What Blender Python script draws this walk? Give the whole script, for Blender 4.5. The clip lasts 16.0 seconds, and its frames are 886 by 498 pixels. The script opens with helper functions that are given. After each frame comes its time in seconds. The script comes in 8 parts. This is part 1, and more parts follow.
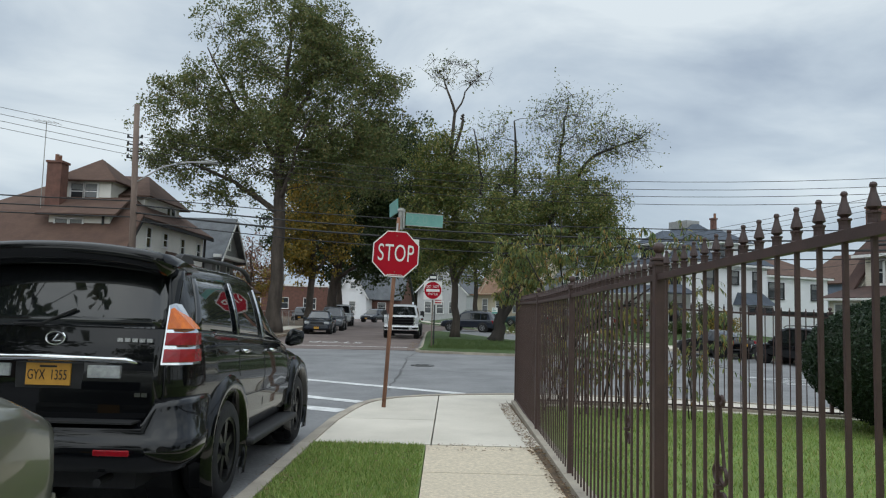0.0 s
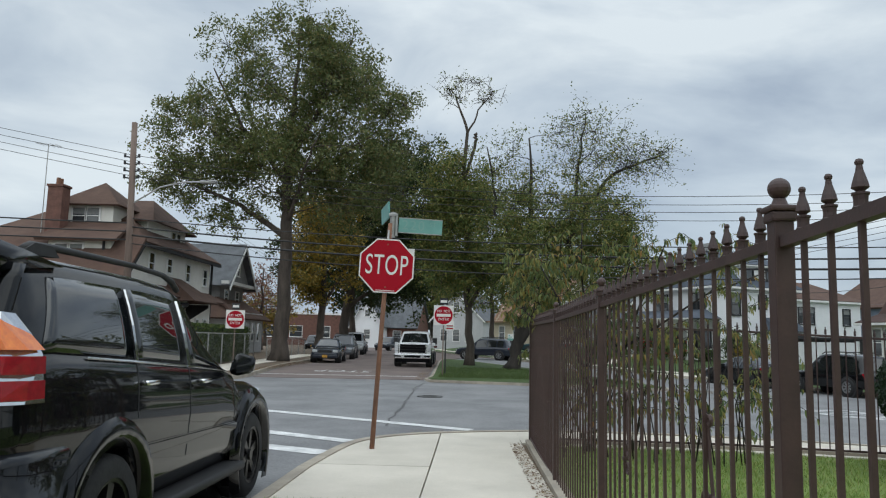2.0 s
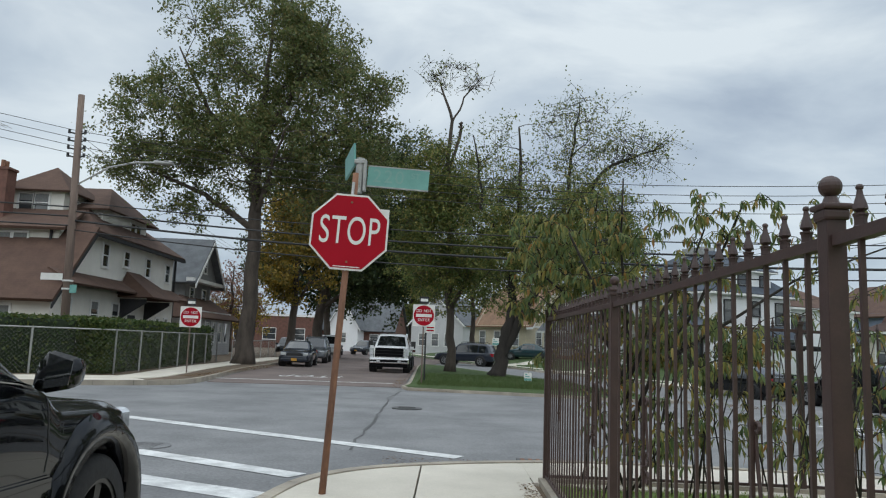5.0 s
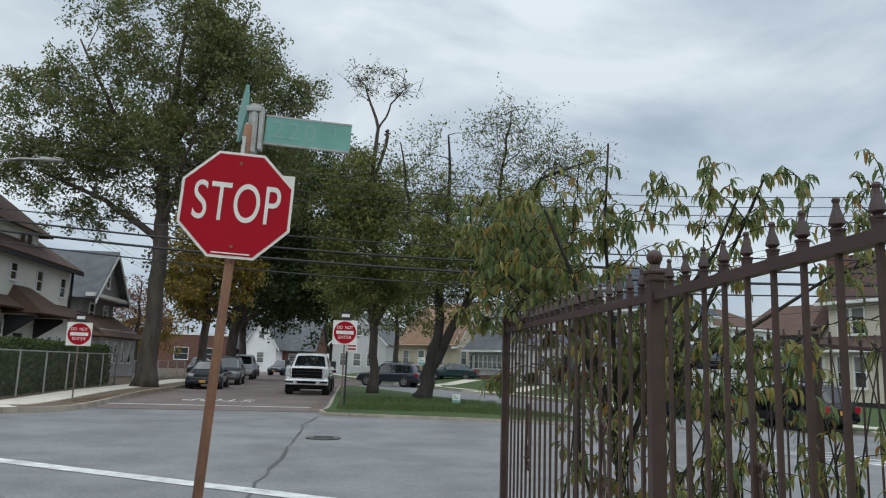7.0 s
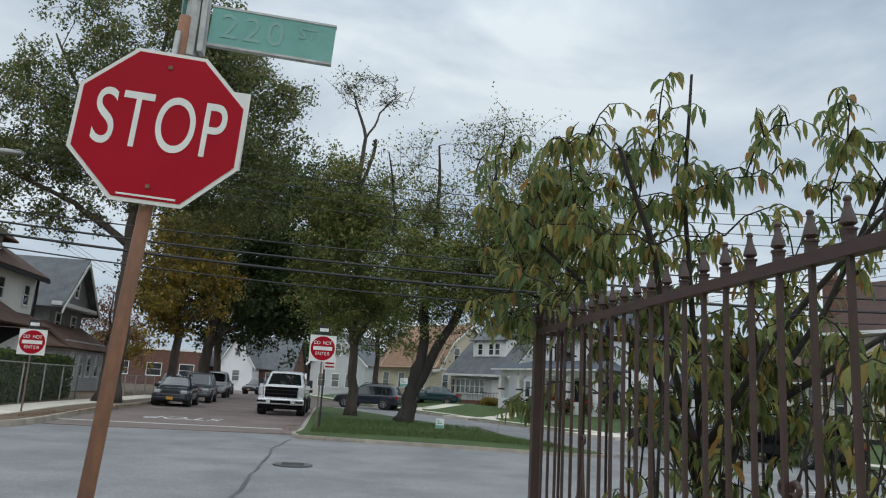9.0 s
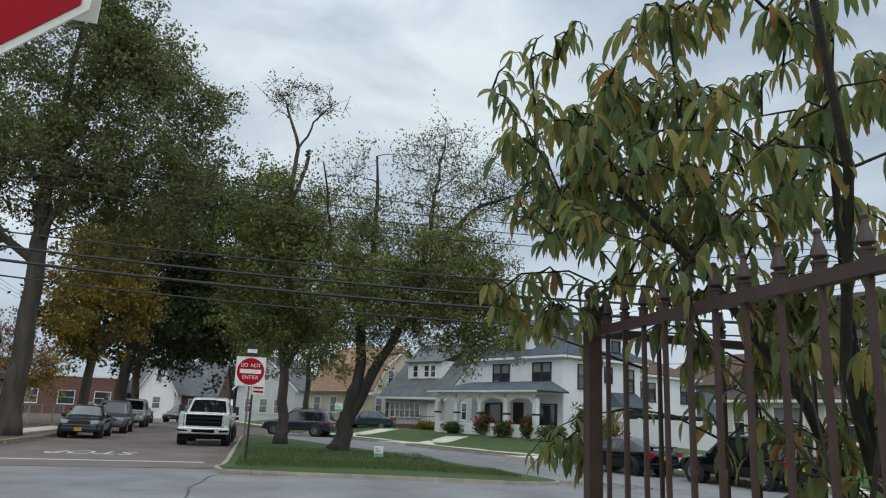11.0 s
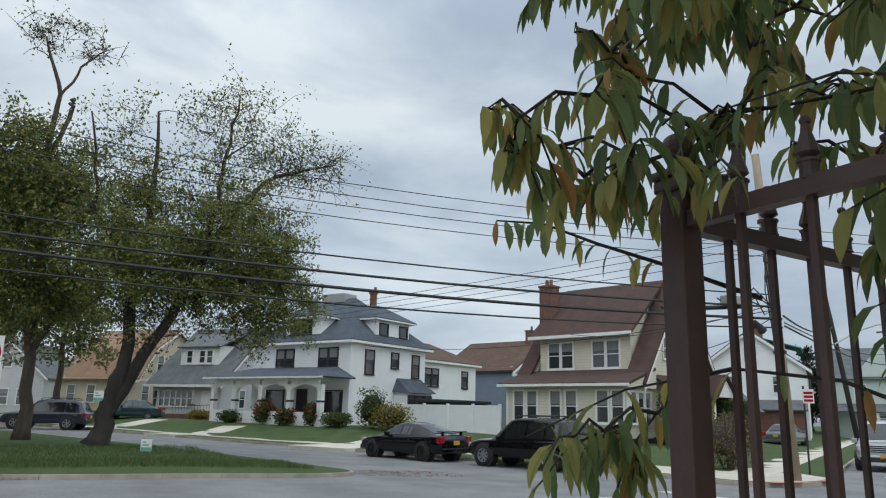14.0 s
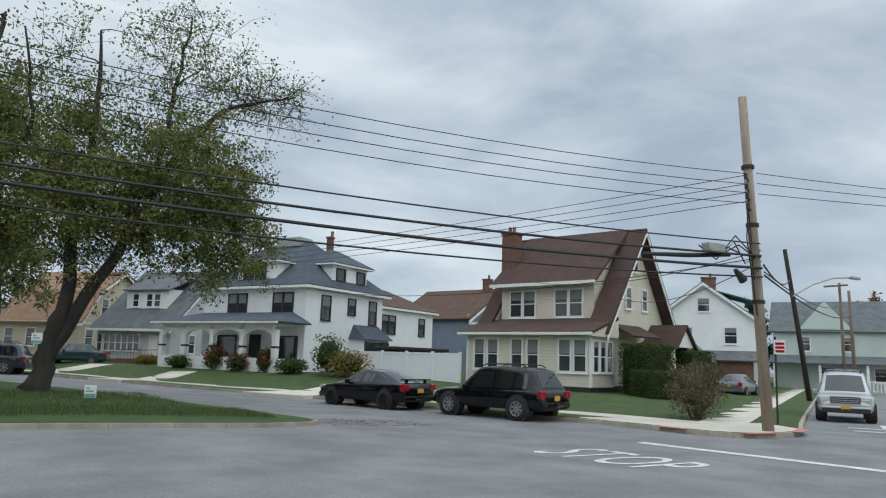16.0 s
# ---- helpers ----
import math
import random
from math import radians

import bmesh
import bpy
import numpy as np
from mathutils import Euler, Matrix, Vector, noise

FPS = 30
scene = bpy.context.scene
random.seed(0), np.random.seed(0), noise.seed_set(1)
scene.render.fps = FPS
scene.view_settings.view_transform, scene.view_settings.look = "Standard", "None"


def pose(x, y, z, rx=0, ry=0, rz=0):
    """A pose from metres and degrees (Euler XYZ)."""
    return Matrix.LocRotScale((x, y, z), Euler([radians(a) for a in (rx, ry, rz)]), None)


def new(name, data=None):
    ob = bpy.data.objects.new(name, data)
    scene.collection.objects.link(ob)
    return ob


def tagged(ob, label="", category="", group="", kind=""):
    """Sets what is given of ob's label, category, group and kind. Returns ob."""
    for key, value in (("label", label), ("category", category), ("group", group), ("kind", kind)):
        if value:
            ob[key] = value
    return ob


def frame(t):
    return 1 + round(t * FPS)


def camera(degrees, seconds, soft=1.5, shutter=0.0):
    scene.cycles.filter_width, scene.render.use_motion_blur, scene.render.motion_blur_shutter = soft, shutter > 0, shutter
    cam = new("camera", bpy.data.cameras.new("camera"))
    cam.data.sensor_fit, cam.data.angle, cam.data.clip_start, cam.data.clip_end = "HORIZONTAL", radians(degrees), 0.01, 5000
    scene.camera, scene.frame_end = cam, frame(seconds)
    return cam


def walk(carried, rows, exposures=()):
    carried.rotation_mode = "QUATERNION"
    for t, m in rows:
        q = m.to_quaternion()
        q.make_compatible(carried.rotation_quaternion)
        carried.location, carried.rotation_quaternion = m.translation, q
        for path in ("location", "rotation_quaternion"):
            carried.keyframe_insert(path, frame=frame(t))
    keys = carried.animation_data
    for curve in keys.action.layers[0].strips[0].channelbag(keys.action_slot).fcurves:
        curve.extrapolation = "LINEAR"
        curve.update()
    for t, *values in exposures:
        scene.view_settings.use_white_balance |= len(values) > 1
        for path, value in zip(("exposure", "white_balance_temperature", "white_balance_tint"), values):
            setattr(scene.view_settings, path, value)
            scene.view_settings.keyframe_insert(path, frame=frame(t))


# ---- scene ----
# ---------------------------------------------------------------- camera
cam = camera(62.4, 16.0, soft=1.15)
ROWS = (
    #  t      x      y      z      tilt     roll     turn
    ( 0.0,   0.006,   0.405,  1.694,   94.796,  -1.529,    0.045),
    ( 0.5,   0.097,   0.876,  1.659,   94.521,  -1.429,    0.926),
    ( 1.0,   0.137,   1.374,  1.641,   94.815,  -1.544,    1.171),
    ( 1.5,   0.183,   1.846,  1.621,   95.887,  -1.321,    0.796),
    ( 2.0,   0.260,   2.271,  1.612,   96.972,  -1.302,    1.444),
    ( 2.5,   0.264,   2.819,  1.588,   98.393,  -1.484,    0.347),
    ( 3.0,   0.222,   3.284,  1.555,   98.411,  -2.606,    0.784),
    ( 5.5,   0.117,   5.786,  1.528,   97.314,  -1.575,   -1.282),
    ( 6.0,   0.113,   6.262,  1.503,   98.103,  -0.667,   -4.078),
    ( 6.5,   0.140,   6.767,  1.521,   98.468,  -1.520,   -4.315),
    ( 7.0,   0.116,   7.296,  1.535,   99.137,  -1.859,   -6.283),
    ( 7.5,   0.168,   7.679,  1.506,   99.960,  -2.353,   -6.069),
    ( 8.0,   0.133,   8.125,  1.492,  100.437,  -3.143,   -6.168),
    ( 8.5,   0.155,   8.549,  1.465,  100.592,  -3.059,   -6.578),
    ( 9.0,   0.131,   8.997,  1.461,  101.047,  -3.375,   -7.906),
    (11.5,   0.038,  10.933,  1.503,  103.254,  -1.748,  -16.558),
    (12.0,  -0.046,  11.156,  1.479,  103.073,  -1.282,  -21.447),
    (12.5,   0.026,  11.477,  1.459,  103.701,  -1.065,  -25.684),
    (13.0,   0.107,  11.750,  1.459,  103.858,  -1.904,  -27.225),
    (13.5,   0.121,  12.058,  1.469,  103.508,  -1.116,  -29.660),
    (14.0,   0.184,  12.368,  1.466,  102.601,  -1.299,  -30.145),
    (14.5,   0.182,  12.618,  1.438,  101.292,  -1.870,  -27.552),
    (15.0,   0.226,  12.939,  1.441,   99.868,  -1.804,  -27.279),
    (15.5,   0.311,  13.366,  1.448,   99.460,  -1.296,  -31.092),
    (16.0,   0.403,  13.789,  1.442,   98.748,  -1.840,  -34.057),
)
walk(cam, [(r[0], pose(r[1], r[2], r[3], r[4], r[5], r[6])) for r in ROWS],
     exposures=((0, 0.0, 6400, 3), (16, 0.0, 6400, 3)))

# ---------------------------------------------------------------- sky and sun: overcast autumn day
world = bpy.data.worlds.new("sky")
scene.world = world
world.use_nodes = True
wn, wl = world.node_tree.nodes, world.node_tree.links
wn.clear()
w_out = wn.new("ShaderNodeOutputWorld")
w_bg = wn.new("ShaderNodeBackground")
w_add = wn.new("ShaderNodeAddShader")
w_bg2 = wn.new("ShaderNodeBackground")
w_sky = wn.new("ShaderNodeTexSky")
w_sky.sky_type = "NISHITA"
w_sky.sun_disc = False
w_sky.sun_elevation = radians(38)
w_sky.sun_rotation = radians(200)
wl.new(w_sky.outputs[0], w_bg2.inputs[0])
w_bg2.inputs[1].default_value = 0.012
w_co = wn.new("ShaderNodeTexCoord")
w_map = wn.new("ShaderNodeMapping")
w_map.inputs["Scale"].default_value = (1.0, 1.0, 2.6)
w_map.inputs["Location"].default_value = (0.35, 0.1, 0.2)
wl.new(w_co.outputs["Generated"], w_map.inputs[0])
w_n = wn.new("ShaderNodeTexNoise")
w_n.inputs["Scale"].default_value = 2.3
w_n.inputs["Detail"].default_value = 7
w_n.inputs["Roughness"].default_value = 0.52
w_n.inputs["Distortion"].default_value = 0.35
wl.new(w_map.outputs[0], w_n.inputs[0])
w_r = wn.new("ShaderNodeValToRGB")
w_r.color_ramp.elements[0].position = 0.39
w_r.color_ramp.elements[0].color = (0.43, 0.485, 0.60, 1)
w_r.color_ramp.elements[1].position = 0.63
w_r.color_ramp.elements[1].color = (0.84, 0.875, 0.94, 1)
w_e = w_r.color_ramp.elements.new(0.5)
w_e.color = (0.60, 0.655, 0.755, 1)
wl.new(w_n.outputs[0], w_r.inputs[0])
# an overcast sky is brighter overhead than above the roofs
w_sep = wn.new("ShaderNodeSeparateXYZ")
wl.new(w_co.outputs["Generated"], w_sep.inputs[0])
w_up = wn.new("ShaderNodeMapRange")
w_up.interpolation_type = "SMOOTHSTEP"
w_up.inputs[1].default_value, w_up.inputs[2].default_value = 0.35, 1.0
w_up.inputs[3].default_value, w_up.inputs[4].default_value = 1.0, 1.9
wl.new(w_sep.outputs[2], w_up.inputs[0])
w_mul = wn.new("ShaderNodeVectorMath")
w_mul.operation = "SCALE"
wl.new(w_r.outputs[0], w_mul.inputs[0])
wl.new(w_up.outputs[0], w_mul.inputs["Scale"])
wl.new(w_mul.outputs[0], w_bg.inputs[0])
w_bg.inputs[1].default_value = 0.86
wl.new(w_bg.outputs[0], w_add.inputs[0])
wl.new(w_bg2.outputs[0], w_add.inputs[1])
wl.new(w_add.outputs[0], w_out.inputs[0])

sun = new("sun", bpy.data.lights.new("sun", "SUN"))
sun.data.energy = 1.5
sun.data.angle = radians(140)
sun.data.color = (1.0, 0.98, 0.95)
sun.matrix_world = pose(0, 0, 60, 40, 0, -20)


# ---------------------------------------------------------------- materials
def mat(name, a, b=None, rough=0.8, metal=0.0, scale=4.0, fine=40.0, bump=0.15, depth=0.01, coat=0.0, spec=0.5,
        island=0.0, wave=None, mottle=0.25, random_object=0.0, stretch=(1, 1, 1)):
    """Surface with colour varied between a and b at two scales, and a fine relief; coordinates in metres."""
    m = bpy.data.materials.new(name)
    m.use_nodes = True
    nt = m.node_tree
    N, L = nt.nodes, nt.links
    bs = N["Principled BSDF"]
    bs.inputs["Roughness"].default_value = rough
    bs.inputs["Metallic"].default_value = metal
    bs.inputs["Specular IOR Level"].default_value = spec
    bs.inputs["Coat Weight"].default_value = coat
    b = b or tuple(c * 0.78 for c in a)
    co = N.new("ShaderNodeTexCoord")
    mp = N.new("ShaderNodeMapping")
    mp.inputs["Scale"].default_value = stretch
    L.new(co.outputs["Object"], mp.inputs[0])
    n1 = N.new("ShaderNodeTexNoise")
    n1.inputs["Scale"].default_value = scale
    n1.inputs["Detail"].default_value = 6
    n1.inputs["Roughness"].default_value = 0.6
    L.new(mp.outputs[0], n1.inputs[0])
    n2 = N.new("ShaderNodeTexNoise")
    n2.inputs["Scale"].default_value = fine
    n2.inputs["Detail"].default_value = 4
    L.new(mp.outputs[0], n2.inputs[0])
    ramp = N.new("ShaderNodeValToRGB")
    ramp.color_ramp.elements[0].position = 0.35
    ramp.color_ramp.elements[1].position = 0.68
    ramp.color_ramp.elements[0].color = (*b, 1)
    ramp.color_ramp.elements[1].color = (*a, 1)
    L.new(n1.outputs[0], ramp.inputs[0])
    col = ramp.outputs[0]
    mx = N.new("ShaderNodeMix")
    mx.data_type, mx.blend_type = "RGBA", "MULTIPLY"
    mx.inputs[0].default_value = mottle
    L.new(col, mx.inputs[6])
    L.new(n2.outputs[0], mx.inputs[7])
    col = mx.outputs[2]
    gain = N.new("ShaderNodeMix")
    gain.data_type, gain.blend_type = "RGBA", "MULTIPLY"
    gain.inputs[0].default_value = 1.0
    k = 1 / (1 - mottle * 0.5)
    gain.inputs[7].default_value = (k, k, k, 1)
    L.new(col, gain.inputs[6])
    col = gain.outputs[2]
    if island or random_object:
        src = N.new("ShaderNodeNewGeometry") if island else N.new("ShaderNodeObjectInfo")
        hs = N.new("ShaderNodeHueSaturation")
        mr = N.new("ShaderNodeMapRange")
        amount = island or random_object
        mr.inputs[3].default_value = 1 - amount
        mr.inputs[4].default_value = 1 + amount
        L.new(src.outputs["Random Per Island" if island else "Random"], mr.inputs[0])
        L.new(mr.outputs[0], hs.inputs["Value"])
        L.new(col, hs.inputs["Color"])
        col = hs.outputs[0]
    L.new(col, bs.inputs["Base Color"])
    height = n2.outputs[0]
    if wave:
        wv = N.new("ShaderNodeTexWave")
        wv.wave_type, wv.bands_direction, wv.wave_profile = "BANDS", wave[0], "SAW"
        wv.inputs["Scale"].default_value = wave[1]
        L.new(co.outputs["Object"], wv.inputs[0])
        height = wv.outputs[0]
        # darkens the recess of each course: shade at the laps put into the colour
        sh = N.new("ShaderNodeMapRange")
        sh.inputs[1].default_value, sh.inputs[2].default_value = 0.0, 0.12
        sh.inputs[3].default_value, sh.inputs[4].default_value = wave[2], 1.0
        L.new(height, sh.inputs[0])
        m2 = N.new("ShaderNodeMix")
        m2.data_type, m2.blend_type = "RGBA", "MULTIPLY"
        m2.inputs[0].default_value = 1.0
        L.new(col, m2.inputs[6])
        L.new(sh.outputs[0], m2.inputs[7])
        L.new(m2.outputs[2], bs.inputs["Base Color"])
    bp = N.new("ShaderNodeBump")
    bp.inputs["Strength"].default_value = bump
    bp.inputs["Distance"].default_value = depth
    L.new(height, bp.inputs["Height"])
    L.new(bp.outputs[0], bs.inputs["Normal"])
    return m


def leaf_mat(name, colors, rough=0.55, trans=0.35):
    """Leaves: a colour a leaf out of a few, thin enough to let light through."""
    m = bpy.data.materials.new(name)
    m.use_nodes = True
    N, L = m.node_tree.nodes, m.node_tree.links
    bs = N["Principled BSDF"]
    bs.inputs["Roughness"].default_value = rough
    bs.inputs["Specular IOR Level"].default_value = 0.35
    geo = N.new("ShaderNodeNewGeometry")
    ramp = N.new("ShaderNodeValToRGB")
    ramp.color_ramp.interpolation = "LINEAR"
    ramp.color_ramp.elements[0].color = (*colors[0], 1)
    ramp.color_ramp.elements[1].color = (*colors[-1], 1)
    for i, c in enumerate(colors[1:-1]):
        ramp.color_ramp.elements.new((i + 1) / (len(colors) - 1)).color = (*c, 1)
    L.new(geo.outputs["Random Per Island"], ramp.inputs[0])
    L.new(ramp.outputs[0], bs.inputs["Base Color"])
    tr = N.new("ShaderNodeBsdfTranslucent")
    L.new(ramp.outputs[0], tr.inputs[0])
    mix = N.new("ShaderNodeMixShader")
    mix.inputs[0].default_value = trans
    L.new(bs.outputs[0], mix.inputs[1])
    L.new(tr.outputs[0], mix.inputs[2])
    L.new(mix.outputs[0], N["Material Output"].inputs[0])
    return m


def glass_mat(name, tint, rough=0.04):
    m = bpy.data.materials.new(name)
    m.use_nodes = True
    bs = m.node_tree.nodes["Principled BSDF"]
    bs.inputs["Base Color"].default_value = (*tint, 1)
    bs.inputs["Roughness"].default_value = rough
    bs.inputs["Specular IOR Level"].default_value = 0.7
    bs.inputs["Coat Weight"].default_value = 0.4
    return m


M_ASPHALT = mat("asphalt", (0.24, 0.24, 0.243), (0.155, 0.155, 0.16), 0.9, scale=0.55, fine=32, bump=0.5, depth=0.015, mottle=0.6)
M_ASPHALT_RED = mat("leaf_strewn_asphalt", (0.205, 0.16, 0.145), (0.14, 0.11, 0.10), 0.9, scale=0.5, fine=50, bump=0.35, mottle=0.4)
M_TAR = mat("tar", (0.10, 0.10, 0.10), (0.07, 0.07, 0.07), 0.7, scale=5)
M_PAINT = mat("road_paint", (0.78, 0.78, 0.77), (0.45, 0.45, 0.45), 0.75, scale=3.5, fine=60, mottle=0.3)
M_CONCRETE = mat("concrete", (0.64, 0.59, 0.51), (0.52, 0.48, 0.41), 0.9, scale=0.9, fine=70, bump=0.3, mottle=0.25, random_object=0.06)
M_PEBBLE = mat("exposed_aggregate", (0.72, 0.62, 0.47), (0.50, 0.43, 0.33), 0.92, scale=26, fine=120, bump=0.7, mottle=0.4)
M_KERB = mat("kerb_concrete", (0.42, 0.37, 0.30), (0.27, 0.24, 0.20), 0.92, scale=1.6, fine=60, bump=0.4, mottle=0.35)
M_REDKERB = mat("red_kerb_paint", (0.62, 0.16, 0.15), (0.48, 0.2, 0.18), 0.8, scale=5)
M_LAWN = mat("lawn_soil", (0.21, 0.29, 0.075), (0.14, 0.20, 0.05), 0.95, scale=1.2, fine=60, bump=0.8, depth=0.03, mottle=0.5)
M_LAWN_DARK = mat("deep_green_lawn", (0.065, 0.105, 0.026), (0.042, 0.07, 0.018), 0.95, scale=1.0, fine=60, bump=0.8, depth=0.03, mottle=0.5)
M_DIRT = mat("dirt", (0.17, 0.12, 0.08), (0.10, 0.075, 0.05), 0.95, scale=2.5, fine=40, bump=0.6, mottle=0.4)
M_FENCE = mat("brown_fence_paint", (0.072, 0.040, 0.036), (0.05, 0.028, 0.026), 0.5, scale=9, fine=120, bump=0.12, depth=0.004)
M_RED = mat("red_sign_sheet", (0.37, 0.0055, 0.019), (0.33, 0.005, 0.016), 0.5, scale=2, fine=90, bump=0.02, mottle=0.08, spec=0.12)
M_WHITE_SIGN = mat("white_sign_sheet", (0.78, 0.77, 0.74), (0.70, 0.69, 0.66), 0.45, scale=6, fine=80, bump=0.02, mottle=0.1)
M_GREEN_SIGN = mat("faded_green_sign_sheet", (0.18, 0.40, 0.36), (0.14, 0.33, 0.30), 0.5, scale=5, fine=60, bump=0.03, mottle=0.12)
M_FADED = mat("faded_letter_sheet", (0.23, 0.395, 0.36), (0.2, 0.36, 0.33), 0.5, scale=5, bump=0.02, mottle=0.1)
M_RUST = mat("rusty_steel", (0.30, 0.145, 0.085), (0.155, 0.085, 0.06), 0.85, scale=7, fine=60, bump=0.4, stretch=(1, 1, 0.35), mottle=0.35)
M_GALV = mat("galvanized_steel", (0.46, 0.46, 0.45), (0.32, 0.32, 0.31), 0.5, 0.6, scale=14, fine=60, bump=0.05)
M_POLE_NEW = mat("tan_pole_wood", (0.38, 0.31, 0.235), (0.22, 0.175, 0.135), 0.9, scale=3.5, fine=34, bump=0.5, stretch=(1, 1, 0.14), mottle=0.35)
M_POLE_OLD = mat("grey_pole_wood", (0.23, 0.17, 0.14), (0.13, 0.095, 0.08), 0.92, scale=4, fine=40, bump=0.5, stretch=(1, 1, 0.12), mottle=0.3)
M_WIRE = mat("black_cable", (0.018, 0.018, 0.02), (0.012, 0.012, 0.013), 0.6, bump=0)
M_BARK = mat("bark", (0.105, 0.085, 0.07), (0.05, 0.04, 0.034), 0.95, scale=3, fine=22, bump=1.0, depth=0.04, stretch=(1, 1, 0.25), mottle=0.4)
# dark bark, lowered further so its colour carries the shade under a crown
M_BARK_DARK = mat("dark_bark", (0.045, 0.037, 0.032), (0.022, 0.019, 0.017), 0.95, scale=3, fine=26, bump=1.0, depth=0.03, stretch=(1, 1, 0.3), mottle=0.4)
M_STUCCO = mat("cream_stucco", (0.80, 0.78, 0.73), (0.70, 0.68, 0.63), 0.95, scale=0.8, fine=45, bump=0.3, mottle=0.15)
M_WHITE = mat("white_siding", (0.83, 0.84, 0.86), (0.76, 0.77, 0.79), 0.65, scale=0.6, fine=30, bump=0.5, depth=0.012, wave=("Z", 2.4, 0.9), mottle=0.06)
M_TRIM = mat("white_trim_paint", (0.80, 0.80, 0.79), (0.70, 0.70, 0.69), 0.5, scale=3, bump=0.05, mottle=0.08)
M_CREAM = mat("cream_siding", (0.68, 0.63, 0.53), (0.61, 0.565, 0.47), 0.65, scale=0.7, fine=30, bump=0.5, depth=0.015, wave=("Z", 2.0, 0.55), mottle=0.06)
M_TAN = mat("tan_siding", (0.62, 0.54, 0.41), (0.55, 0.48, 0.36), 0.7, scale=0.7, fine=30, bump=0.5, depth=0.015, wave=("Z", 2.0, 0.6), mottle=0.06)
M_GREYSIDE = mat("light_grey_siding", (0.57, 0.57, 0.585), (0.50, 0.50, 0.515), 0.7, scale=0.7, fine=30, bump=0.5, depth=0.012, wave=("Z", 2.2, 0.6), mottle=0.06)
M_BLUESIDE = mat("blue_grey_siding", (0.20, 0.24, 0.32), (0.17, 0.205, 0.27), 0.7, scale=0.7, fine=30, bump=0.5, depth=0.012, wave=("Z", 2.2, 0.6), mottle=0.06)
M_MINT = mat("pale_green_siding", (0.50, 0.57, 0.55), (0.44, 0.51, 0.49), 0.7, scale=0.7, fine=30, bump=0.4, depth=0.012, wave=("Z", 2.4, 0.85), mottle=0.06)
M_SHINGLEWALL = mat("grey_shingle_siding", (0.27, 0.27, 0.27), (0.20, 0.20, 0.205), 0.85, scale=2, fine=24, bump=0.5, wave=("Z", 2.2, 0.75), mottle=0.15)
M_BRICK = mat("red_brick", (0.19, 0.095, 0.073), (0.125, 0.065, 0.052), 0.9, scale=3, fine=20, bump=0.5, wave=("Z", 4.0, 0.8), mottle=0.3)
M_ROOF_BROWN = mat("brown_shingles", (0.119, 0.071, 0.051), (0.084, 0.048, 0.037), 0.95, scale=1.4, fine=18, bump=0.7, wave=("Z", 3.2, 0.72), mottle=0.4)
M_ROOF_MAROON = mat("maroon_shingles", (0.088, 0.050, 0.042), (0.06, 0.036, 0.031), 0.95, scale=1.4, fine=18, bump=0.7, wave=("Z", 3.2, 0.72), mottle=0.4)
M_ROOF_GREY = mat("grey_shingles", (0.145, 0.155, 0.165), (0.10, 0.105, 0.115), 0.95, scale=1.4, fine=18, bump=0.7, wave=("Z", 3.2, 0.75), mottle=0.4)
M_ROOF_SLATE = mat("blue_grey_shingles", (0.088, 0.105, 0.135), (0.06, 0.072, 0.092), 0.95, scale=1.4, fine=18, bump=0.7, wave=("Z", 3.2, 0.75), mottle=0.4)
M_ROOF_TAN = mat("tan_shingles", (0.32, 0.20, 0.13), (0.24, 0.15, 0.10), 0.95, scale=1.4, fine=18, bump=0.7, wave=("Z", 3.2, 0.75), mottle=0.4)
M_ROOF_GREEN = mat("green_roof", (0.04, 0.20, 0.16), (0.03, 0.15, 0.12), 0.8, scale=2)
M_WINDOW = glass_mat("window_glass", (0.035, 0.04, 0.045))
M_CURTAIN = mat("curtain", (0.24, 0.25, 0.25), (0.15, 0.155, 0.155), 0.8, scale=8, stretch=(6, 6, 1), bump=0.2)
M_DARK = mat("dark_trim", (0.03, 0.03, 0.033), (0.02, 0.02, 0.022), 0.7, bump=0.05)
M_VINYL = mat("white_vinyl", (0.80, 0.81, 0.84), (0.75, 0.76, 0.79), 0.5, scale=1.5, bump=0.05, mottle=0.06)
# near-black tone: the shade inside the foliage put into a body colour
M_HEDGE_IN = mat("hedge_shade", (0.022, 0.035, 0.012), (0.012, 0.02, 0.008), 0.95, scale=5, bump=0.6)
M_LEAF_OAK = leaf_mat("oak_leaves", ((0.068, 0.094, 0.035), (0.117, 0.150, 0.052), (0.163, 0.182, 0.065), (0.208, 0.176, 0.068)))
M_LEAF_MID = leaf_mat("green_leaves", ((0.065, 0.098, 0.031), (0.111, 0.150, 0.044), (0.182, 0.202, 0.055), (0.286, 0.240, 0.072)))
M_LEAF_GOLD = leaf_mat("yellow_leaves", ((0.069, 0.086, 0.023), (0.184, 0.149, 0.034), (0.345, 0.230, 0.034), (0.253, 0.172, 0.034)))
M_LEAF_DARK = leaf_mat("dark_leaves", ((0.019, 0.035, 0.013), (0.035, 0.056, 0.018), (0.050, 0.073, 0.022), (0.069, 0.075, 0.025)))
M_LEAF_RUST = leaf_mat("rust_leaves", ((0.10, 0.05, 0.03), (0.20, 0.09, 0.05), (0.28, 0.14, 0.09), (0.15, 0.06, 0.05)))
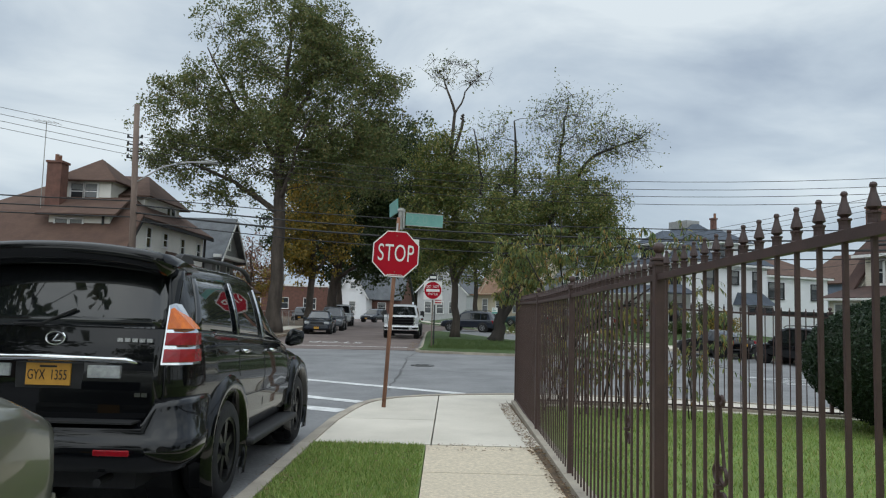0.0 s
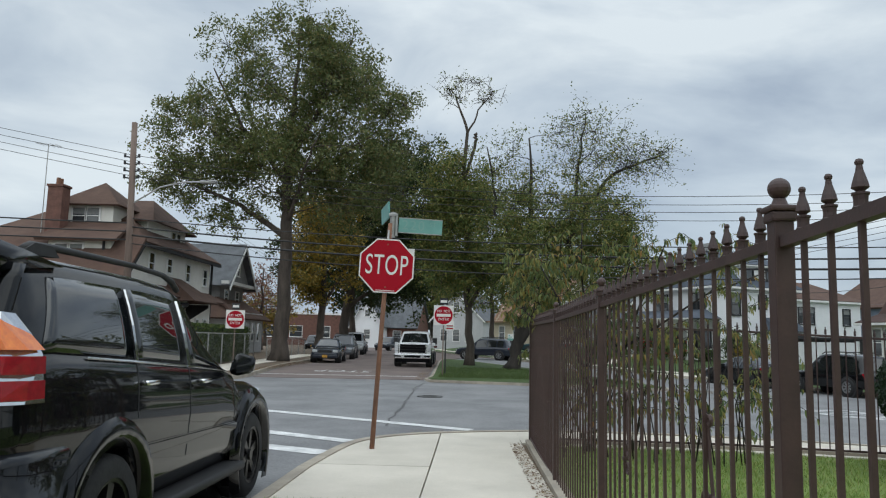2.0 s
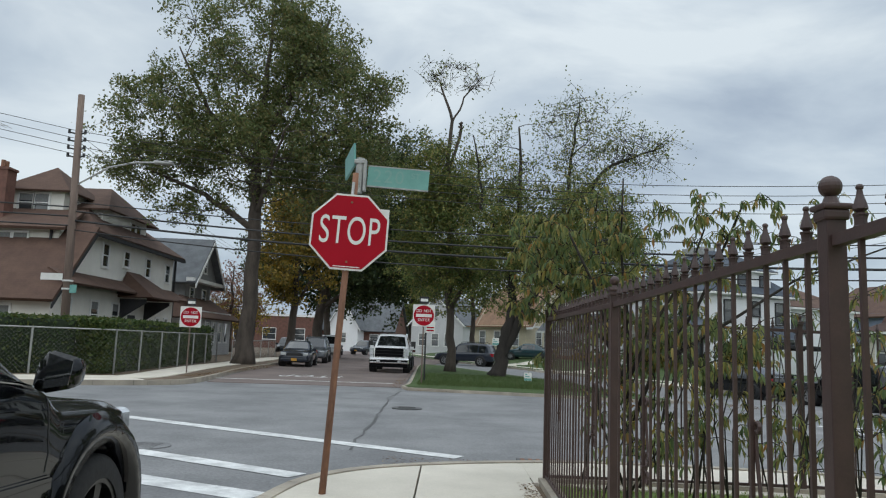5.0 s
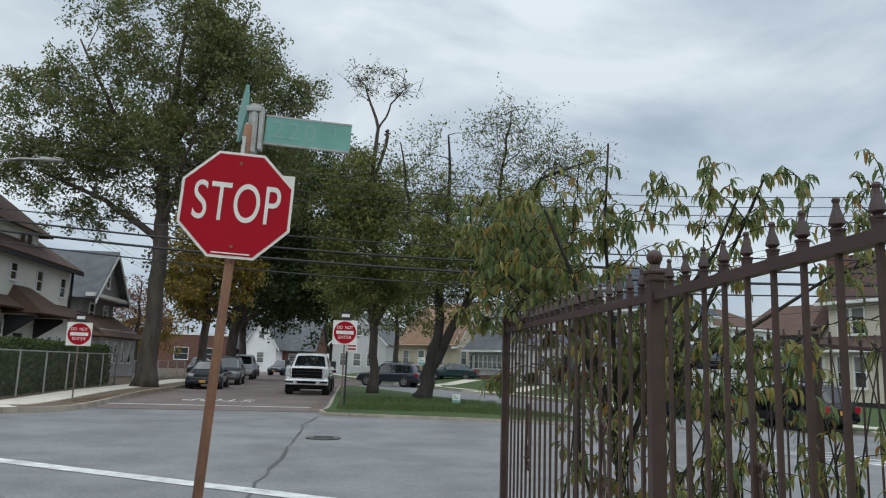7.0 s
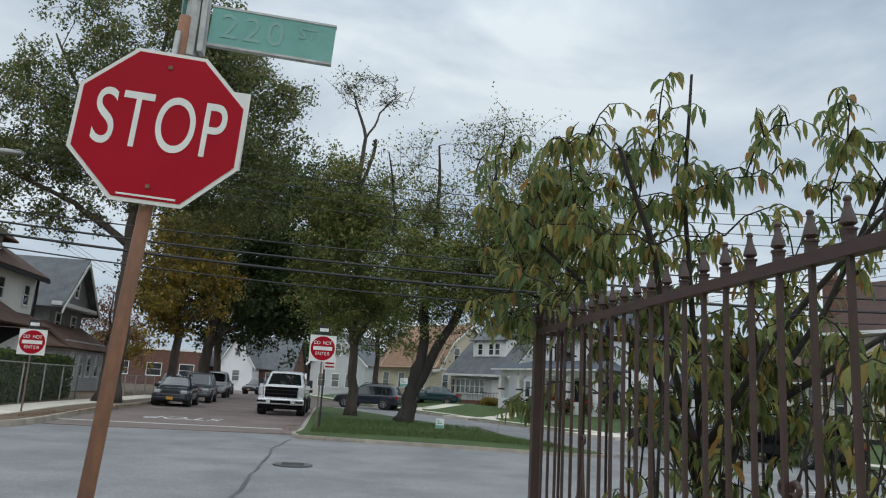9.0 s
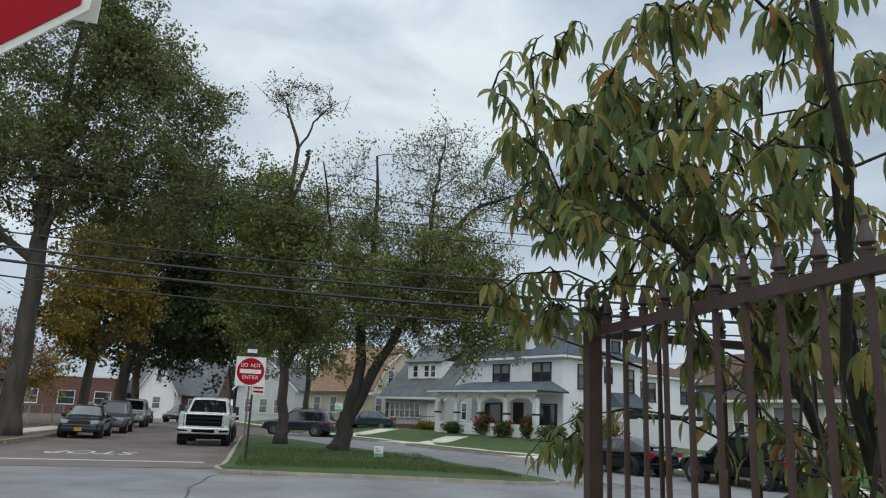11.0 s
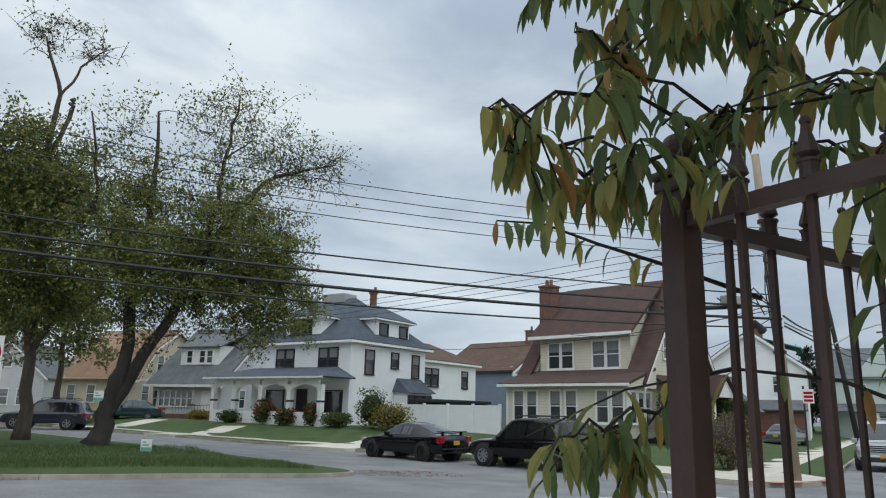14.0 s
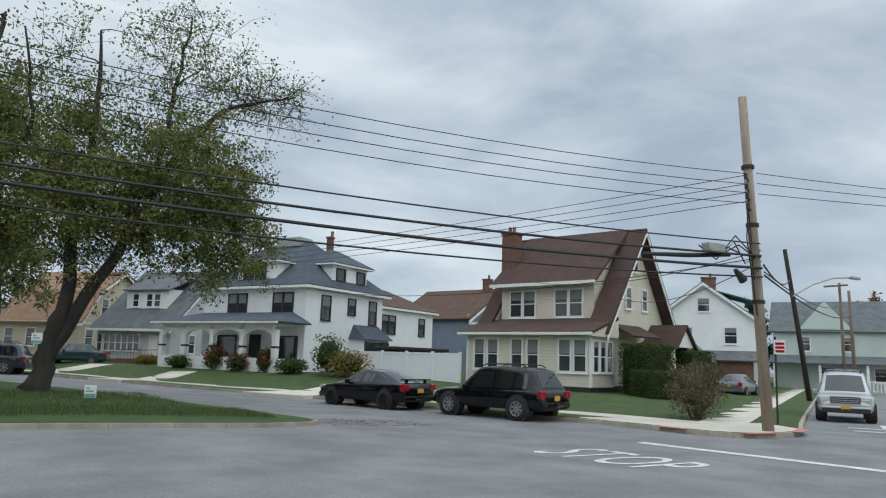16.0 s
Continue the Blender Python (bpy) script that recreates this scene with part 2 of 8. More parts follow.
M_LEAF_PEACH = leaf_mat("peach_leaves", ((0.095, 0.14, 0.062), (0.125, 0.18, 0.075), (0.155, 0.205, 0.08), (0.185, 0.225, 0.085), (0.21, 0.235, 0.09), (0.25, 0.26, 0.09), (0.30, 0.28, 0.09), (0.34, 0.29, 0.09), (0.34, 0.17, 0.06)), trans=0.55)
M_LEAF_HEDGE = leaf_mat("hedge_leaves", ((0.03, 0.055, 0.016), (0.05, 0.085, 0.022), (0.085, 0.12, 0.03), (0.12, 0.13, 0.035)))
M_LEAF_DRY = leaf_mat("dry_shrub_leaves", ((0.085, 0.08, 0.035), (0.13, 0.115, 0.05), (0.17, 0.14, 0.065), (0.10, 0.07, 0.04)), trans=0.2)
M_LEAF_YEW = leaf_mat("yew_leaves", ((0.010, 0.024, 0.012), (0.018, 0.036, 0.016), (0.026, 0.048, 0.02)), trans=0.15)
M_GRASS = leaf_mat("grass_blades", ((0.14, 0.21, 0.05), (0.21, 0.31, 0.07), (0.29, 0.38, 0.10), (0.42, 0.40, 0.18)), trans=0.35)
M_GRASS_DEEP = leaf_mat("deep_green_grass_blades", ((0.042, 0.075, 0.018), (0.06, 0.10, 0.024), (0.085, 0.13, 0.032), (0.125, 0.14, 0.055)), trans=0.3)
M_LITTER = leaf_mat("fallen_leaves", ((0.12, 0.06, 0.03), (0.20, 0.11, 0.05), (0.09, 0.05, 0.03), (0.28, 0.20, 0.08)), trans=0.1)
M_FLOWER = leaf_mat("red_flowers", ((0.4, 0.02, 0.03), (0.5, 0.06, 0.05), (0.3, 0.02, 0.05)), trans=0.2)
M_TYRE = mat("tyre_rubber", (0.02, 0.02, 0.021), (0.012, 0.012, 0.013), 0.85, scale=20, bump=0.2)
M_RIM = mat("alloy_rim", (0.42, 0.43, 0.44), (0.30, 0.30, 0.31), 0.35, 0.8, scale=15, bump=0.02)
M_RIM_DARK = mat("dark_rim", (0.035, 0.035, 0.037), (0.02, 0.02, 0.02), 0.35, 0.6, scale=15, bump=0.02)
M_CHROME = mat("chrome", (0.75, 0.76, 0.78), (0.68, 0.69, 0.7), 0.12, 1.0, bump=0)
M_CARGLASS = glass_mat("car_glass", (0.012, 0.014, 0.016), 0.02)
M_BLACKPLASTIC = mat("black_plastic", (0.022, 0.022, 0.024), (0.015, 0.015, 0.016), 0.6, scale=10, bump=0.05)
M_TAIL = mat("red_lens", (0.36, 0.006, 0.016), (0.24, 0.005, 0.012), 0.2, scale=18, fine=90, bump=0.1, coat=0.3)
M_AMBER = mat("amber_lens", (0.78, 0.19, 0.008), (0.62, 0.12, 0.006), 0.2, scale=18, fine=90, bump=0.1, coat=0.3)
M_LENS = mat("clear_lens", (0.62, 0.64, 0.66), (0.42, 0.44, 0.46), 0.12, 0.3, scale=20, bump=0.1, coat=0.8)
M_VOID = mat("unlit_black_plastic", (0.006, 0.006, 0.007), (0.004, 0.004, 0.005), 0.9, scale=10, bump=0.1, spec=0.1)
M_PLATE_GOLD = mat("gold_plate", (0.62, 0.33, 0.05), (0.55, 0.29, 0.045), 0.5, scale=8, bump=0.03)


def paint(name, c, metal=0.0, coat=1.0):
    m = mat(name, c, tuple(k * 0.92 for k in c), 0.35, metal, scale=1.2, fine=300, bump=0.0, coat=coat, spec=0.08, mottle=0.06)
    return m


P_BLACK = mat("black_car_paint", (0.0032, 0.0036, 0.005), (0.0026, 0.003, 0.004), 0.3, scale=1.2, fine=300, bump=0.0, coat=0.85, spec=0.04, mottle=0.06)
P_OLIVE = paint("olive_grey_car_paint", (0.20, 0.20, 0.16), 0.6)
P_WHITE = paint("white_car_paint", (0.72, 0.73, 0.74), 0.0)
P_DKBLUE = paint("dark_blue_car_paint", (0.02, 0.026, 0.04))
P_GREY = paint("grey_car_paint", (0.13, 0.14, 0.155), 0.5)
P_TEAL = paint("dark_teal_car_paint", (0.015, 0.045, 0.055))
P_MAROON = paint("maroon_car_paint", (0.06, 0.012, 0.014))
P_SILVER = paint("silver_car_paint", (0.45, 0.46, 0.47), 0.6)


# ---------------------------------------------------------------- mesh helpers
def thing(name, label, category, m=None, group="", kind=""):
    ob = new(name)
    ob.empty_display_size = 0.2
    ob.matrix_world = m or Matrix()
    return tagged(ob, label, category, group, kind)


def finish(bm, name, material, smooth=False):
    me = bpy.data.meshes.new(name)
    bm.to_mesh(me)
    bm.free()
    for mt in (material if isinstance(material, (list, tuple)) else (material,)):
        me.materials.append(mt)
    if smooth:
        me.shade_smooth()
    return me


def part(name, bm, material, parent, label="", m=None, smooth=False):
    me = bm if isinstance(bm, bpy.types.Mesh) else finish(bm, name, material, smooth)
    ob = new(name, me)
    ob.parent = parent
    if m is not None:
        ob.matrix_local = m
    return tagged(ob, label)


def solo(name, bm, material, label, category, m=None, group="", kind="", smooth=False):
    me = bm if isinstance(bm, bpy.types.Mesh) else finish(bm, name, material, smooth)
    ob = new(name, me)
    if m is not None:
        ob.matrix_world = m
    return tagged(ob, label, category, group, kind)


def mesh_of(verts, faces, name, material, smooth=False):
    me = bpy.data.meshes.new(name)
    me.from_pydata(verts, [], faces)
    me.update()
    for mt in (material if isinstance(material, (list, tuple)) else (material,)):
        me.materials.append(mt)
    if smooth:
        me.shade_smooth()
    return me


def box(bm, x0, y0, z0, x1, y1, z1, bevel=0.0):
    r = bmesh.ops.create_cube(bm, size=1)
    for v in r["verts"]:
        v.co = Vector(((x0 + x1) / 2 + v.co.x * (x1 - x0), (y0 + y1) / 2 + v.co.y * (y1 - y0), (z0 + z1) / 2 + v.co.z * (z1 - z0)))
    if bevel:
        es = list({e for v in r["verts"] for e in v.link_edges})
        bmesh.ops.bevel(bm, geom=es, offset=bevel, segments=2, affect="EDGES", profile=0.6)
    return bm


def B(x0, y0, z0, x1, y1, z1, bevel=0.0):
    return box(bmesh.new(), x0, y0, z0, x1, y1, z1, bevel)


def tube(bm, pts, radii, n=8, cap=True):
    """Round tube through points."""
    rings = []
    pts = [Vector(p) for p in pts]
    for i, p in enumerate(pts):
        d = (pts[min(i + 1, len(pts) - 1)] - pts[max(i - 1, 0)]).normalized()
        a = d.orthogonal().normalized() if i == 0 else (rings[-1][1] - d * rings[-1][1].dot(d)).normalized()
        b = d.cross(a)
        r = radii[i] if isinstance(radii, (list, tuple)) else radii
        rings.append(([bm.verts.new(p + (a * math.cos(2 * math.pi * k / n) + b * math.sin(2 * math.pi * k / n)) * r) for k in range(n)], a))
    for (r0, _), (r1, _) in zip(rings, rings[1:]):
        for k in range(n):
            bm.faces.new((r0[k], r0[(k + 1) % n], r1[(k + 1) % n], r1[k]))
    if cap:
        bm.faces.new(list(reversed(rings[0][0])))
        bm.faces.new(rings[-1][0])
    return bm


def extrude_poly(bm, pts, axis, a, b):
    """Prism of a flat outline; pts are 2-D, laid in the plane across axis ('x', 'y' or 'z'), from a to b."""
    def at(p, t):
        return {"x": (t, p[0], p[1]), "y": (p[0], t, p[1]), "z": (p[0], p[1], t)}[axis]
    v0 = [bm.verts.new(at(p, a)) for p in pts]
    v1 = [bm.verts.new(at(p, b)) for p in pts]
    fs = [bm.faces.new(v0), bm.faces.new(v1)]
    n = len(pts)
    for i in range(n):
        fs.append(bm.faces.new((v0[i], v0[(i + 1) % n], v1[(i + 1) % n], v1[i])))
    bmesh.ops.recalc_face_normals(bm, faces=fs)
    return bm


def prism(pts, axis, a, b):
    return extrude_poly(bmesh.new(), pts, axis, a, b)


def hull(points):
    bm = bmesh.new()
    vs = [bm.verts.new(p) for p in points]
    bmesh.ops.convex_hull(bm, input=vs)
    return bm


def sheet(bm, pts, t=0.12):
    """A thin slab on a flat quad or triangle, thickened downwards."""
    p = [Vector(q) for q in pts]
    n = (p[1] - p[0]).cross(p[2] - p[0]).normalized()
    if n.z < 0:
        n = -n
    top = [bm.verts.new(q) for q in p]
    low = [bm.verts.new(q - n * t) for q in p]
    fs = [bm.faces.new(top), bm.faces.new(low)]
    for i in range(len(p)):
        j = (i + 1) % len(p)
        fs.append(bm.faces.new((top[i], top[j], low[j], low[i])))
    bmesh.ops.recalc_face_normals(bm, faces=fs)
    return bm


def text_mesh(body, size, material, depth=0.002, spacing=1.0):
    cu = bpy.data.curves.new("text", "FONT")
    cu.body, cu.size, cu.extrude = body, size, depth
    cu.align_x, cu.align_y = "CENTER", "CENTER"
    cu.space_character = spacing
    ob = bpy.data.objects.new("text", cu)
    me = bpy.data.meshes.new_from_object(ob)
    bpy.data.objects.remove(ob)
    me.materials.clear()
    me.materials.append(material)
    return me


# ---------------------------------------------------------------- ground
def G(x, y):
    """Height of the carriageway: the near street falls to the crossing, the far right side lies a little lower."""
    s = min(1, max(0, (x - 2) / 12))
    return -0.3 * s * s * (3 - 2 * s) + 0.014 * min(25, max(0, 12.3 - y))


def grid_ground():
    xs = [-2500, -400, -120] + list(range(-60, 81, 2)) + [140, 400, 2500]
    ys = [-2500, -400, -60] + list(range(-30, 121, 2)) + [200, 500, 2500]
    v = [(x, y, G(x, y) - (0.02 if max(abs(x), abs(y)) < 130 else 0.3)) for y in ys for x in xs]
    n = len(xs)
    f = [(j * n + i, j * n + i + 1, (j + 1) * n + i + 1, (j + 1) * n + i) for j in range(len(ys) - 1) for i in range(n - 1)]
    return mesh_of(v, f, "ground", M_ASPHALT, True)


solo("ground", grid_ground(), None, "worn grey asphalt of the crossing streets", "road", kind="structure")


def slab(name, outline, material, label, category, rise=0.12, low=-0.3, top=None, step=2.0, parent=None, kind="structure"):
    """A flat slab with this outline that follows the ground, its top raised over the carriageway."""
    bm = bmesh.new()
    vs = [bm.verts.new((x, y, 0)) for x, y in outline]
    f = bm.faces.new(vs)
    f.normal_update()
    if f.normal.z < 0:
        f.normal_flip()
    xs, ys = [p[0] for p in outline], [p[1] for p in outline]
    lo, hi = max(min(xs), -60), min(max(xs), 80)
    x = lo + step
    while x < hi:
        bmesh.ops.bisect_plane(bm, geom=bm.verts[:] + bm.edges[:] + bm.faces[:], plane_co=(x, 0, 0), plane_no=(1, 0, 0))
        x += step
    lo, hi = max(min(ys), -30), min(max(ys), 110)
    y = lo + step
    while y < hi:
        bmesh.ops.bisect_plane(bm, geom=bm.verts[:] + bm.edges[:] + bm.faces[:], plane_co=(0, y, 0), plane_no=(0, 1, 0))
        y += step
    r = bmesh.ops.extrude_face_region(bm, geom=bm.faces[:])
    up = {e for e in r["geom"] if isinstance(e, bmesh.types.BMVert)}
    for v in bm.verts:
        g = G(v.co.x, v.co.y)
        v.co.z = (top(v.co.x, v.co.y) if top else g + rise) if v in up else g + low
    bmesh.ops.recalc_face_normals(bm, faces=bm.faces[:])
    if parent:
        return part(name, bm, material, parent)
    return solo(name, bm, material, label, category, kind=kind)


def offset_line(pts, d):
    """The polyline moved sideways by d to its left."""
    out = []
    for i, p in enumerate(pts):
        a, b = Vector(pts[max(i - 1, 0)]), Vector(pts[min(i + 1, len(pts) - 1)])
        t = (b - a).normalized()
        out.append((p[0] - t.y * d, p[1] + t.x * d))
    return out


def smooth_line(pts, n=6):
    out = []
    for i in range(len(pts) - 1):
        p0, p1, p2, p3 = (Vector(pts[max(0, min(len(pts) - 1, i + k))]) for k in (-1, 0, 1, 2))
        for k in range(n):
            t = k / n
            out.append(tuple(0.5 * (2 * p1 + (p2 - p0) * t + (2 * p0 - 5 * p1 + 4 * p2 - p3) * t * t + (3 * p1 - p0 - 3 * p2 + p3) * t ** 3)))
    out.append(tuple(pts[-1]))
    return out


def kerb(line, side, label, w=0.15, rise=0.135, material=None):
    """Kerb stones along a line, each a piece of its own; side +1 puts them to its left."""
    th = thing("kerb", label, "kerb", kind="structure")
    length, k = 0.0, 0
    for a, b in zip(line, line[1:]):
        a, b = Vector(a), Vector(b)
        d = b - a
        n = max(1, round(d.length / 1.5))
        t = d.normalized()
        nrm = Vector((-t.y, t.x)) * side * w
        for i in range(n):
            p, q = a + d * i / n + t * 0.006, a + d * (i + 1) / n - t * 0.006
            zp, zq = G(*p) + rise, G(*q) + rise
            bm = bmesh.new()
            low = [bm.verts.new((c.x, c.y, G(*c) - 0.2)) for c in (p, q, q + nrm, p + nrm)]
            top = [bm.verts.new((c.x, c.y, z)) for c, z in ((p + nrm * 0.12, zp), (q + nrm * 0.12, zq), (q + nrm, zq), (p + nrm, zp))]
            fs = [bm.faces.new(top)]
            for j in range(4):
                fs.append(bm.faces.new((low[j], low[(j + 1) % 4], top[(j + 1) % 4], top[j])))
            bmesh.ops.recalc_face_normals(bm, faces=fs)
            part("kerb_stone", bm, material or M_KERB, th)
    return th


# ---------------------------------------------------------------- blocks, kerbs and pavements
K1 = [(-1.58, -30), (-1.58, 0), (-1.58, 8.8)] + smooth_line([(-1.56, 10.7), (-1.41, 12.5), (-1.1, 13.4), (-0.45, 14.05), (0.6, 14.55), (1.9, 14.9)], 4) + [
    (8, 15.0), (13, 15.3), (20, 17.6), (40, 28.2), (110, 66)]
K2 = [(-70, -8), (-30, 14.5), (-20, 20.3)] + smooth_line([(-10.8, 26.6), (-9.0, 27.6), (-8.0, 28.7), (-7.85, 30.2), (-8.1, 33), (-8.8, 39), (-9.1, 46)], 4) + [
    (-9.8, 60), (-12, 90), (-22, 170)]
K3 = [(130, 84), (60, 46.9), (28, 29.7), (24, 27.5)] + smooth_line([(21.6, 26.1), (20, 25.55), (18.6, 25.7), (17.75, 26.6), (17.6, 28.4)], 4) + smooth_line(
    [(17.2, 31), (13.5, 44.2), (9.8, 52), (4.8, 61.5), (1.0, 71), (-2, 84), (-7, 115)], 4) + [(-16, 170)]
ISLAND = smooth_line([(-0.9, 29.95), (2, 29.3), (5.5, 29.35), (7.6, 30.1), (8.35, 31.3), (7.6, 34), (6.4, 38), (2.6, 49.2), (0.5, 56), (-0.7, 58),
                      (-1.25, 56), (-1.15, 44), (-1.0, 33), (-1.15, 31), (-0.9, 29.95)], 3)


def line_dist(line, x, y):
    best = 1e9
    for (ax, ay), (bx, by) in zip(line, line[1:]):
        dx, dy = bx - ax, by - ay
        t = min(1, max(0, ((x - ax) * dx + (y - ay) * dy) / (dx * dx + dy * dy)))
        best = min(best, math.hypot(x - ax - t * dx, y - ay - t * dy))
    return best


def east_top(x, y):
    s = min(1, max(0, (line_dist(K3, x, y) - 2.8) / 6))
    rise = 0.36 + 0.35 * min(1, max(0, (y - 42) / 12))
    return G(x, y) + 0.12 + rise * s * s * (3 - 2 * s)


kerb(K1[1:-2], -1, "worn concrete kerb round the street corner")
kerb(K2[1:-1], 1, "concrete kerb along the far street")
kerb(K3[1:-1], -1, "low concrete kerb along the house lawns", 0.14, 0.105)
kerb(ISLAND, 1, "low worn concrete kerb round the grass island", 0.13, 0.075)

slab("lawn", offset_line(K1[:3], -0.14)[:2] + [(-1.44, 8.87), (-0.16, 8.87), (-0.16, -30)], M_LAWN, "mown grass strip beside the kerb", "lawn", rise=0.115)
slab("ground_strip", [(1.04, -30), (1.04, 13.2), (1.36, 13.2), (1.0, -30)], M_DIRT, "bare dirt strip under the iron fence", "ground", rise=0.10)
slab("lawn", [(0.8, -30), (1.33, 13.3), (8, 13.45), (14, 13.6), (20, 15.7), (40, 26.4), (110, 64), (110, -30)], M_LAWN, "mown front lawn behind the iron fence", "lawn", rise=0.10)
slab("pavement", offset_line(K1, -0.13)[18:] + [(110, 63.9), (40, 26.3), (20, 15.65), (14, 13.5), (8, 13.3), (2.2, 13.1), (1.7, 13.1)], M_CONCRETE,
     "concrete pavement along the cross street", "pavement", rise=0.118)
slab("lawn", offset_line(K2, 0.14) + [(-200, 170), (-200, -8)], M_DIRT, "bare earth and leaves beside the far street", "ground", rise=0.11, step=4)
K2S = K2[2:-2]
slab("pavement", offset_line(K2S, 1.2) + offset_line(K2S, 2.6)[::-1], M_CONCRETE, "pale concrete pavement beside the hedge", "pavement", rise=0.135)
slab("pavement", offset_line(K2[2:9], 0.14) + offset_line(K2[2:9], 1.25)[::-1], M_CONCRETE, "pale concrete pavement at the corner", "pavement", rise=0.13)
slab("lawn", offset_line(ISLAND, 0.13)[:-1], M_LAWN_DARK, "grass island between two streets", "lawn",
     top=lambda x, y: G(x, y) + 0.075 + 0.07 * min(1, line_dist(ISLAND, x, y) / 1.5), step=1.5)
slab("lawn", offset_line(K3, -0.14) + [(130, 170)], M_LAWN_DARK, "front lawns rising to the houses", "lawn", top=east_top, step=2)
K3S = K3[20:-1]
K3B = [(130, 84), (60, 46.9), (28, 29.7), (24, 27.5), (21.2, 26.0)]
for line in (K3S, K3B):
    slab("pavement", offset_line(line, -1.5) + offset_line(line, -2.9)[::-1], M_CONCRETE, "pale concrete pavement across the lawns", "pavement",
         top=lambda x, y: east_top(x, y) + 0.008, step=2)
slab("pavement", offset_line(K3[4:22], -0.14) + [(17.6, 31.2), (19.3, 30.6), (20.6, 28.6), (22.4, 27.9)], M_CONCRETE, "concrete pavement at the far corner", "pavement",
     top=lambda x, y: east_top(x, y) + 0.004, step=1)
for a, b, w in (((12.3, 44.4), (17.4, 47.6), 1.6), ((7.4, 55.5), (12.8, 60.5), 0.9), ((3.3, 64.3), (9.5, 69), 1.0)):
    d = (Vector(b) - Vector(a)).normalized()
    n = Vector((-d.y, d.x)) * w
    slab("driveway" if w > 1.5 else "garden_path", [tuple(Vector(a) - n), tuple(Vector(b) - n), tuple(Vector(b) + n), tuple(Vector(a) + n)], M_CONCRETE,
         "pale concrete path across the lawn", "path", top=lambda x, y: east_top(x, y) + 0.014, step=1)
slab("lawn", [(-10.6, -30), (-10.6, 9), (-13, 12), (-30, 4), (-70, -18), (-70, -30)], M_LAWN, "lawn beyond the near street", "lawn", rise=0.12, step=4)

# leaf-strewn one-way street beyond the crossing
slab("road", [(-7.7, 30.5), (-8.0, 33), (-8.7, 39), (-9.0, 46), (-9.7, 60), (-11.9, 90), (-21, 169), (-16.2, 169), (-7.1, 115), (-2.1, 84), (0.9, 71), (-0.6, 58.2), (-1.3, 56), (-1.25, 44), (-1.1, 33), (-1.2, 31.2)],
     M_ASPHALT_RED, "reddish asphalt of the one-way street", "road", rise=0.0, low=-0.15)

# pavement slabs at the corner
th = thing("pavement", "worn concrete pavement slabs at the street corner", "pavement", kind="structure")


def panel(outline, material=M_CONCRETE, rise=0.12):
    ob = slab("slab", outline, material, "", "", rise=rise, low=0.0, step=1.0, parent=th)
    return ob


cut = offset_line(K1, -0.13)
left_arc = [p for p in cut if 8.9 < p[1] < 14.35 and p[0] < 0.0]
panel([(-1.43, 8.9)] + [p for p in left_arc if p[1] < 10.9] + [(-1.415, 10.95), (-0.085, 10.95), (-0.105, 8.9)])
panel([(-1.41, 10.97)] + [p for p in left_arc if p[1] > 11 and p[0] < -0.05] + [(-0.05, 14.15), (-0.085, 10.97)])
panel([(-0.09, 8.9), (-0.03, 14.16), (1.16, 14.6), (1.16, 8.9)])
panel([(1.175, 13.27), (1.175, 14.61), (2.2, 14.78), (2.2, 13.27)])
for k in range(20):
    panel([(-0.15, 8.87 - 1.5 * k - 1.485), (-0.15, 8.87 - 1.5 * k), (1.05, 8.87 - 1.5 * k), (1.05, 8.87 - 1.5 * k - 1.485)], M_PEBBLE, 0.118)


def strip(a, b, w, name="road_marking", label="worn white painted road line", material=M_PAINT, rise=-0.012):
    a, b = Vector(a), Vector(b)
    d = (b - a).normalized()
    n = Vector((-d.y, d.x)) * w / 2
    k = max(2, int((b - a).length / 0.5))
    rng = random.Random(int(a.x * 100))
    vs, fs = [], []
    for i in range(k + 1):
        p = a + (b - a) * i / k
        for s in (1, -1):
            q = p + n * s * (1 + rng.uniform(-0.06, 0.06))
            vs.append((q.x, q.y, G(*q) + rise))
    for i in range(k):
        fs.append((2 * i, 2 * i + 1, 2 * i + 3, 2 * i + 2))
    return solo(name, mesh_of(vs, fs, name, material), None, label, "road marking", kind="structure")


strip((-11.5, 22.6), (0.45, 15.75), 0.30)
strip((-8.0, 17.6), (-1.45, 13.95), 0.32)
strip((-7.5, 15.5), (-1.62, 12.75), 0.40)
strip((-8.2, 32.7), (-1.55, 33.25), 0.26, rise=0.006)
strip((14.4, 26.0), (15.25, 20.4), 0.35)
strip((15.25, 20.4), (15.9, 16.2), 0.35)
strip((24.6, 26.2), (29.5, 18.5), 0.3)
strip((25.8, 27.0), (31, 19.0), 0.3)
for i in range(5):
    strip((26.9 + i * 0.8, 26.2 - i * 1.3), (28.4 + i * 0.8, 27.0 - i * 1.3), 0.4)
rng = random.Random(3)
p = Vector((-1.05, 29.3))
while p.y > 16.5:
    q = p + Vector((rng.uniform(-0.10, 0.07), -0.6))
    strip(tuple(p), tuple(q), rng.uniform(0.03, 0.07), "tar_seam", "dark tar seam across the asphalt", M_TAR, -0.014)
    p = q


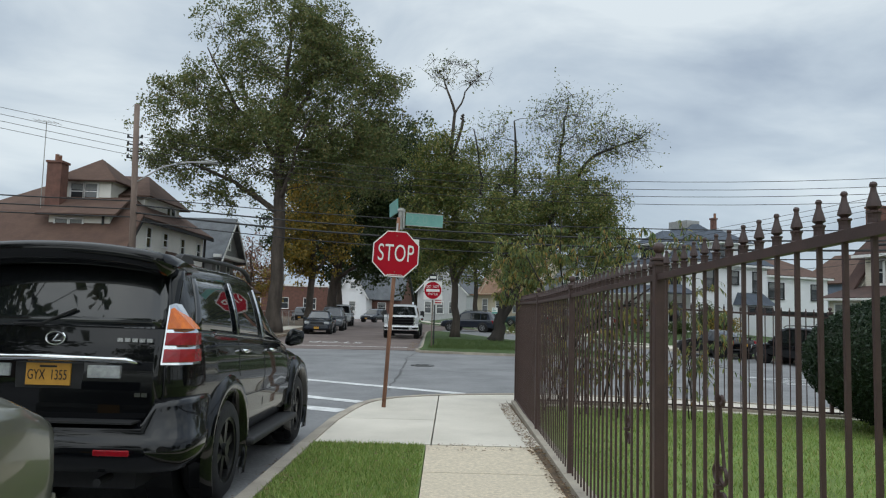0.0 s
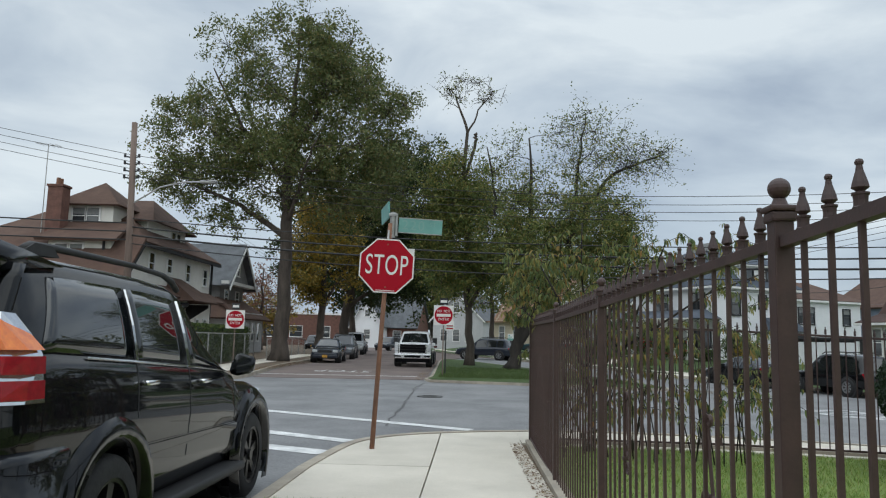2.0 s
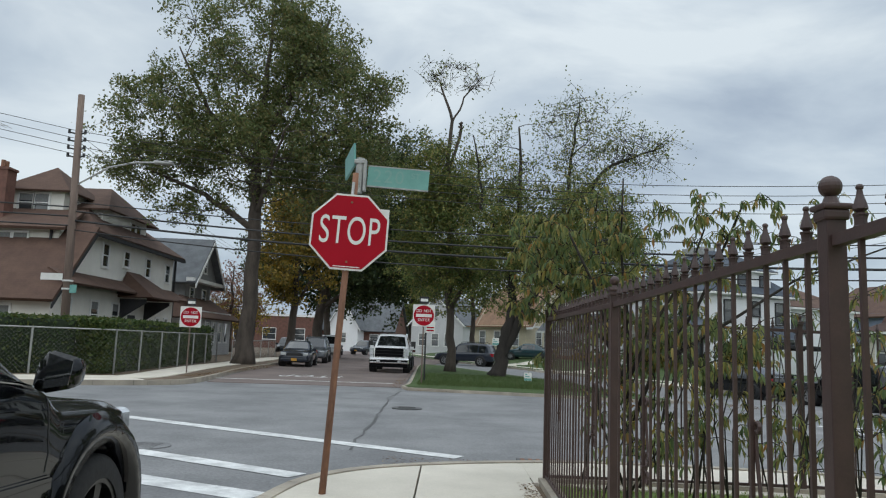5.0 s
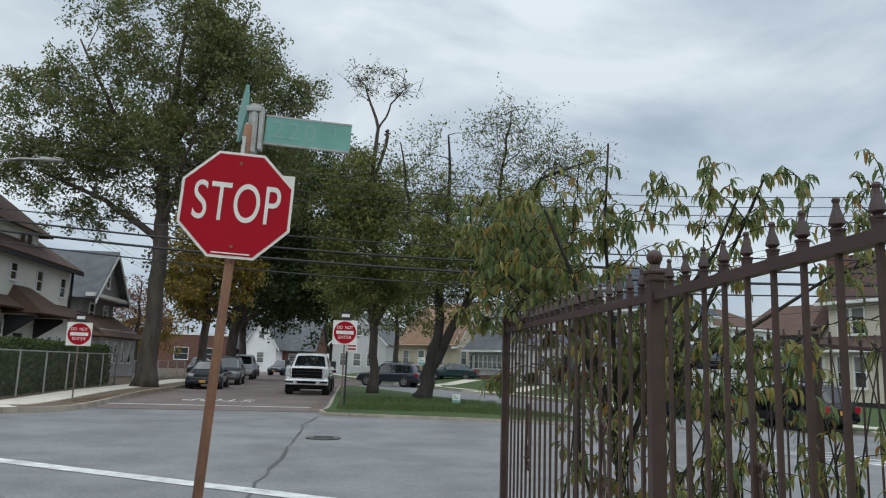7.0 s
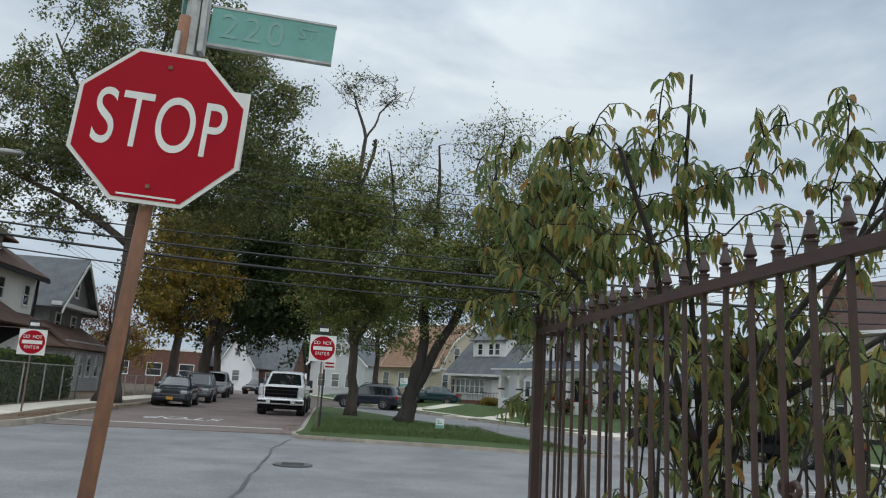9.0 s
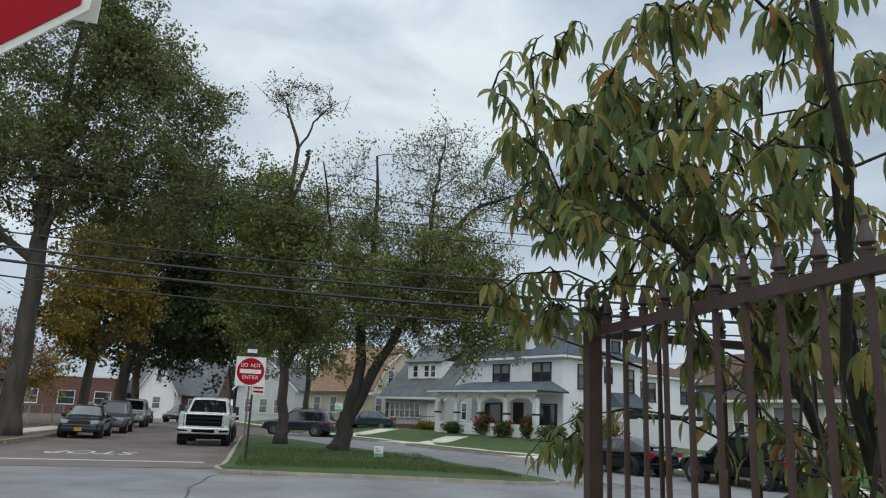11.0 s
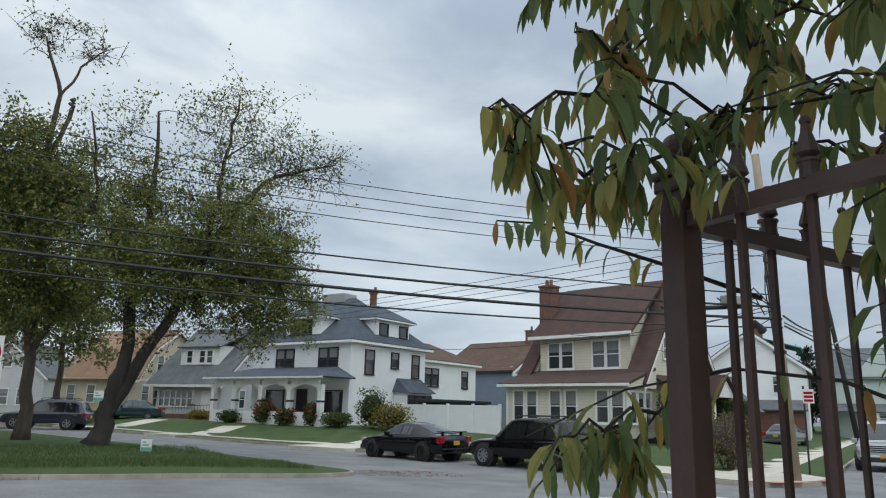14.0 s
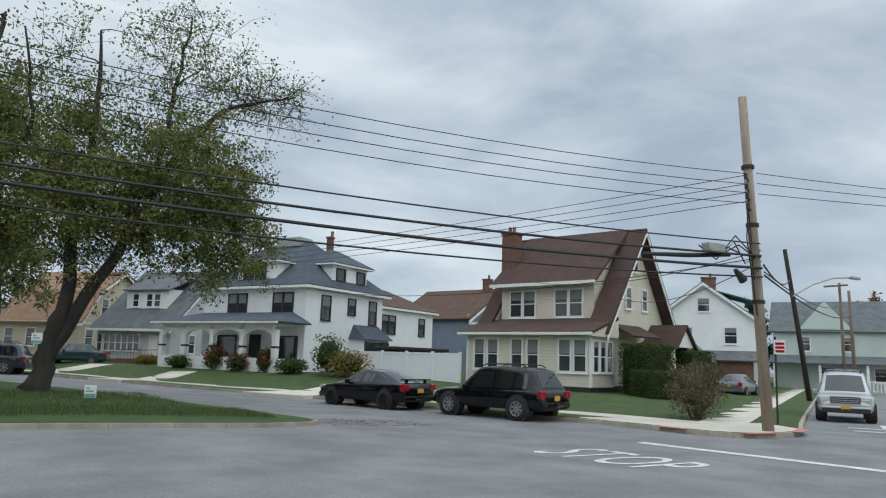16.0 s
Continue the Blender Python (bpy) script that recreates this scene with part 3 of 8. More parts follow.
def flat_text(body, size, cx, cy, turn, long, rise=-0.010):
    me = text_mesh(body, size, M_PAINT, 0.0, 1.05)
    m = pose(cx, cy, 0, 0, 0, turn) @ Matrix.Diagonal((1, long, 1, 1))
    for v in me.vertices:
        q = m @ v.co
        v.co = (q.x, q.y, G(q.x, q.y) + rise)
    solo("road_marking", me, None, "worn white painted word on the asphalt", "road marking", kind="structure")


flat_text("STOP", 1.15, 11.2, 23.8, -83, 2.7)
flat_text("STOP", 1.05, -5.2, 36.6, 180, 2.2, 0.006)

bm = bmesh.new()
bmesh.ops.create_cone(bm, cap_ends=True, segments=28, radius1=0.36, radius2=0.36, depth=0.03)
for k in range(5):
    box(bm, -0.2, -0.22 + k * 0.1, 0.0, 0.2, -0.19 + k * 0.1, 0.022)
solo("manhole_cover", bm, M_TAR, "round dark iron manhole cover in the asphalt", "manhole cover", pose(-0.6, 23.1, G(-0.6, 23.1) - 0.01))
bm = bmesh.new()
bmesh.ops.create_cone(bm, cap_ends=True, segments=28, radius1=0.36, radius2=0.36, depth=0.03)
for k in range(5):
    box(bm, -0.2, -0.22 + k * 0.1, 0.0, 0.2, -0.19 + k * 0.1, 0.022)
solo("manhole_cover", bm, M_ASPHALT, "round worn grey manhole cover near the crossing", "manhole cover", pose(-3.95, 15.8, G(-3.95, 15.8) - 0.022))
th = thing("storm_drain", "rusty iron storm drain grate at the kerb", "drain", pose(1.7, 15.55, G(1.7, 15.5) - 0.015))
part("frame", B(-0.45, -0.25, 0, 0.45, 0.25, 0.012), M_TAR, th)
for k in range(8):
    part("bar", B(-0.4 + k * 0.108, -0.2, 0.012, -0.35 + k * 0.108, 0.2, 0.022), M_RUST, th)


# ---------------------------------------------------------------- iron fence
def picket_mesh():
    """Square bar, with a round collar on the rail and a spear point with a small ball."""
    bm = B(-0.0068, -0.0068, 0.11, 0.0068, 0.0068, 1.86)
    prof = [(1.8640, 0.0197), (1.8672, 0.0168), (1.8800, 0.0160), (1.8912, 0.0172), (1.8936, 0.0201), (1.8984, 0.0201), (1.9008, 0.0098), (1.9040, 0.0115), (1.9104, 0.0201), (1.9232, 0.0172), (1.9496, 0.0090), (1.9632, 0.0070), (1.9648, 0.0094), (1.9704, 0.0103), (1.9760, 0.0074), (1.9784, 0.0008)]
    n = 8
    rings = [[bm.verts.new((r * math.cos(k * 2 * math.pi / n), r * math.sin(k * 2 * math.pi / n), z)) for k in range(n)] for z, r in prof]
    for a, b in zip(rings, rings[1:]):
        for k in range(n):
            bm.faces.new((a[k], a[(k + 1) % n], b[(k + 1) % n], b[k]))
    return finish(bm, "picket", M_FENCE)


def post_mesh():
    bm = B(-0.028, -0.028, -0.1, 0.028, 0.028, 1.955, 0.004)
    box(bm, -0.036, -0.036, 1.935, 0.036, 0.036, 1.965, 0.008)
    box(bm, -0.042, -0.042, 1.965, 0.042, 0.042, 1.982, 0.006)
    tube(bm, [(0, 0, 1.98), (0, 0, 2.005)], [0.026, 0.017], 10)
    r = bmesh.ops.create_uvsphere(bm, u_segments=14, v_segments=10, radius=0.032)
    bmesh.ops.translate(bm, verts=r["verts"], vec=(0, 0, 2.034))
    return finish(bm, "post", M_FENCE)


def scroll_mesh():
    """Bent flat bars: small curls on top, long legs, and two pairs of rings below."""
    bm = bmesh.new()
    for s in (1, -1):
        tube(bm, [(0.012, s * (0.026 + 0.022 * math.cos(3.4 - k * 0.6) * (1 - k * 0.05)), 1.265 + 0.024 * math.sin(3.4 - k * 0.6) * (1 - k * 0.05)) for k in range(11)], 0.008, 6)
        tube(bm, [(0.012, s * (0.006 + 0.044 * (k / 8) ** 1.4), 1.255 - 0.26 * k / 8) for k in range(9)], 0.0075, 5)
        for cz, r in ((0.965, 0.034), (0.865, 0.030)):
            tube(bm, [(0.012, s * (r + 0.004 + r * math.cos(k * math.pi / 8)), cz + r * math.sin(k * math.pi / 8)) for k in range(17)], 0.008, 6)
    box(bm, -0.012, -0.02, 0.905, 0.02, 0.02, 0.925, 0.003)
    return finish(bm, "scroll", M_FENCE)


PICKET, POST, SCROLL = picket_mesh(), post_mesh(), scroll_mesh()


def fence_run(a, b, posts, label, base_h=0.13, pitch=0.145, scrolls=True):
    """Fence from a to b (x, y); posts at these distances along it."""
    th = thing("iron_fence", label, "fence")
    a, b = Vector(a), Vector(b)
    d = (b - a).normalized()
    turn = math.degrees(math.atan2(d.y, d.x)) - 90
    at = lambda s: a + d * s
    top = lambda s: G(*at(s)) + 0.02 - 0.058 * min(1, (b - at(s)).length / 4) * scrolls
    for s in posts:
        p = at(s)
        part("post", POST, None, th, m=pose(p.x, p.y, top(s) - 0.045, 0, 0, turn))
    spans = list(zip(posts, posts[1:]))
    for s0, s1 in spans:
        for z, r in ((1.832, 0.0165), (0.16, 0.014)):
            bm = bmesh.new()
            p, q = at(s0 + 0.03), at(s1 - 0.03)
            n = Vector((-d.y, d.x)) * r
            vs = [bm.verts.new((c.x, c.y, h)) for c, h in ((p + n, top(s0) + z - r), (q + n, top(s1) + z - r), (q - n, top(s1) + z - r), (p - n, top(s0) + z - r),
                                                           (p + n, top(s0) + z + r), (q + n, top(s1) + z + r), (q - n, top(s1) + z + r), (p - n, top(s0) + z + r))]
            for f in ((0, 1, 2, 3), (7, 6, 5, 4), (0, 4, 5, 1), (1, 5, 6, 2), (2, 6, 7, 3), (3, 7, 4, 0)):
                bm.faces.new([vs[k] for k in f])
            bmesh.ops.recalc_face_normals(bm, faces=bm.faces[:])
            part("rail", bm, M_FENCE, th)
        n = round((s1 - s0) / pitch)
        for k in range(1, n):
            s = s0 + (s1 - s0) * k / n
            p = at(s)
            part("picket", PICKET, None, th, m=pose(p.x, p.y, top(s) - 0.015, 0, 0, turn))
            if scrolls and k in (n // 4, (3 * n) // 4):
                part("scroll", SCROLL, None, th, m=pose(p.x, p.y, top(s), 0, 0, turn))
    # concrete footing
    n = Vector((-d.y, d.x)) * 0.085
    steps = int((b - a).length / 0.75)
    for k in range(steps):
        s0, s1 = (b - a).length * k / steps + 0.004, (b - a).length * (k + 1) / steps - 0.004
        p, q = at(s0), at(s1)
        bm = bmesh.new()
        lo = [bm.verts.new((c.x, c.y, G(c.x, c.y) - 0.05)) for c in (p + n, q + n, q - n, p - n)]
        hi = [bm.verts.new((c.x, c.y, G(c.x, c.y) + 0.10 + base_h - 0.07)) for c in (p + n * 0.9, q + n * 0.9, q - n * 0.9, p - n * 0.9)]
        bm.faces.new(hi)
        for j in range(4):
            bm.faces.new((lo[j], lo[(j + 1) % 4], hi[(j + 1) % 4], hi[j]))
        bmesh.ops.recalc_face_normals(bm, faces=bm.faces[:])
        part("footing", bm, M_KERB, th)
    return th


fence_run((1.02, -4.9), (1.31, 13.37), [0, 3.1, 6.2, 9.27, 12.22, 14.98, 18.27], "brown-painted iron picket fence with spear points beside the pavement")
fence_run((1.31, 13.37), (9.8, 13.6), [0.0001, 2.8, 5.6, 8.49], "brown iron picket fence along the cross street", scrolls=False)


# ---------------------------------------------------------------- signs
def octagon(r):
    return [(r * math.cos(math.pi / 8 + k * math.pi / 4) / math.cos(math.pi / 8), r * math.sin(math.pi / 8 + k * math.pi / 4) / math.cos(math.pi / 8)) for k in range(8)]


UP = pose(0, 0, 0, 90, 0, 0)
th = thing("stop_sign", "red octagonal stop sign on a rusty leaning post", "stop sign", pose(-0.92, 12.31, G(-0.9, 12.3) + 0.115))
bm = bmesh.new()
tube(bm, [(0, 0.0, -0.1), (0.07, 0.11, 1.6), (0.14, 0.21, 3.10)], [0.034, 0.032, 0.032], 12)
part("post", bm, M_RUST, th, "rusty round steel post", smooth=True)
bm = bmesh.new()
tube(bm, [(0.09, 0.125, 2.1), (0.125, 0.165, 3.0)], 0.015, 8)
part("bracket", bm, M_GALV, th, smooth=True)
tilt = pose(0.115, 0.10, 2.485, -3, 2.2, 3)
plate = part("plate", prism(octagon(0.381), "y", 0, 0.006), M_WHITE_SIGN, th, "white-edged aluminium plate", tilt)
part("face", prism(octagon(0.362), "y", -0.004, -0.0005), M_RED, plate, "deep red reflective face")
part("lettering", text_mesh("STOP", 0.345, M_WHITE_SIGN, 0.001, 1.06), None, plate, "white capital letters", pose(0, -0.006, 0.0, 90, 0, 0) @ Matrix.Diagonal((0.70, 1.16, 1, 1)))
for z in (0.30, -0.30):
    bm = bmesh.new()
    tube(bm, [(0, -0.004, z), (0, -0.012, z)], 0.011, 8)
    part("bolt", bm, M_RUST, plate)
part("caption", B(-0.13, -0.006, -0.352, 0.13, -0.0045, -0.343), M_WHITE_SIGN, plate)
part("back_board", B(0.10, 0.235, 2.36, 0.395, 0.241, 2.76), M_WHITE_SIGN, th, "blank white board behind the plate", pose(0, 0, 0, 0, 2, 0))

th = thing("street_sign", "faded green street name blades on a steel clamp", "street sign", pose(-0.755, 12.545, 3.02))
bm = bmesh.new()
tube(bm, [(0, 0, 0.0), (0.01, 0, 0.36)], 0.042, 12)
box(bm, -0.05, -0.045, 0.30, 0.06, 0.045, 0.34, 0.006)
part("sleeve", bm, M_GALV, th, "galvanized sleeve and clamp")
part("clamp", B(0.045, -0.04, 0.02, 0.075, 0.03, 0.34, 0.004), M_GALV, th)
blade = part("blade", B(0.08, -0.012, 0.08, 0.70, 0.012, 0.285, 0.004), M_GREEN_SIGN, th, "faded green blade", pose(0, 0, 0, 0, 3, 0))
part("lettering", text_mesh("220", 0.19, M_FADED, 0.001, 1.2), None, blade, "worn pale numerals", pose(0.29, -0.0135, 0.185, 90, 0, 0))
part("lettering", text_mesh("ST", 0.085, M_FADED, 0.001, 1.1), None, blade, "worn pale letters", pose(0.565, -0.0135, 0.215, 90, 0, 0))
for z in (0.075, 0.282):
    part("edge", B(0.078, -0.015, z, 0.702, 0.015, z + 0.012), M_GALV, blade)
blade = part("blade", B(-0.012, 0.06, 0.27, 0.012, 0.80, 0.50, 0.004), M_GREEN_SIGN, th, "faded green cross blade", pose(-0.02, -0.04, 0.02, 0, -3, 14))


def no_entry_sign(x, y, z, h, turn, lean=0.0):
    th = thing("no_entry_sign", "white square sign with a red disc, on a thin brown post", "road sign", pose(x, y, z, 0, lean, turn), "no entry signs at the one-way street")
    part("post", B(-0.025, 0, -0.1, 0.025, 0.02, h + 0.45, 0.004), M_POLE_OLD, th, "thin brown channel post")
    plate = part("plate", B(-0.39, -0.012, h - 0.39, 0.39, -0.004, h + 0.39, 0.003), M_WHITE_SIGN, th)
    bm = bmesh.new()
    bmesh.ops.create_cone(bm, cap_ends=True, segments=40, radius1=0.36, radius2=0.36, depth=0.004)
    part("disc", bm, M_RED, plate, "red disc", pose(0, -0.015, h, 90, 0, 0))
    part("bar", B(-0.28, -0.021, h - 0.055, 0.28, -0.018, h + 0.055), M_WHITE_SIGN, plate)
    for word, dz in (("DO NOT", 0.16), ("ENTER", -0.16)):
        wide = 0.088
        for k, ch in enumerate(word):
            if ch != " ":
                part("letter", text_mesh(ch, 0.135, M_WHITE_SIGN, 0.001), None, plate, "", pose((k - (len(word) - 1) / 2) * wide, -0.0195, h + dz, 90, 0, 0) @ Matrix.Diagonal((1, 1.05, 1, 1)))
    top = part("arrow_plate", B(-0.16, -0.012, h + 0.42, 0.16, -0.004, h + 0.68, 0.003), M_DARK, th, "small black and white arrow plate")
    part("arrow", B(-0.13, -0.016, h + 0.50, 0.13, -0.013, h + 0.60), M_WHITE_SIGN, top)
    return th


no_entry_sign(-0.47, 31.4, G(0, 31) + 0.15, 2.375, 3)
no_entry_sign(-9.35, 33.2, 0.12, 2.10, 8)
th = thing("parking_sign", "small red and white parking sign on a dark post", "road sign", pose(-0.40, 32.6, 0.14))
part("post", B(-0.03, 0, -0.1, 0.03, 0.02, 2.6), M_DARK, th)
plate = part("plate", B(-0.02, -0.012, 1.80, 0.34, -0.004, 2.2, 0.003), M_WHITE_SIGN, th)
for k in range(3):
    part("bar", B(0.02, -0.016, 1.86 + k * 0.11, 0.30, -0.013, 1.91 + k * 0.11), M_RED, plate)
th = thing("parking_sign", "red and white parking sign on a dark corner post", "road sign", pose(22.4, 27.4, east_top(22.4, 27.4), 0, 0, -50))
part("post", B(-0.03, 0, -0.1, 0.03, 0.02, 2.75), M_DARK, th)
plate = part("plate", B(-0.03, -0.012, 2.2, 0.3, -0.004, 2.65, 0.003), M_WHITE_SIGN, th)
for k in range(3):
    part("bar", B(0.0, -0.016, 2.25 + k * 0.12, 0.27, -0.013, 2.33 + k * 0.12), M_RED, plate)
for x, y, z, tn in ((3.82, 35.9, G(3.8, 36) + 0.16, -20), (2.86, 40.15, 1.56, -15)):
    low = z < 1
    th = thing("yard_sign", "small white and green square sign" + (" stuck in the grass" if low else " fixed to the tree trunk"), "sign", pose(x, y, z, 0, 0, tn))
    y0 = 0 if low else -0.46
    plate = part("plate", B(-0.155, y0, 0.02, 0.155, y0 + 0.01, 0.36), M_WHITE_SIGN, th)
    part("band", B(-0.145, y0 - 0.006, 0.03, 0.145, y0 - 0.002, 0.13), M_GREEN_SIGN, plate)
    for k in range(2):
        part("bar", B(-0.11, y0 - 0.006, 0.18 + k * 0.08, 0.08 - 0.1 * k, y0 - 0.002, 0.22 + k * 0.08), M_GREEN_SIGN, plate)
    if low:
        for s in (-0.1, 0.1):
            part("stake", B(s - 0.006, 0.002, -0.2, s + 0.006, 0.014, 0.25), M_GALV, th)


# ---------------------------------------------------------------- poles and wires
def utility_pole(base, top, material, label):
    th = thing("utility_pole", label, "utility pole")
    b, t = Vector(base), Vector(top)
    bm = bmesh.new()
    tube(bm, [b - Vector((0, 0, 0.2)), b.lerp(t, 0.5), t], [0.16, 0.14, 0.115], 14)
    part("shaft", bm, material, th, smooth=True)
    return th


L_POLE, R_POLE = (Vector((-13.55, 32.2, 0.12)), Vector((-13.78, 32.1, 10.4))), (Vector((19.68, 26.0, -0.2)), Vector((19.0, 26.05, 9.4)))
th = utility_pole(*L_POLE, M_POLE_OLD, "weathered wooden utility pole with wires and a lamp arm")
on = lambda pole, z: pole[0].lerp(pole[1], (z - pole[0].z) / (pole[1].z - pole[0].z))
for z in (8.0, 8.3, 8.6, 8.9):
    for s in (-1, 1):
        p = on(L_POLE, z)
        bm = bmesh.new()
        tube(bm, [p + Vector((s * 0.12, 0, 0)), p + Vector((s * 0.3, -0.1, 0.02))], 0.03, 6)
        tube(bm, [p + Vector((s * 0.3, -0.1, -0.02)), p + Vector((s * 0.3, -0.1, 0.12))], 0.05, 8)
        part("insulator", bm, M_DARK, th)
p = on(L_POLE, 6.9)
bm = bmesh.new()
tube(bm, [p, p + Vector((1.2, 0, 0.75)), p + Vector((2.2, 0, 0.98)), p + Vector((3.0, 0, 1.0))], 0.035, 8)
part("lamp_arm", bm, M_GALV, th, "bent steel lamp arm")
part("lamp_head", B(p.x + 2.9, p.y - 0.13, p.z + 0.93, p.x + 3.6, p.y + 0.13, p.z + 1.07, 0.05), M_GALV, th, "grey street lamp head")
for z in (3.05, 3.35):
    p = on(L_POLE, z)
    bm = bmesh.new()
    tube(bm, [p + Vector((0, 0, -0.03)), p + Vector((0, 0, 0.03))], 0.19, 14)
    part("band", bm, M_WHITE_SIGN, th)
p = on(L_POLE, 3.4)
part("notice", B(p.x - 0.9, p.y - 0.2, p.z - 0.05, p.x - 0.1, p.y - 0.19, p.z + 0.2), M_WHITE_SIGN, th)
part("notice", B(p.x + 0.2, p.y - 0.2, p.z - 0.5, p.x + 0.45, p.y - 0.19, p.z - 0.2), M_GREEN_SIGN, th)
th = utility_pole(*R_POLE, M_POLE_NEW, "tan wooden utility pole leaning over the corner")
for z in (6.87, 6.57, 6.3, 6.0):
    p = on(R_POLE, z)
    bm = bmesh.new()
    tube(bm, [p, p + Vector((-0.45, -0.2, 0.05))], 0.025, 6)
    tube(bm, [p + Vector((-0.45, -0.2, -0.02)), p + Vector((-0.45, -0.2, 0.13))], 0.05, 8)
    part("insulator", bm, M_DARK, th)
for z in (5.6, 3.4, 7.3):
    p = on(R_POLE, z)
    bm = bmesh.new()
    tube(bm, [p + Vector((0, 0, -0.05)), p + Vector((0, 0, 0.05))], 0.18, 14)
    part("band", bm, M_DARK, th)
p = on(R_POLE, 4.55)
bm = bmesh.new()
tube(bm, [p + Vector((-3.6, 1.0, -0.05)), p + Vector((-2.2, 0.6, 0.02)), p + Vector((-0.9, 0.2, 0.12))], [0.05, 0.07, 0.05], 10)
part("splice_case", bm, M_DARK, th, "black cable splice case")
bm = bmesh.new()
tube(bm, [p + Vector((-1.1, -0.1, -0.35)), p + Vector((-0.75, -0.1, -0.6))], [0.06, 0.13], 10)
part("terminal_box", bm, M_DARK, th)
part("splice_box", B(p.x - 1.9, p.y + 0.1, p.z + 0.12, p.x - 1.2, p.y + 0.4, p.z + 0.38, 0.04), M_GALV, th)
for k in range(4):
    bm = bmesh.new()
    a, b = p + Vector((-0.15, -0.1, 0.1)), p + Vector((-2.0 + 0.4 * k, 0.4, 0.3))
    tube(bm, [a, a.lerp(b, 0.35) + Vector((0, 0, 0.5 - 0.25 * k)), a.lerp(b, 0.7) + Vector((0, 0, -0.3 + 0.2 * k)), b], 0.022, 6)
    part("drop_cable", bm, M_WIRE, th)
for k in range(3):
    bm = bmesh.new()
    a, b = on(R_POLE, 6.6) + Vector((-0.2, -0.1, 0)), on(R_POLE, 3.0 + k) + Vector((-0.18, -0.05, 0))
    tube(bm, [a, a.lerp(b, 0.4) + Vector((-0.25 + 0.1 * k, 0, 0)), b], 0.018, 6)
    part("riser_cable", bm, M_WIRE, th)
th = utility_pole((43.6, 38.4, -0.2), (41.2, 38.2, 8.7), M_BARK_DARK, "dark leaning pole with a street lamp arm")
bm = bmesh.new()
tube(bm, [(41.7, 38.2, 5.9), (43.0, 37.6, 6.7), (44.2, 37.0, 7.15), (45.3, 36.5, 7.25)], 0.05, 8)
part("lamp_arm", bm, M_GALV, th)
part("lamp_head", B(45.2, 36.3, 7.15, 46.1, 36.6, 7.32, 0.05), M_GALV, th)
utility_pole((64, 46, 0), (63.6, 46, 8.5), M_POLE_OLD, "dark wooden utility pole far down the street")
th = utility_pole((70, 50, 0), (69.8, 50, 10.0), M_POLE_OLD, "wooden utility pole with a crossarm far down the street")
part("crossarm", B(69.2, 49.0, 9.6, 69.4, 51.2, 9.75), M_POLE_OLD, th)


def wire(a, b, sag, r, label="thin black overhead wire between poles"):
    a, b = Vector(a), Vector(b)
    pts = [a.lerp(b, k / 16) - Vector((0, 0, sag * 4 * (k / 16) * (1 - k / 16))) for k in range(17)]
    solo("overhead_wire", tube(bmesh.new(), pts, r, 5), M_WIRE, label, "wire", group="overhead wires")


lp = lambda z: tuple(on(L_POLE, z))
rp = lambda z, dx=-0.45: tuple(on(R_POLE, z) + Vector((dx, -0.2, -0.15)))
for zl, zr in ((9.0, 7.15), (8.7, 6.85), (8.4, 6.6), (8.1, 6.3)):
    wire(lp(zl), rp(zr), 1.0, 0.011)
for zl, zr, r, s in ((6.3, 5.2, 0.02, 0.55), (5.95, 4.85, 0.032, 0.6), (5.6, 4.5, 0.04, 0.6), (5.25, 4.25, 0.022, 0.7)):
    wire(lp(zl), rp(zr, 0), s, r, "thick black overhead cable between poles")
for k in range(4):
    wire(rp(7.1 - 0.25 * k), (4 - k * 0.6, 92, 8.6 - 0.35 * k), 0.9, 0.011)
    wire(lp(9.0 - 0.3 * k), (-52, 14 - k, 15.5 - 0.3 * k), 0.6, 0.011)
for k in range(3):
    wire(lp(8.9 - 0.3 * k), (-17 - k * 0.2, 92, 8.6), 0.8, 0.010)
    wire(rp(7.25 - 0.3 * k, 0.1), (48, 15 - k, 8.6 - 0.3 * k), 0.6, 0.011)
for k in range(3):
    wire(lp(6.1 - 0.35 * k), (-52, 13, 6.9 - 0.35 * k), 0.7, 0.028, "thick black overhead cable between poles")
wire(rp(4.6, 0.1), (41.6, 38.2, 6.9), 0.4, 0.03, "thick black overhead cable between poles")
wire(rp(4.3, 0.1), (63.7, 46, 6.4), 0.6, 0.03, "thick black overhead cable between poles")
wire(rp(4.4, 0.1), (64, 47, 7.4), 0.6, 0.02)
wire(rp(5.0, 0), (24.6, 42.0, 5.6), 0.5, 0.014)
wire(rp(4.7, 0), (28.2, 39.5, 4.9), 0.6, 0.014)
wire(rp(4.8, 0), (20, 58, 5.8), 0.7, 0.014)

for k in range(3):
    a, b = ((17.62, 28.1), (17.7, 27.2)) if k == 0 else ((20.3, 25.6), (21.5, 26.03)) if k == 1 else ((18.3, 25.85), (19.3, 25.6))
    strip(a, b, 0.3, "painted_kerb", "faded red paint on the corner kerb", M_REDKERB, 0.118)


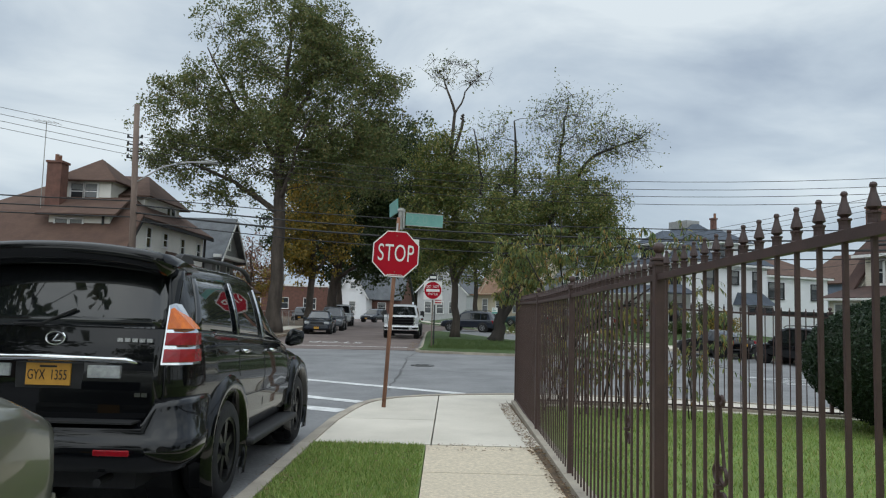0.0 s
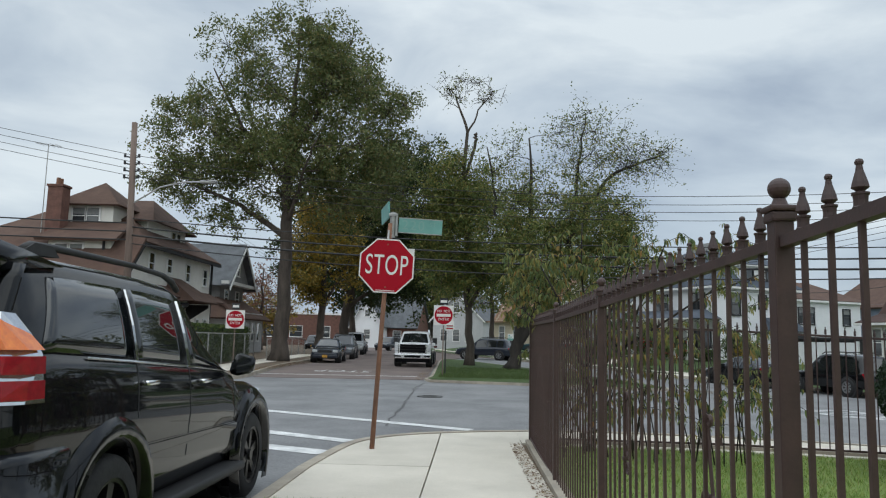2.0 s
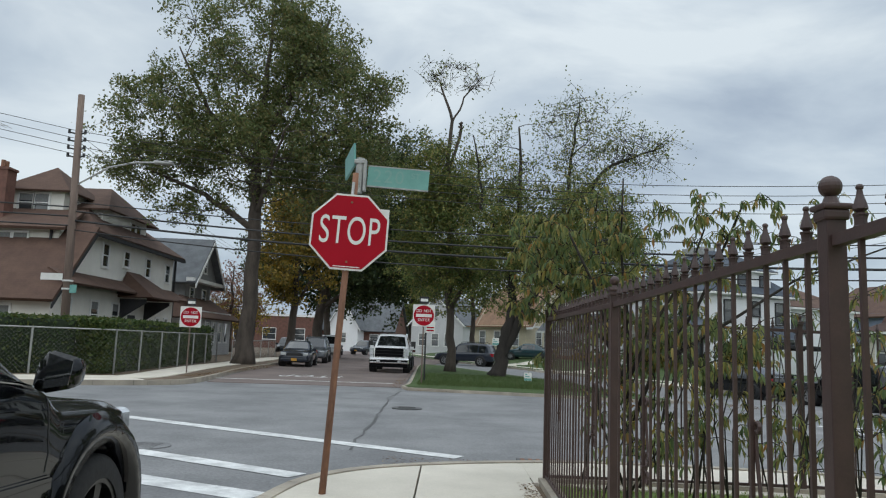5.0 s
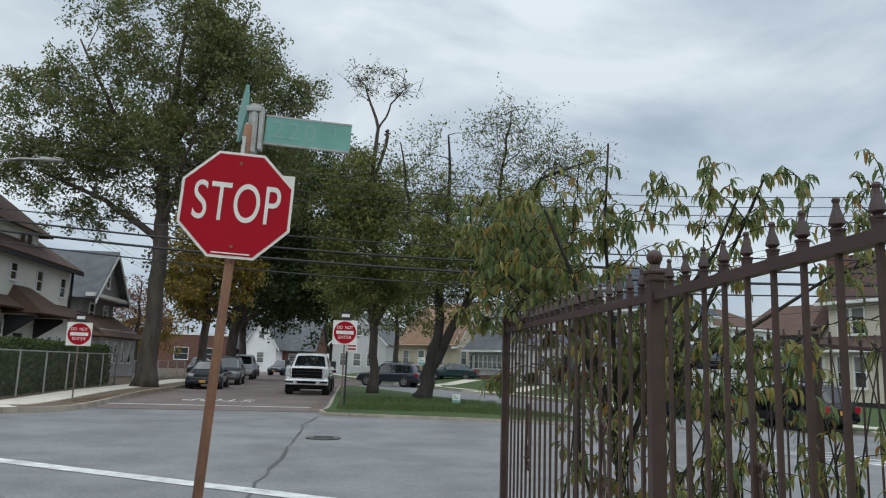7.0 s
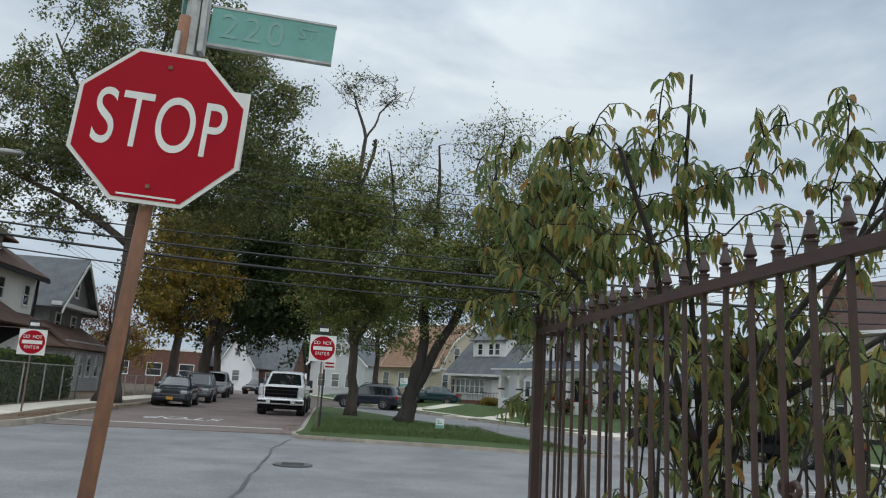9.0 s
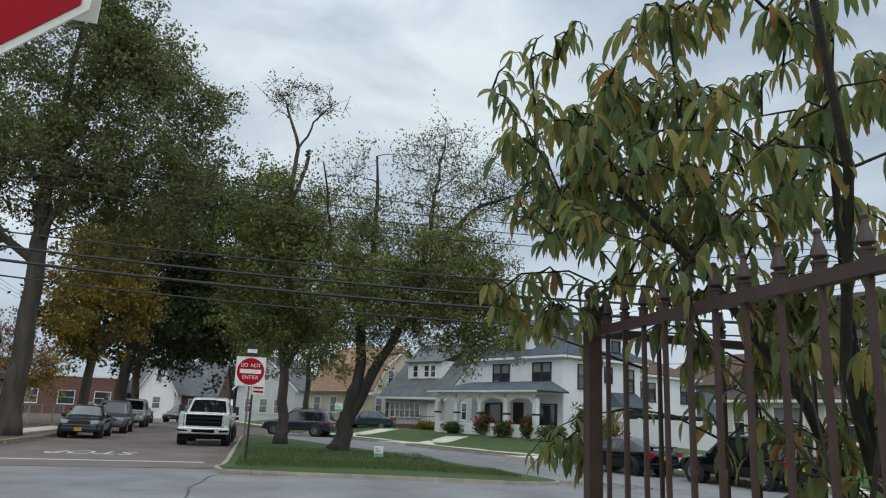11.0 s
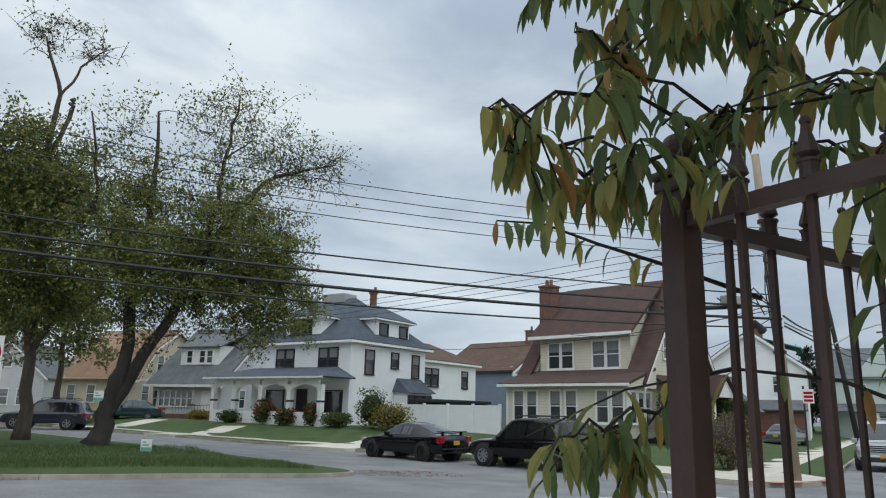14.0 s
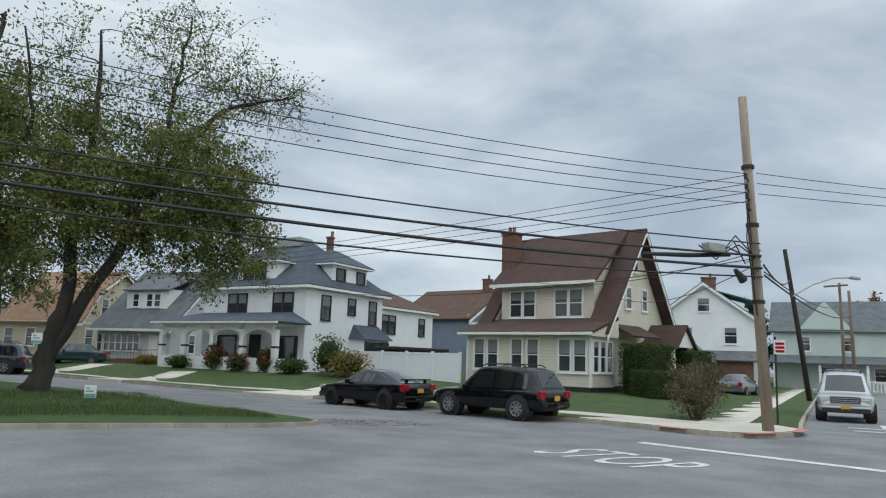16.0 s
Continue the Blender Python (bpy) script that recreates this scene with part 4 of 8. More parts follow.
# ---------------------------------------------------------------- houses
def window(parent, m, w, h, trim=M_TRIM, panes=2, blind=0.0, border=0.09, mullion=0):
    """Sash window that faces -y in its own space: a frame with depth, and panes set back in it."""
    bm = bmesh.new()
    for x0, z0, x1, z1 in ((-w / 2 - border, -border, w / 2 + border, 0), (-w / 2 - border, h, w / 2 + border, h + border),
                           (-w / 2 - border, 0, -w / 2, h), (w / 2, 0, w / 2 + border, h)):
        box(bm, x0, -0.07, z0, x1, 0.03, z1)
    box(bm, -w / 2 - border - 0.03, -0.11, -border - 0.03, w / 2 + border + 0.03, 0.02, -border)
    fr = part("window", bm, trim, parent, m=m)
    n = max(1, panes)
    for k in range(n):
        z0, z1 = h * k / n, h * (k + 1) / n
        yb = -0.03 if k else -0.012
        part("pane", B(-w / 2, yb, z0 + 0.02, w / 2, yb + 0.012, z1 - 0.02), M_WINDOW, fr)
        if k:
            part("meeting_rail", B(-w / 2, -0.045, z0 - 0.025, w / 2, -0.005, z0 + 0.025), trim, fr)
    for k in range(mullion):
        x = -w / 2 + w * (k + 1) / (mullion + 1)
        part("mullion", B(x - 0.02, -0.05, 0, x + 0.02, -0.005, h), trim, fr)
    if blind:
        part("blind", B(-w / 2 + 0.02, -0.016 if n == 1 else -0.034, h * (1 - blind), w / 2 - 0.02, -0.0135 if n == 1 else -0.0315, h - 0.03), M_CURTAIN, fr)
    return fr


FR = lambda y, z, x=0.0: pose(x, y, z, 0, 0, -90)   # on a wall that faces -x
SD = lambda x, z, y=0.0: pose(x, y, z)              # on a wall that faces -y
EA = lambda y, z, x=0.0: pose(x, y, z, 0, 0, 90)    # on a wall that faces +x


def roof_part(parent, quads, material, t=0.14, label="", name="roof"):
    for q in quads:
        ob = part(name, sheet(bmesh.new(), q, t), material, parent, label)
    return ob


def hip(x0, y0, x1, y1, z, apex, ridge=0.0, over=0.45, axis="y"):
    """Quads of a hip roof; the ridge runs along axis with this half length."""
    x0, y0, x1, y1 = x0 - over, y0 - over, x1 + over, y1 + over
    cx, cy = (x0 + x1) / 2, (y0 + y1) / 2
    a, b = ((cx, cy - ridge, apex), (cx, cy + ridge, apex)) if axis == "y" else ((cx - ridge, cy, apex), (cx + ridge, cy, apex))
    c = [(x0, y0, z), (x1, y0, z), (x1, y1, z), (x0, y1, z)]
    if ridge == 0:
        return [(c[0], c[1], a), (c[1], c[2], a), (c[2], c[3], a), (c[3], c[0], a)]
    if axis == "y":
        return [(c[0], c[1], a), (c[1], c[2], b, a), (c[2], c[3], b), (c[3], c[0], a, b)]
    return [(c[0], c[1], b, a), (c[1], c[2], b), (c[2], c[3], a, b), (c[3], c[0], a)]


def fascia(parent, x0, y0, x1, y1, z, over=0.45, h=0.16, material=M_TRIM):
    bm = bmesh.new()
    x0, y0, x1, y1 = x0 - over, y0 - over, x1 + over, y1 + over
    for a in ((x0, y0, x1, y0 + 0.06), (x0, y1 - 0.06, x1, y1), (x0, y0 + 0.06, x0 + 0.06, y1 - 0.06), (x1 - 0.06, y0 + 0.06, x1, y1 - 0.06)):
        box(bm, a[0], a[1], z - h - 0.05, a[2], a[3], z - 0.05)
    part("fascia", bm, material, parent)
    part("soffit", B(x0 + 0.06, y0 + 0.06, z - h - 0.01, x1 - 0.06, y1 - 0.06, z - h + 0.03), material, parent)


def chimney(parent, x, y, z0, z1, w=0.7, material=M_BRICK, pots=1):
    ch = part("chimney", B(x - w / 2, y - w / 2, z0, x + w / 2, y + w / 2, z1), material, parent)
    part("cap", B(x - w / 2 - 0.06, y - w / 2 - 0.06, z1, x + w / 2 + 0.06, y + w / 2 + 0.06, z1 + 0.12), material, ch)
    for k in range(pots):
        bm = bmesh.new()
        tube(bm, [(x, y - 0.15 + 0.3 * k, z1 + 0.1), (x, y - 0.15 + 0.3 * k, z1 + 0.5)], 0.11, 10)
        part("pot", bm, M_RUST, ch)
    return ch


# white hip-roofed house with an arched porch
H = thing("house", "white two-storey house with blue-grey hip roof and arched porch", "house", pose(19.0, 56.9, 0.55, 0, 0, 25))
part("wall", B(0, 0, -0.6, 8.2, 9.3, 5.35), M_WHITE, H, "white siding walls")
part("wall", B(8.2, 0.9, -0.6, 16.6, 8.2, 4.75), M_WHITE, H, "white rear wing")
roof_part(H, hip(0, 0, 8.2, 9.3, 5.45, 9.0, 1.2), M_ROOF_SLATE)
fascia(H, 0, 0, 8.2, 9.3, 5.45)
roof_part(H, hip(8.4, 0.9, 16.6, 8.2, 4.85, 6.6, 2.4, 0.4, "x"), M_ROOF_BROWN)
fascia(H, 8.8, 0.9, 16.6, 8.2, 4.85, 0.38)
for (x0, y0, x1, y1) in ((0.2, 3.0, 3.6, 6.4), (2.6, 0.2, 6.4, 3.2)):
    d = part("dormer", B(x0, y0, 5.6, x1, y1, 7.15), M_WHITE, H)
    roof_part(d, hip(x0, y0, x1, y1, 7.2, 8.35, 0.5, 0.4, "x" if x1 - x0 > 3.5 else "x"), M_ROOF_SLATE, 0.1)
    fascia(d, x0, y0, x1, y1, 7.2, 0.38, 0.1)
window(H, FR(4.3, 6.0, 0.2), 0.8, 0.9, M_DARK, 1)
window(H, FR(5.4, 6.0, 0.2), 0.8, 0.9, M_DARK, 1)
window(H, SD(3.5, 6.1, 0.2), 0.8, 0.7, M_DARK, 1)
window(H, SD(5.7, 6.1, 0.2), 0.8, 0.7, M_DARK, 1)
for y in (1.5, 2.4, 5.6, 6.5):
    window(H, FR(y, 3.45), 0.72, 1.45, M_DARK, 2, 0.4)
part("window_box", B(-0.5, 0.8, 3.0, -0.02, 3.1, 3.22), M_TRIM, H)
part("window_box", B(-0.5, 4.9, 3.0, -0.02, 7.2, 3.22), M_TRIM, H)
for x, w, h in ((1.9, 0.8, 1.5), (4.6, 0.7, 0.95), (7.0, 0.75, 1.5)):
    window(H, SD(x, 3.35 + (1.5 - h), 0), w, h, M_DARK, 2, 0.4)
for x in (9.8, 10.75, 14.9):
    window(H, SD(x, 2.9, 0.9), 0.75, 1.25, M_DARK, 2, 0.3)
bay = part("bay_window", hull([(4.6, -0.0, 0.0), (8.0, 0, 0.0), (4.9, -1.0, 0.0), (7.7, -1.0, 0.0), (4.6, 0, 2.2), (8.0, 0, 2.2), (4.9, -1.0, 2.2), (7.7, -1.0, 2.2)]), M_WHITE, H)
part("roof", hull([(4.4, 0, 2.2), (8.2, 0, 2.2), (4.7, -1.3, 2.2), (7.9, -1.3, 2.2), (4.9, 0, 3.2), (7.7, 0, 3.2)]), M_ROOF_SLATE, bay)
for x in (5.35, 6.3, 7.25):
    window(bay, SD(x, 0.65, -1.0), 0.7, 1.3, M_DARK, 2)
PX = -2.6
part("porch_floor", B(PX, -0.1, -0.6, -0.02, 10.4, 0.2), M_TRIM, H)
part("porch_wall", B(PX, -0.1, 0.2, PX + 0.2, 10.4, 0.75), M_WHITE, H, "low white porch wall")
part("porch_wall", B(PX + 0.2, -0.1, 0.2, -0.02, 0.08, 0.75), M_WHITE, H)
for y in (0.05, 2.75, 5.4, 8.0, 10.25):
    c = part("column", B(PX - 0.03, y - 0.17, 0.75, PX + 0.3, y + 0.17, 2.45, 0.02), M_TRIM, H)
    part("band", B(PX - 0.05, y - 0.19, 1.35, PX + 0.32, y + 0.19, 1.47), M_DARK, c)
ys = [0.05, 2.75, 5.4, 8.0, 10.25]
for a, b in zip(ys, ys[1:]):
    lo, hi = a + 0.17, b - 0.17
    pts = [(lo, 2.75), (hi, 2.75), (hi, 1.95)] + [(hi - (hi - lo) * (0.5 - 0.5 * math.cos(k * math.pi / 12)), 1.95 + 0.5 * math.sin(k * math.pi / 12)) for k in range(1, 12)] + [(lo, 1.95)]
    part("arch", prism(pts, "x", PX + 0.02, PX + 0.22), M_TRIM, H)
part("porch_beam", B(PX, -0.1, 2.75, 0, 10.4, 2.86), M_TRIM, H)
x0, x1, y0, y1 = PX - 0.45, -0.0, -0.55, 10.85
roof_part(H, [((x0, y0, 2.95), (x0, y1, 2.95), (x1, y1 - 1.6, 3.7), (x1, y0 + 1.6, 3.7)), ((x0, y0, 2.95), (x1, y0 + 1.6, 3.7), (x1, y0, 2.95)), ((x0, y1, 2.95), (x1, y1, 2.95), (x1, y1 - 1.6, 3.7))], M_ROOF_SLATE, 0.1, "", "porch_roof")
part("gutter", B(x0 - 0.06, y0, 2.83, x0 + 0.05, y1, 2.93), M_TRIM, H)
for y in (1.4, 6.8):
    window(H, FR(y, 0.6), 1.6, 1.5, M_DARK, 1)
part("door", B(-0.06, 3.7, 0.2, 0.0, 4.7, 2.25), M_DARK, H)
ch = chimney(H, 4.6, 2.2, 8.0, 9.25, 0.36, M_BRICK, 1)
part("vent_box", B(3.6, 4.2, 8.7, 5.0, 6.4, 9.35), M_GALV, H)
chimney(H, 11.8, 6.0, 5.5, 7.4, 0.6)

# cream corner house with maroon roof and an enclosed porch
H = thing("house", "cream clapboard house with maroon roof and glazed porch", "house", pose(26.5, 39.6, 0.12, 0, 0, 16))
part("foundation", B(0.03, 0.03, -0.6, 9.6, 7.5, 0.35), M_DARK, H)
part("wall", B(0, 0, 0.3, 2.45, 7.6, 3.0), M_CREAM, H, "cream porch wall")
part("wall", B(2.45, 0.25, 0.3, 9.5, 7.35, 3.4), M_CREAM, H)
gab = [(1.75, 3.3), (5.5, 8.75), (9.5, 3.3)]
part("gable", prism(gab, "y", 0.25, 0.5), M_CREAM, H)
part("gable", prism(gab, "y", 7.1, 7.35), M_CREAM, H)
part("wall", prism([(2.2, 3.3), (2.2, 5.75), (5.4, 8.3), (5.4, 3.3)], "y", 1.0, 6.9), M_CREAM, H, "cream upper storey")
roof_part(H, [((0.95, -0.45, 3.0), (0.95, 0.85, 3.0), (5.55, 0.85, 9.0), (5.55, -0.45, 9.0)), ((0.95, 7.05, 3.0), (0.95, 8.0, 3.0), (5.55, 8.0, 9.0), (5.55, 7.05, 9.0)),
              ((10.1, -0.45, 2.9), (10.1, 8.0, 2.9), (5.55, 8.0, 9.0), (5.55, -0.45, 9.0)), ((1.6, 0.62, 5.78), (1.6, 7.3, 5.78), (5.6, 7.3, 9.04), (5.6, 0.62, 9.04))], M_ROOF_MAROON, 0.16)
part("fascia", B(1.52, 0.6, 5.58, 1.62, 7.32, 5.76), M_TRIM, H)
bm = bmesh.new()
for xa, za, xb, zb in ((0.95, 2.82, 5.55, 8.82), (5.55, 8.82, 10.1, 2.72)):
    d = Vector((xb - xa, 0, zb - za))
    extrude_poly(bm, [(xa, za - 0.02), (xb, zb - 0.02), (xb, zb - 0.22), (xa, za - 0.22)], "y", -0.47, -0.41)
part("rake_board", bm, M_TRIM, H)
bm = bmesh.new()
sheet(bm, [(-0.45, -0.35, 3.02), (-0.45, 7.95, 3.02), (2.3, 7.95, 3.85), (2.3, -0.35, 3.85)], 0.14)
part("porch_roof", bm, M_ROOF_MAROON, H)
part("gutter", B(-0.53, -0.35, 2.83, -0.42, 7.95, 2.97), M_TRIM, H)
part("fascia", prism([(-0.4, 2.78), (-0.4, 2.9), (2.4, 3.68), (2.4, 2.78)], "y", -0.3, 0.0), M_CREAM, H)
for y in (0.55, 1.42, 3.3, 4.3, 5.85, 6.75):
    window(H, FR(y, 1.05), 0.62, 1.55, M_TRIM, 2, 0.45, 0.1)
for x in (0.5, 1.22, 1.94):
    window(H, SD(x, 1.05), 0.5, 1.5, M_TRIM, 2, 0.2, 0.07)
for y in (2.05, 2.95, 5.0, 5.9):
    window(H, FR(y, 3.95, 2.2), 0.72, 1.4, M_TRIM, 2, 0.35, 0.1)
for x, z in ((4.6, 4.5), (6.6, 4.5), (5.5, 6.6)):
    window(H, SD(x, z, 0.25), 0.6, 1.1, M_TRIM, 2, 0.3)
for y in (0.0, 7.6):
    part("corner_board", B(-0.02, y - 0.06, 0.3, 0.1, y + 0.06, 2.85), M_TRIM, H)
chimney(H, 3.4, 7.1, 5.8, 8.9, 0.85, M_BRICK, 2)
po = part("portico", prism([(6.2, 2.5), (7.5, 3.6), (8.8, 2.5)], "y", -1.7, 0.2), M_TRIM, H, "small white gabled entrance")
for x in (6.4, 8.6):
    bm = bmesh.new()
    tube(bm, [(x, -1.5, 0.1), (x, -1.5, 2.5)], 0.11, 12)
    part("column", bm, M_TRIM, po)
roof_part(po, [((6.0, -1.9, 2.4), (6.0, 0.25, 2.4), (7.5, 0.25, 3.75), (7.5, -1.9, 3.75)), ((9.0, -1.9, 2.4), (9.0, 0.25, 2.4), (7.5, 0.25, 3.75), (7.5, -1.9, 3.75))], M_ROOF_MAROON, 0.08)
roof_part(H, [((2.6, -1.0, 2.95), (6.0, -1.0, 2.95), (6.0, 0.3, 3.6), (2.6, 0.3, 3.6))], M_ROOF_MAROON, 0.1, "", "side_roof")

# light grey house with a glazed front and brick steps
H = thing("house", "light grey one-and-a-half-storey house with a glazed front porch", "house", pose(14.8, 73.0, 0.55, 0, 0, 35))
part("wall", B(0, 0, -0.6, 10, 7.4, 3.0), M_GREYSIDE, H)
gab = [(-0.1, 2.95), (4.9, 7.6), (10, 2.95)]
part("gable", prism(gab, "y", 0.0, 0.25), M_GREYSIDE, H)
part("gable", prism(gab, "y", 7.15, 7.4), M_GREYSIDE, H)
roof_part(H, [((-0.6, -0.4, 2.7), (-0.6, 7.8, 2.7), (4.95, 7.8, 7.85), (4.95, -0.4, 7.85)), ((10.5, -0.4, 2.7), (10.5, 7.8, 2.7), (4.95, 7.8, 7.85), (4.95, -0.4, 7.85))], M_ROOF_GREY, 0.16)
part("fascia", B(-0.7, -0.4, 2.48, -0.58, 7.8, 2.68), M_TRIM, H)
bm = bmesh.new()
extrude_poly(bm, [(-0.6, 2.5), (4.95, 7.65), (4.95, 7.45), (-0.6, 2.3)], "y", -0.42, -0.36)
extrude_poly(bm, [(10.5, 2.5), (4.95, 7.65), (4.95, 7.45), (10.5, 2.3)], "y", -0.42, -0.36)
part("rake_board", bm, M_TRIM, H)
d = part("dormer", B(1.2, 1.6, 3.9, 4.6, 5.8, 6.0), M_TRIM, H)
roof_part(d, [((0.9, 1.3, 5.9), (0.9, 6.1, 5.9), (4.6, 6.1, 7.4), (4.6, 1.3, 7.4))], M_ROOF_GREY, 0.1)
for y in (2.6, 3.4, 4.8):
    window(H, FR(y, 4.55, 1.2), 0.55, 1.0, M_TRIM, 2)
for k in range(6):
    window(H, FR(3.2 + k * 0.62, 0.95, 0), 0.5, 1.25, M_TRIM, 2, 0.0, 0.06)
window(H, FR(7.05, 0.9, 0), 0.45, 1.3, M_TRIM, 2, 0, 0.06)
part("door", B(-0.06, 1.1, 0.1, 0, 2.0, 2.2), M_TRIM, H, "white front door")
for x in (1.6, 2.5):
    window(H, SD(x, 0.9), 0.65, 1.4, M_TRIM, 2, 0.4)
window(H, SD(5.0, 4.6), 0.7, 1.2, M_TRIM, 2)
st = part("steps", B(-2.6, 0.6, -0.6, -0.05, 2.6, 0.05), M_BRICK, H, "red brick stoop")
for k in range(4):
    part("step", B(-3.0 - k * 0.3, 0.9, -0.6, -2.6 - k * 0.3, 2.4, -0.08 - k * 0.13), M_BRICK, st)
for y in (0.5, 2.45):
    part("side_wall", B(-3.4, y, -0.6, -0.05, y + 0.22, 0.35), M_BRICK, st)
    bm = bmesh.new()
    tube(bm, [(-2.6, y + 0.1, 1.0), (-0.1, y + 0.1, 1.1)], 0.025, 6)
    for k in range(8):
        tube(bm, [(-2.5 + k * 0.32, y + 0.1, 0.3), (-2.5 + k * 0.32, y + 0.1, 1.02)], 0.012, 5)
    part("railing", bm, M_DARK, st)

# tan gambrel house
H = thing("house", "tan clapboard house with a flared gambrel roof", "house", pose(9.4, 85.0, 0.6, 0, 0, 38))
part("foundation", B(0.02, 0.02, -0.8, 10.9, 8.9, 0.3), M_BRICK, H)
gab = [(-0.4, 3.2), (0.6, 3.3), (2.6, 6.3), (5.5, 8.3), (8.4, 6.3), (10.4, 3.3), (11.4, 3.2)]
part("wall", B(0, 0, 0.3, 11, 9, 3.3), M_TAN, H)
part("gable", prism(gab[1:-1], "y", 0.0, 0.3), M_TAN, H)
part("gable", prism(gab[1:-1], "y", 8.7, 9.0), M_TAN, H)
qs = [((a[0], -0.5, a[1]), (a[0], 9.5, a[1]), (b[0], 9.5, b[1]), (b[0], -0.5, b[1])) for a, b in zip(gab, gab[1:])]
roof_part(H, qs, M_ROOF_TAN, 0.14)
bm = bmesh.new()
for a, b in zip(gab, gab[1:]):
    extrude_poly(bm, [(a[0], a[1] - 0.15), (b[0], b[1] - 0.15), (b[0], b[1] - 0.38), (a[0], a[1] - 0.38)], "y", -0.53, -0.46)
part("rake_board", bm, M_TRIM, H)
part("belt_course", B(-0.05, -0.08, 3.1, 11.05, 0, 3.28), M_TRIM, H)
for x in (2.0, 5.0, 8.6):
    window(H, SD(x, 1.2), 0.8, 1.5, M_TRIM, 2, 0.4)
for x in (3.6, 6.6):
    window(H, SD(x, 4.1), 0.75, 1.4, M_TRIM, 2, 0.4)
for y in (1.5, 4.5, 7.0):
    window(H, FR(y, 1.1), 0.9, 1.5, M_TRIM, 2, 0.4)
part("air_conditioner", B(6.3, -0.3, 4.1, 6.9, -0.05, 4.5), M_GALV, H)

# blue-grey house between the two, seen from behind
H = thing("house", "dark blue-grey gabled house behind the white fence", "house", pose(39.0, 67.0, 0.4, 0, 0, 18))
part("wall", B(0, 0, -0.6, 10, 7, 5.2), M_BLUESIDE, H)
part("gable", prism([(-0.0, 5.2), (10.0, 5.2), (5, 7.9)], "y", 0, 0.3), M_BLUESIDE, H)
roof_part(H, [((-0.5, -0.5, 4.9), (-0.5, 9, 4.9), (5, 9, 8.1), (5, -0.5, 8.1)), ((10.5, -0.5, 4.9), (10.5, 9, 4.9), (5, 9, 8.1), (5, -0.5, 8.1))], M_ROOF_BROWN, 0.16)
bm = bmesh.new()
extrude_poly(bm, [(-0.5, 4.75), (5, 7.95), (5, 7.7), (-0.5, 4.5)], "y", -0.53, -0.46)
extrude_poly(bm, [(10.5, 4.75), (5, 7.95), (5, 7.7), (10.5, 4.5)], "y", -0.53, -0.46)
box(bm, -0.1, -0.12, 4.4, 10.1, -0.02, 4.65)
part("rake_board", bm, M_TRIM, H)
for x in (4.2, 5.8):
    window(H, SD(x, 5.4), 0.6, 1.1)
for x in (1.5, 8.0):
    window(H, SD(x, 2.9), 0.8, 1.5)
chimney(H, 4.6, 1.2, 7.4, 8.9, 0.7)
roof_part(H, [((2, -1.2, 2.8), (8, -1.2, 2.8), (8, 0, 3.5), (2, 0, 3.5))], M_ROOF_SLATE, 0.1, "", "side_roof")

# white vinyl fence and picket gate between the houses
th = thing("vinyl_fence", "tall white vinyl privacy fence between two houses", "fence", pose(23.9, 46.9, 0.1, 0, 0, 106))
for k in range(4):
    part("panel", B(k * 2.0 + 0.07, -0.02, 0.05, k * 2.0 + 1.93, 0.02, 1.75), M_VINYL, th)
    part("post", B(k * 2.0 - 0.07, -0.07, 0, k * 2.0 + 0.07, 0.07, 1.9, 0.01), M_VINYL, th)
    part("rail", B(k * 2.0 + 0.07, -0.04, 1.72, k * 2.0 + 1.93, 0.04, 1.82), M_VINYL, th)
part("post", B(7.93, -0.07, 0, 8.07, 0.07, 1.9, 0.01), M_VINYL, th)
part("panel", B(7.98, -6.0, 0.05, 8.02, -0.07, 1.75), M_VINYL, th)
th = thing("picket_fence", "low white picket fence beside the porch", "fence", pose(21.4, 54.6, 0.3, 0, 0, 106))
for k in range(14):
    part("picket", B(k * 0.16, -0.015, 0, k * 0.16 + 0.08, 0.015, 1.1), M_VINYL, th)
for z in (0.25, 0.85):
    part("rail", B(0, 0.016, z, 2.2, 0.04, z + 0.08), M_VINYL, th)
th = thing("parked_boat_cover", "black pickup cover frame behind the white fence", "frame", pose(24.5, 54.5, 0.15, 0, 0, 20))
part("bed", B(0, 0, 0.0, 5.2, 1.8, 1.95, 0.1), M_BLACKPLASTIC, th)
part("rack", B(-0.4, -0.1, 1.95, 5.4, 1.9, 2.15, 0.04), M_BLACKPLASTIC, th)

# big cream stucco house with brown roofs on the left
H = thing("house", "cream stucco house with steep brown shingle roof and dormers", "house", pose(-17.5, 43.0, 0.3) @ Matrix.Diagonal((1.03, 1, 1.035, 1)))
part("wall", B(-9.0, -4.6, -0.5, 0, 10.6, 3.2), M_STUCCO, H, "cream stucco ground floor")
part("wall", prism([(-4.3, 3.15), (-1.5, 5.95), (10.5, 5.95), (10.5, 3.15)], "x", -8.9, -0.15), M_STUCCO, H, "cream stucco upper floor")
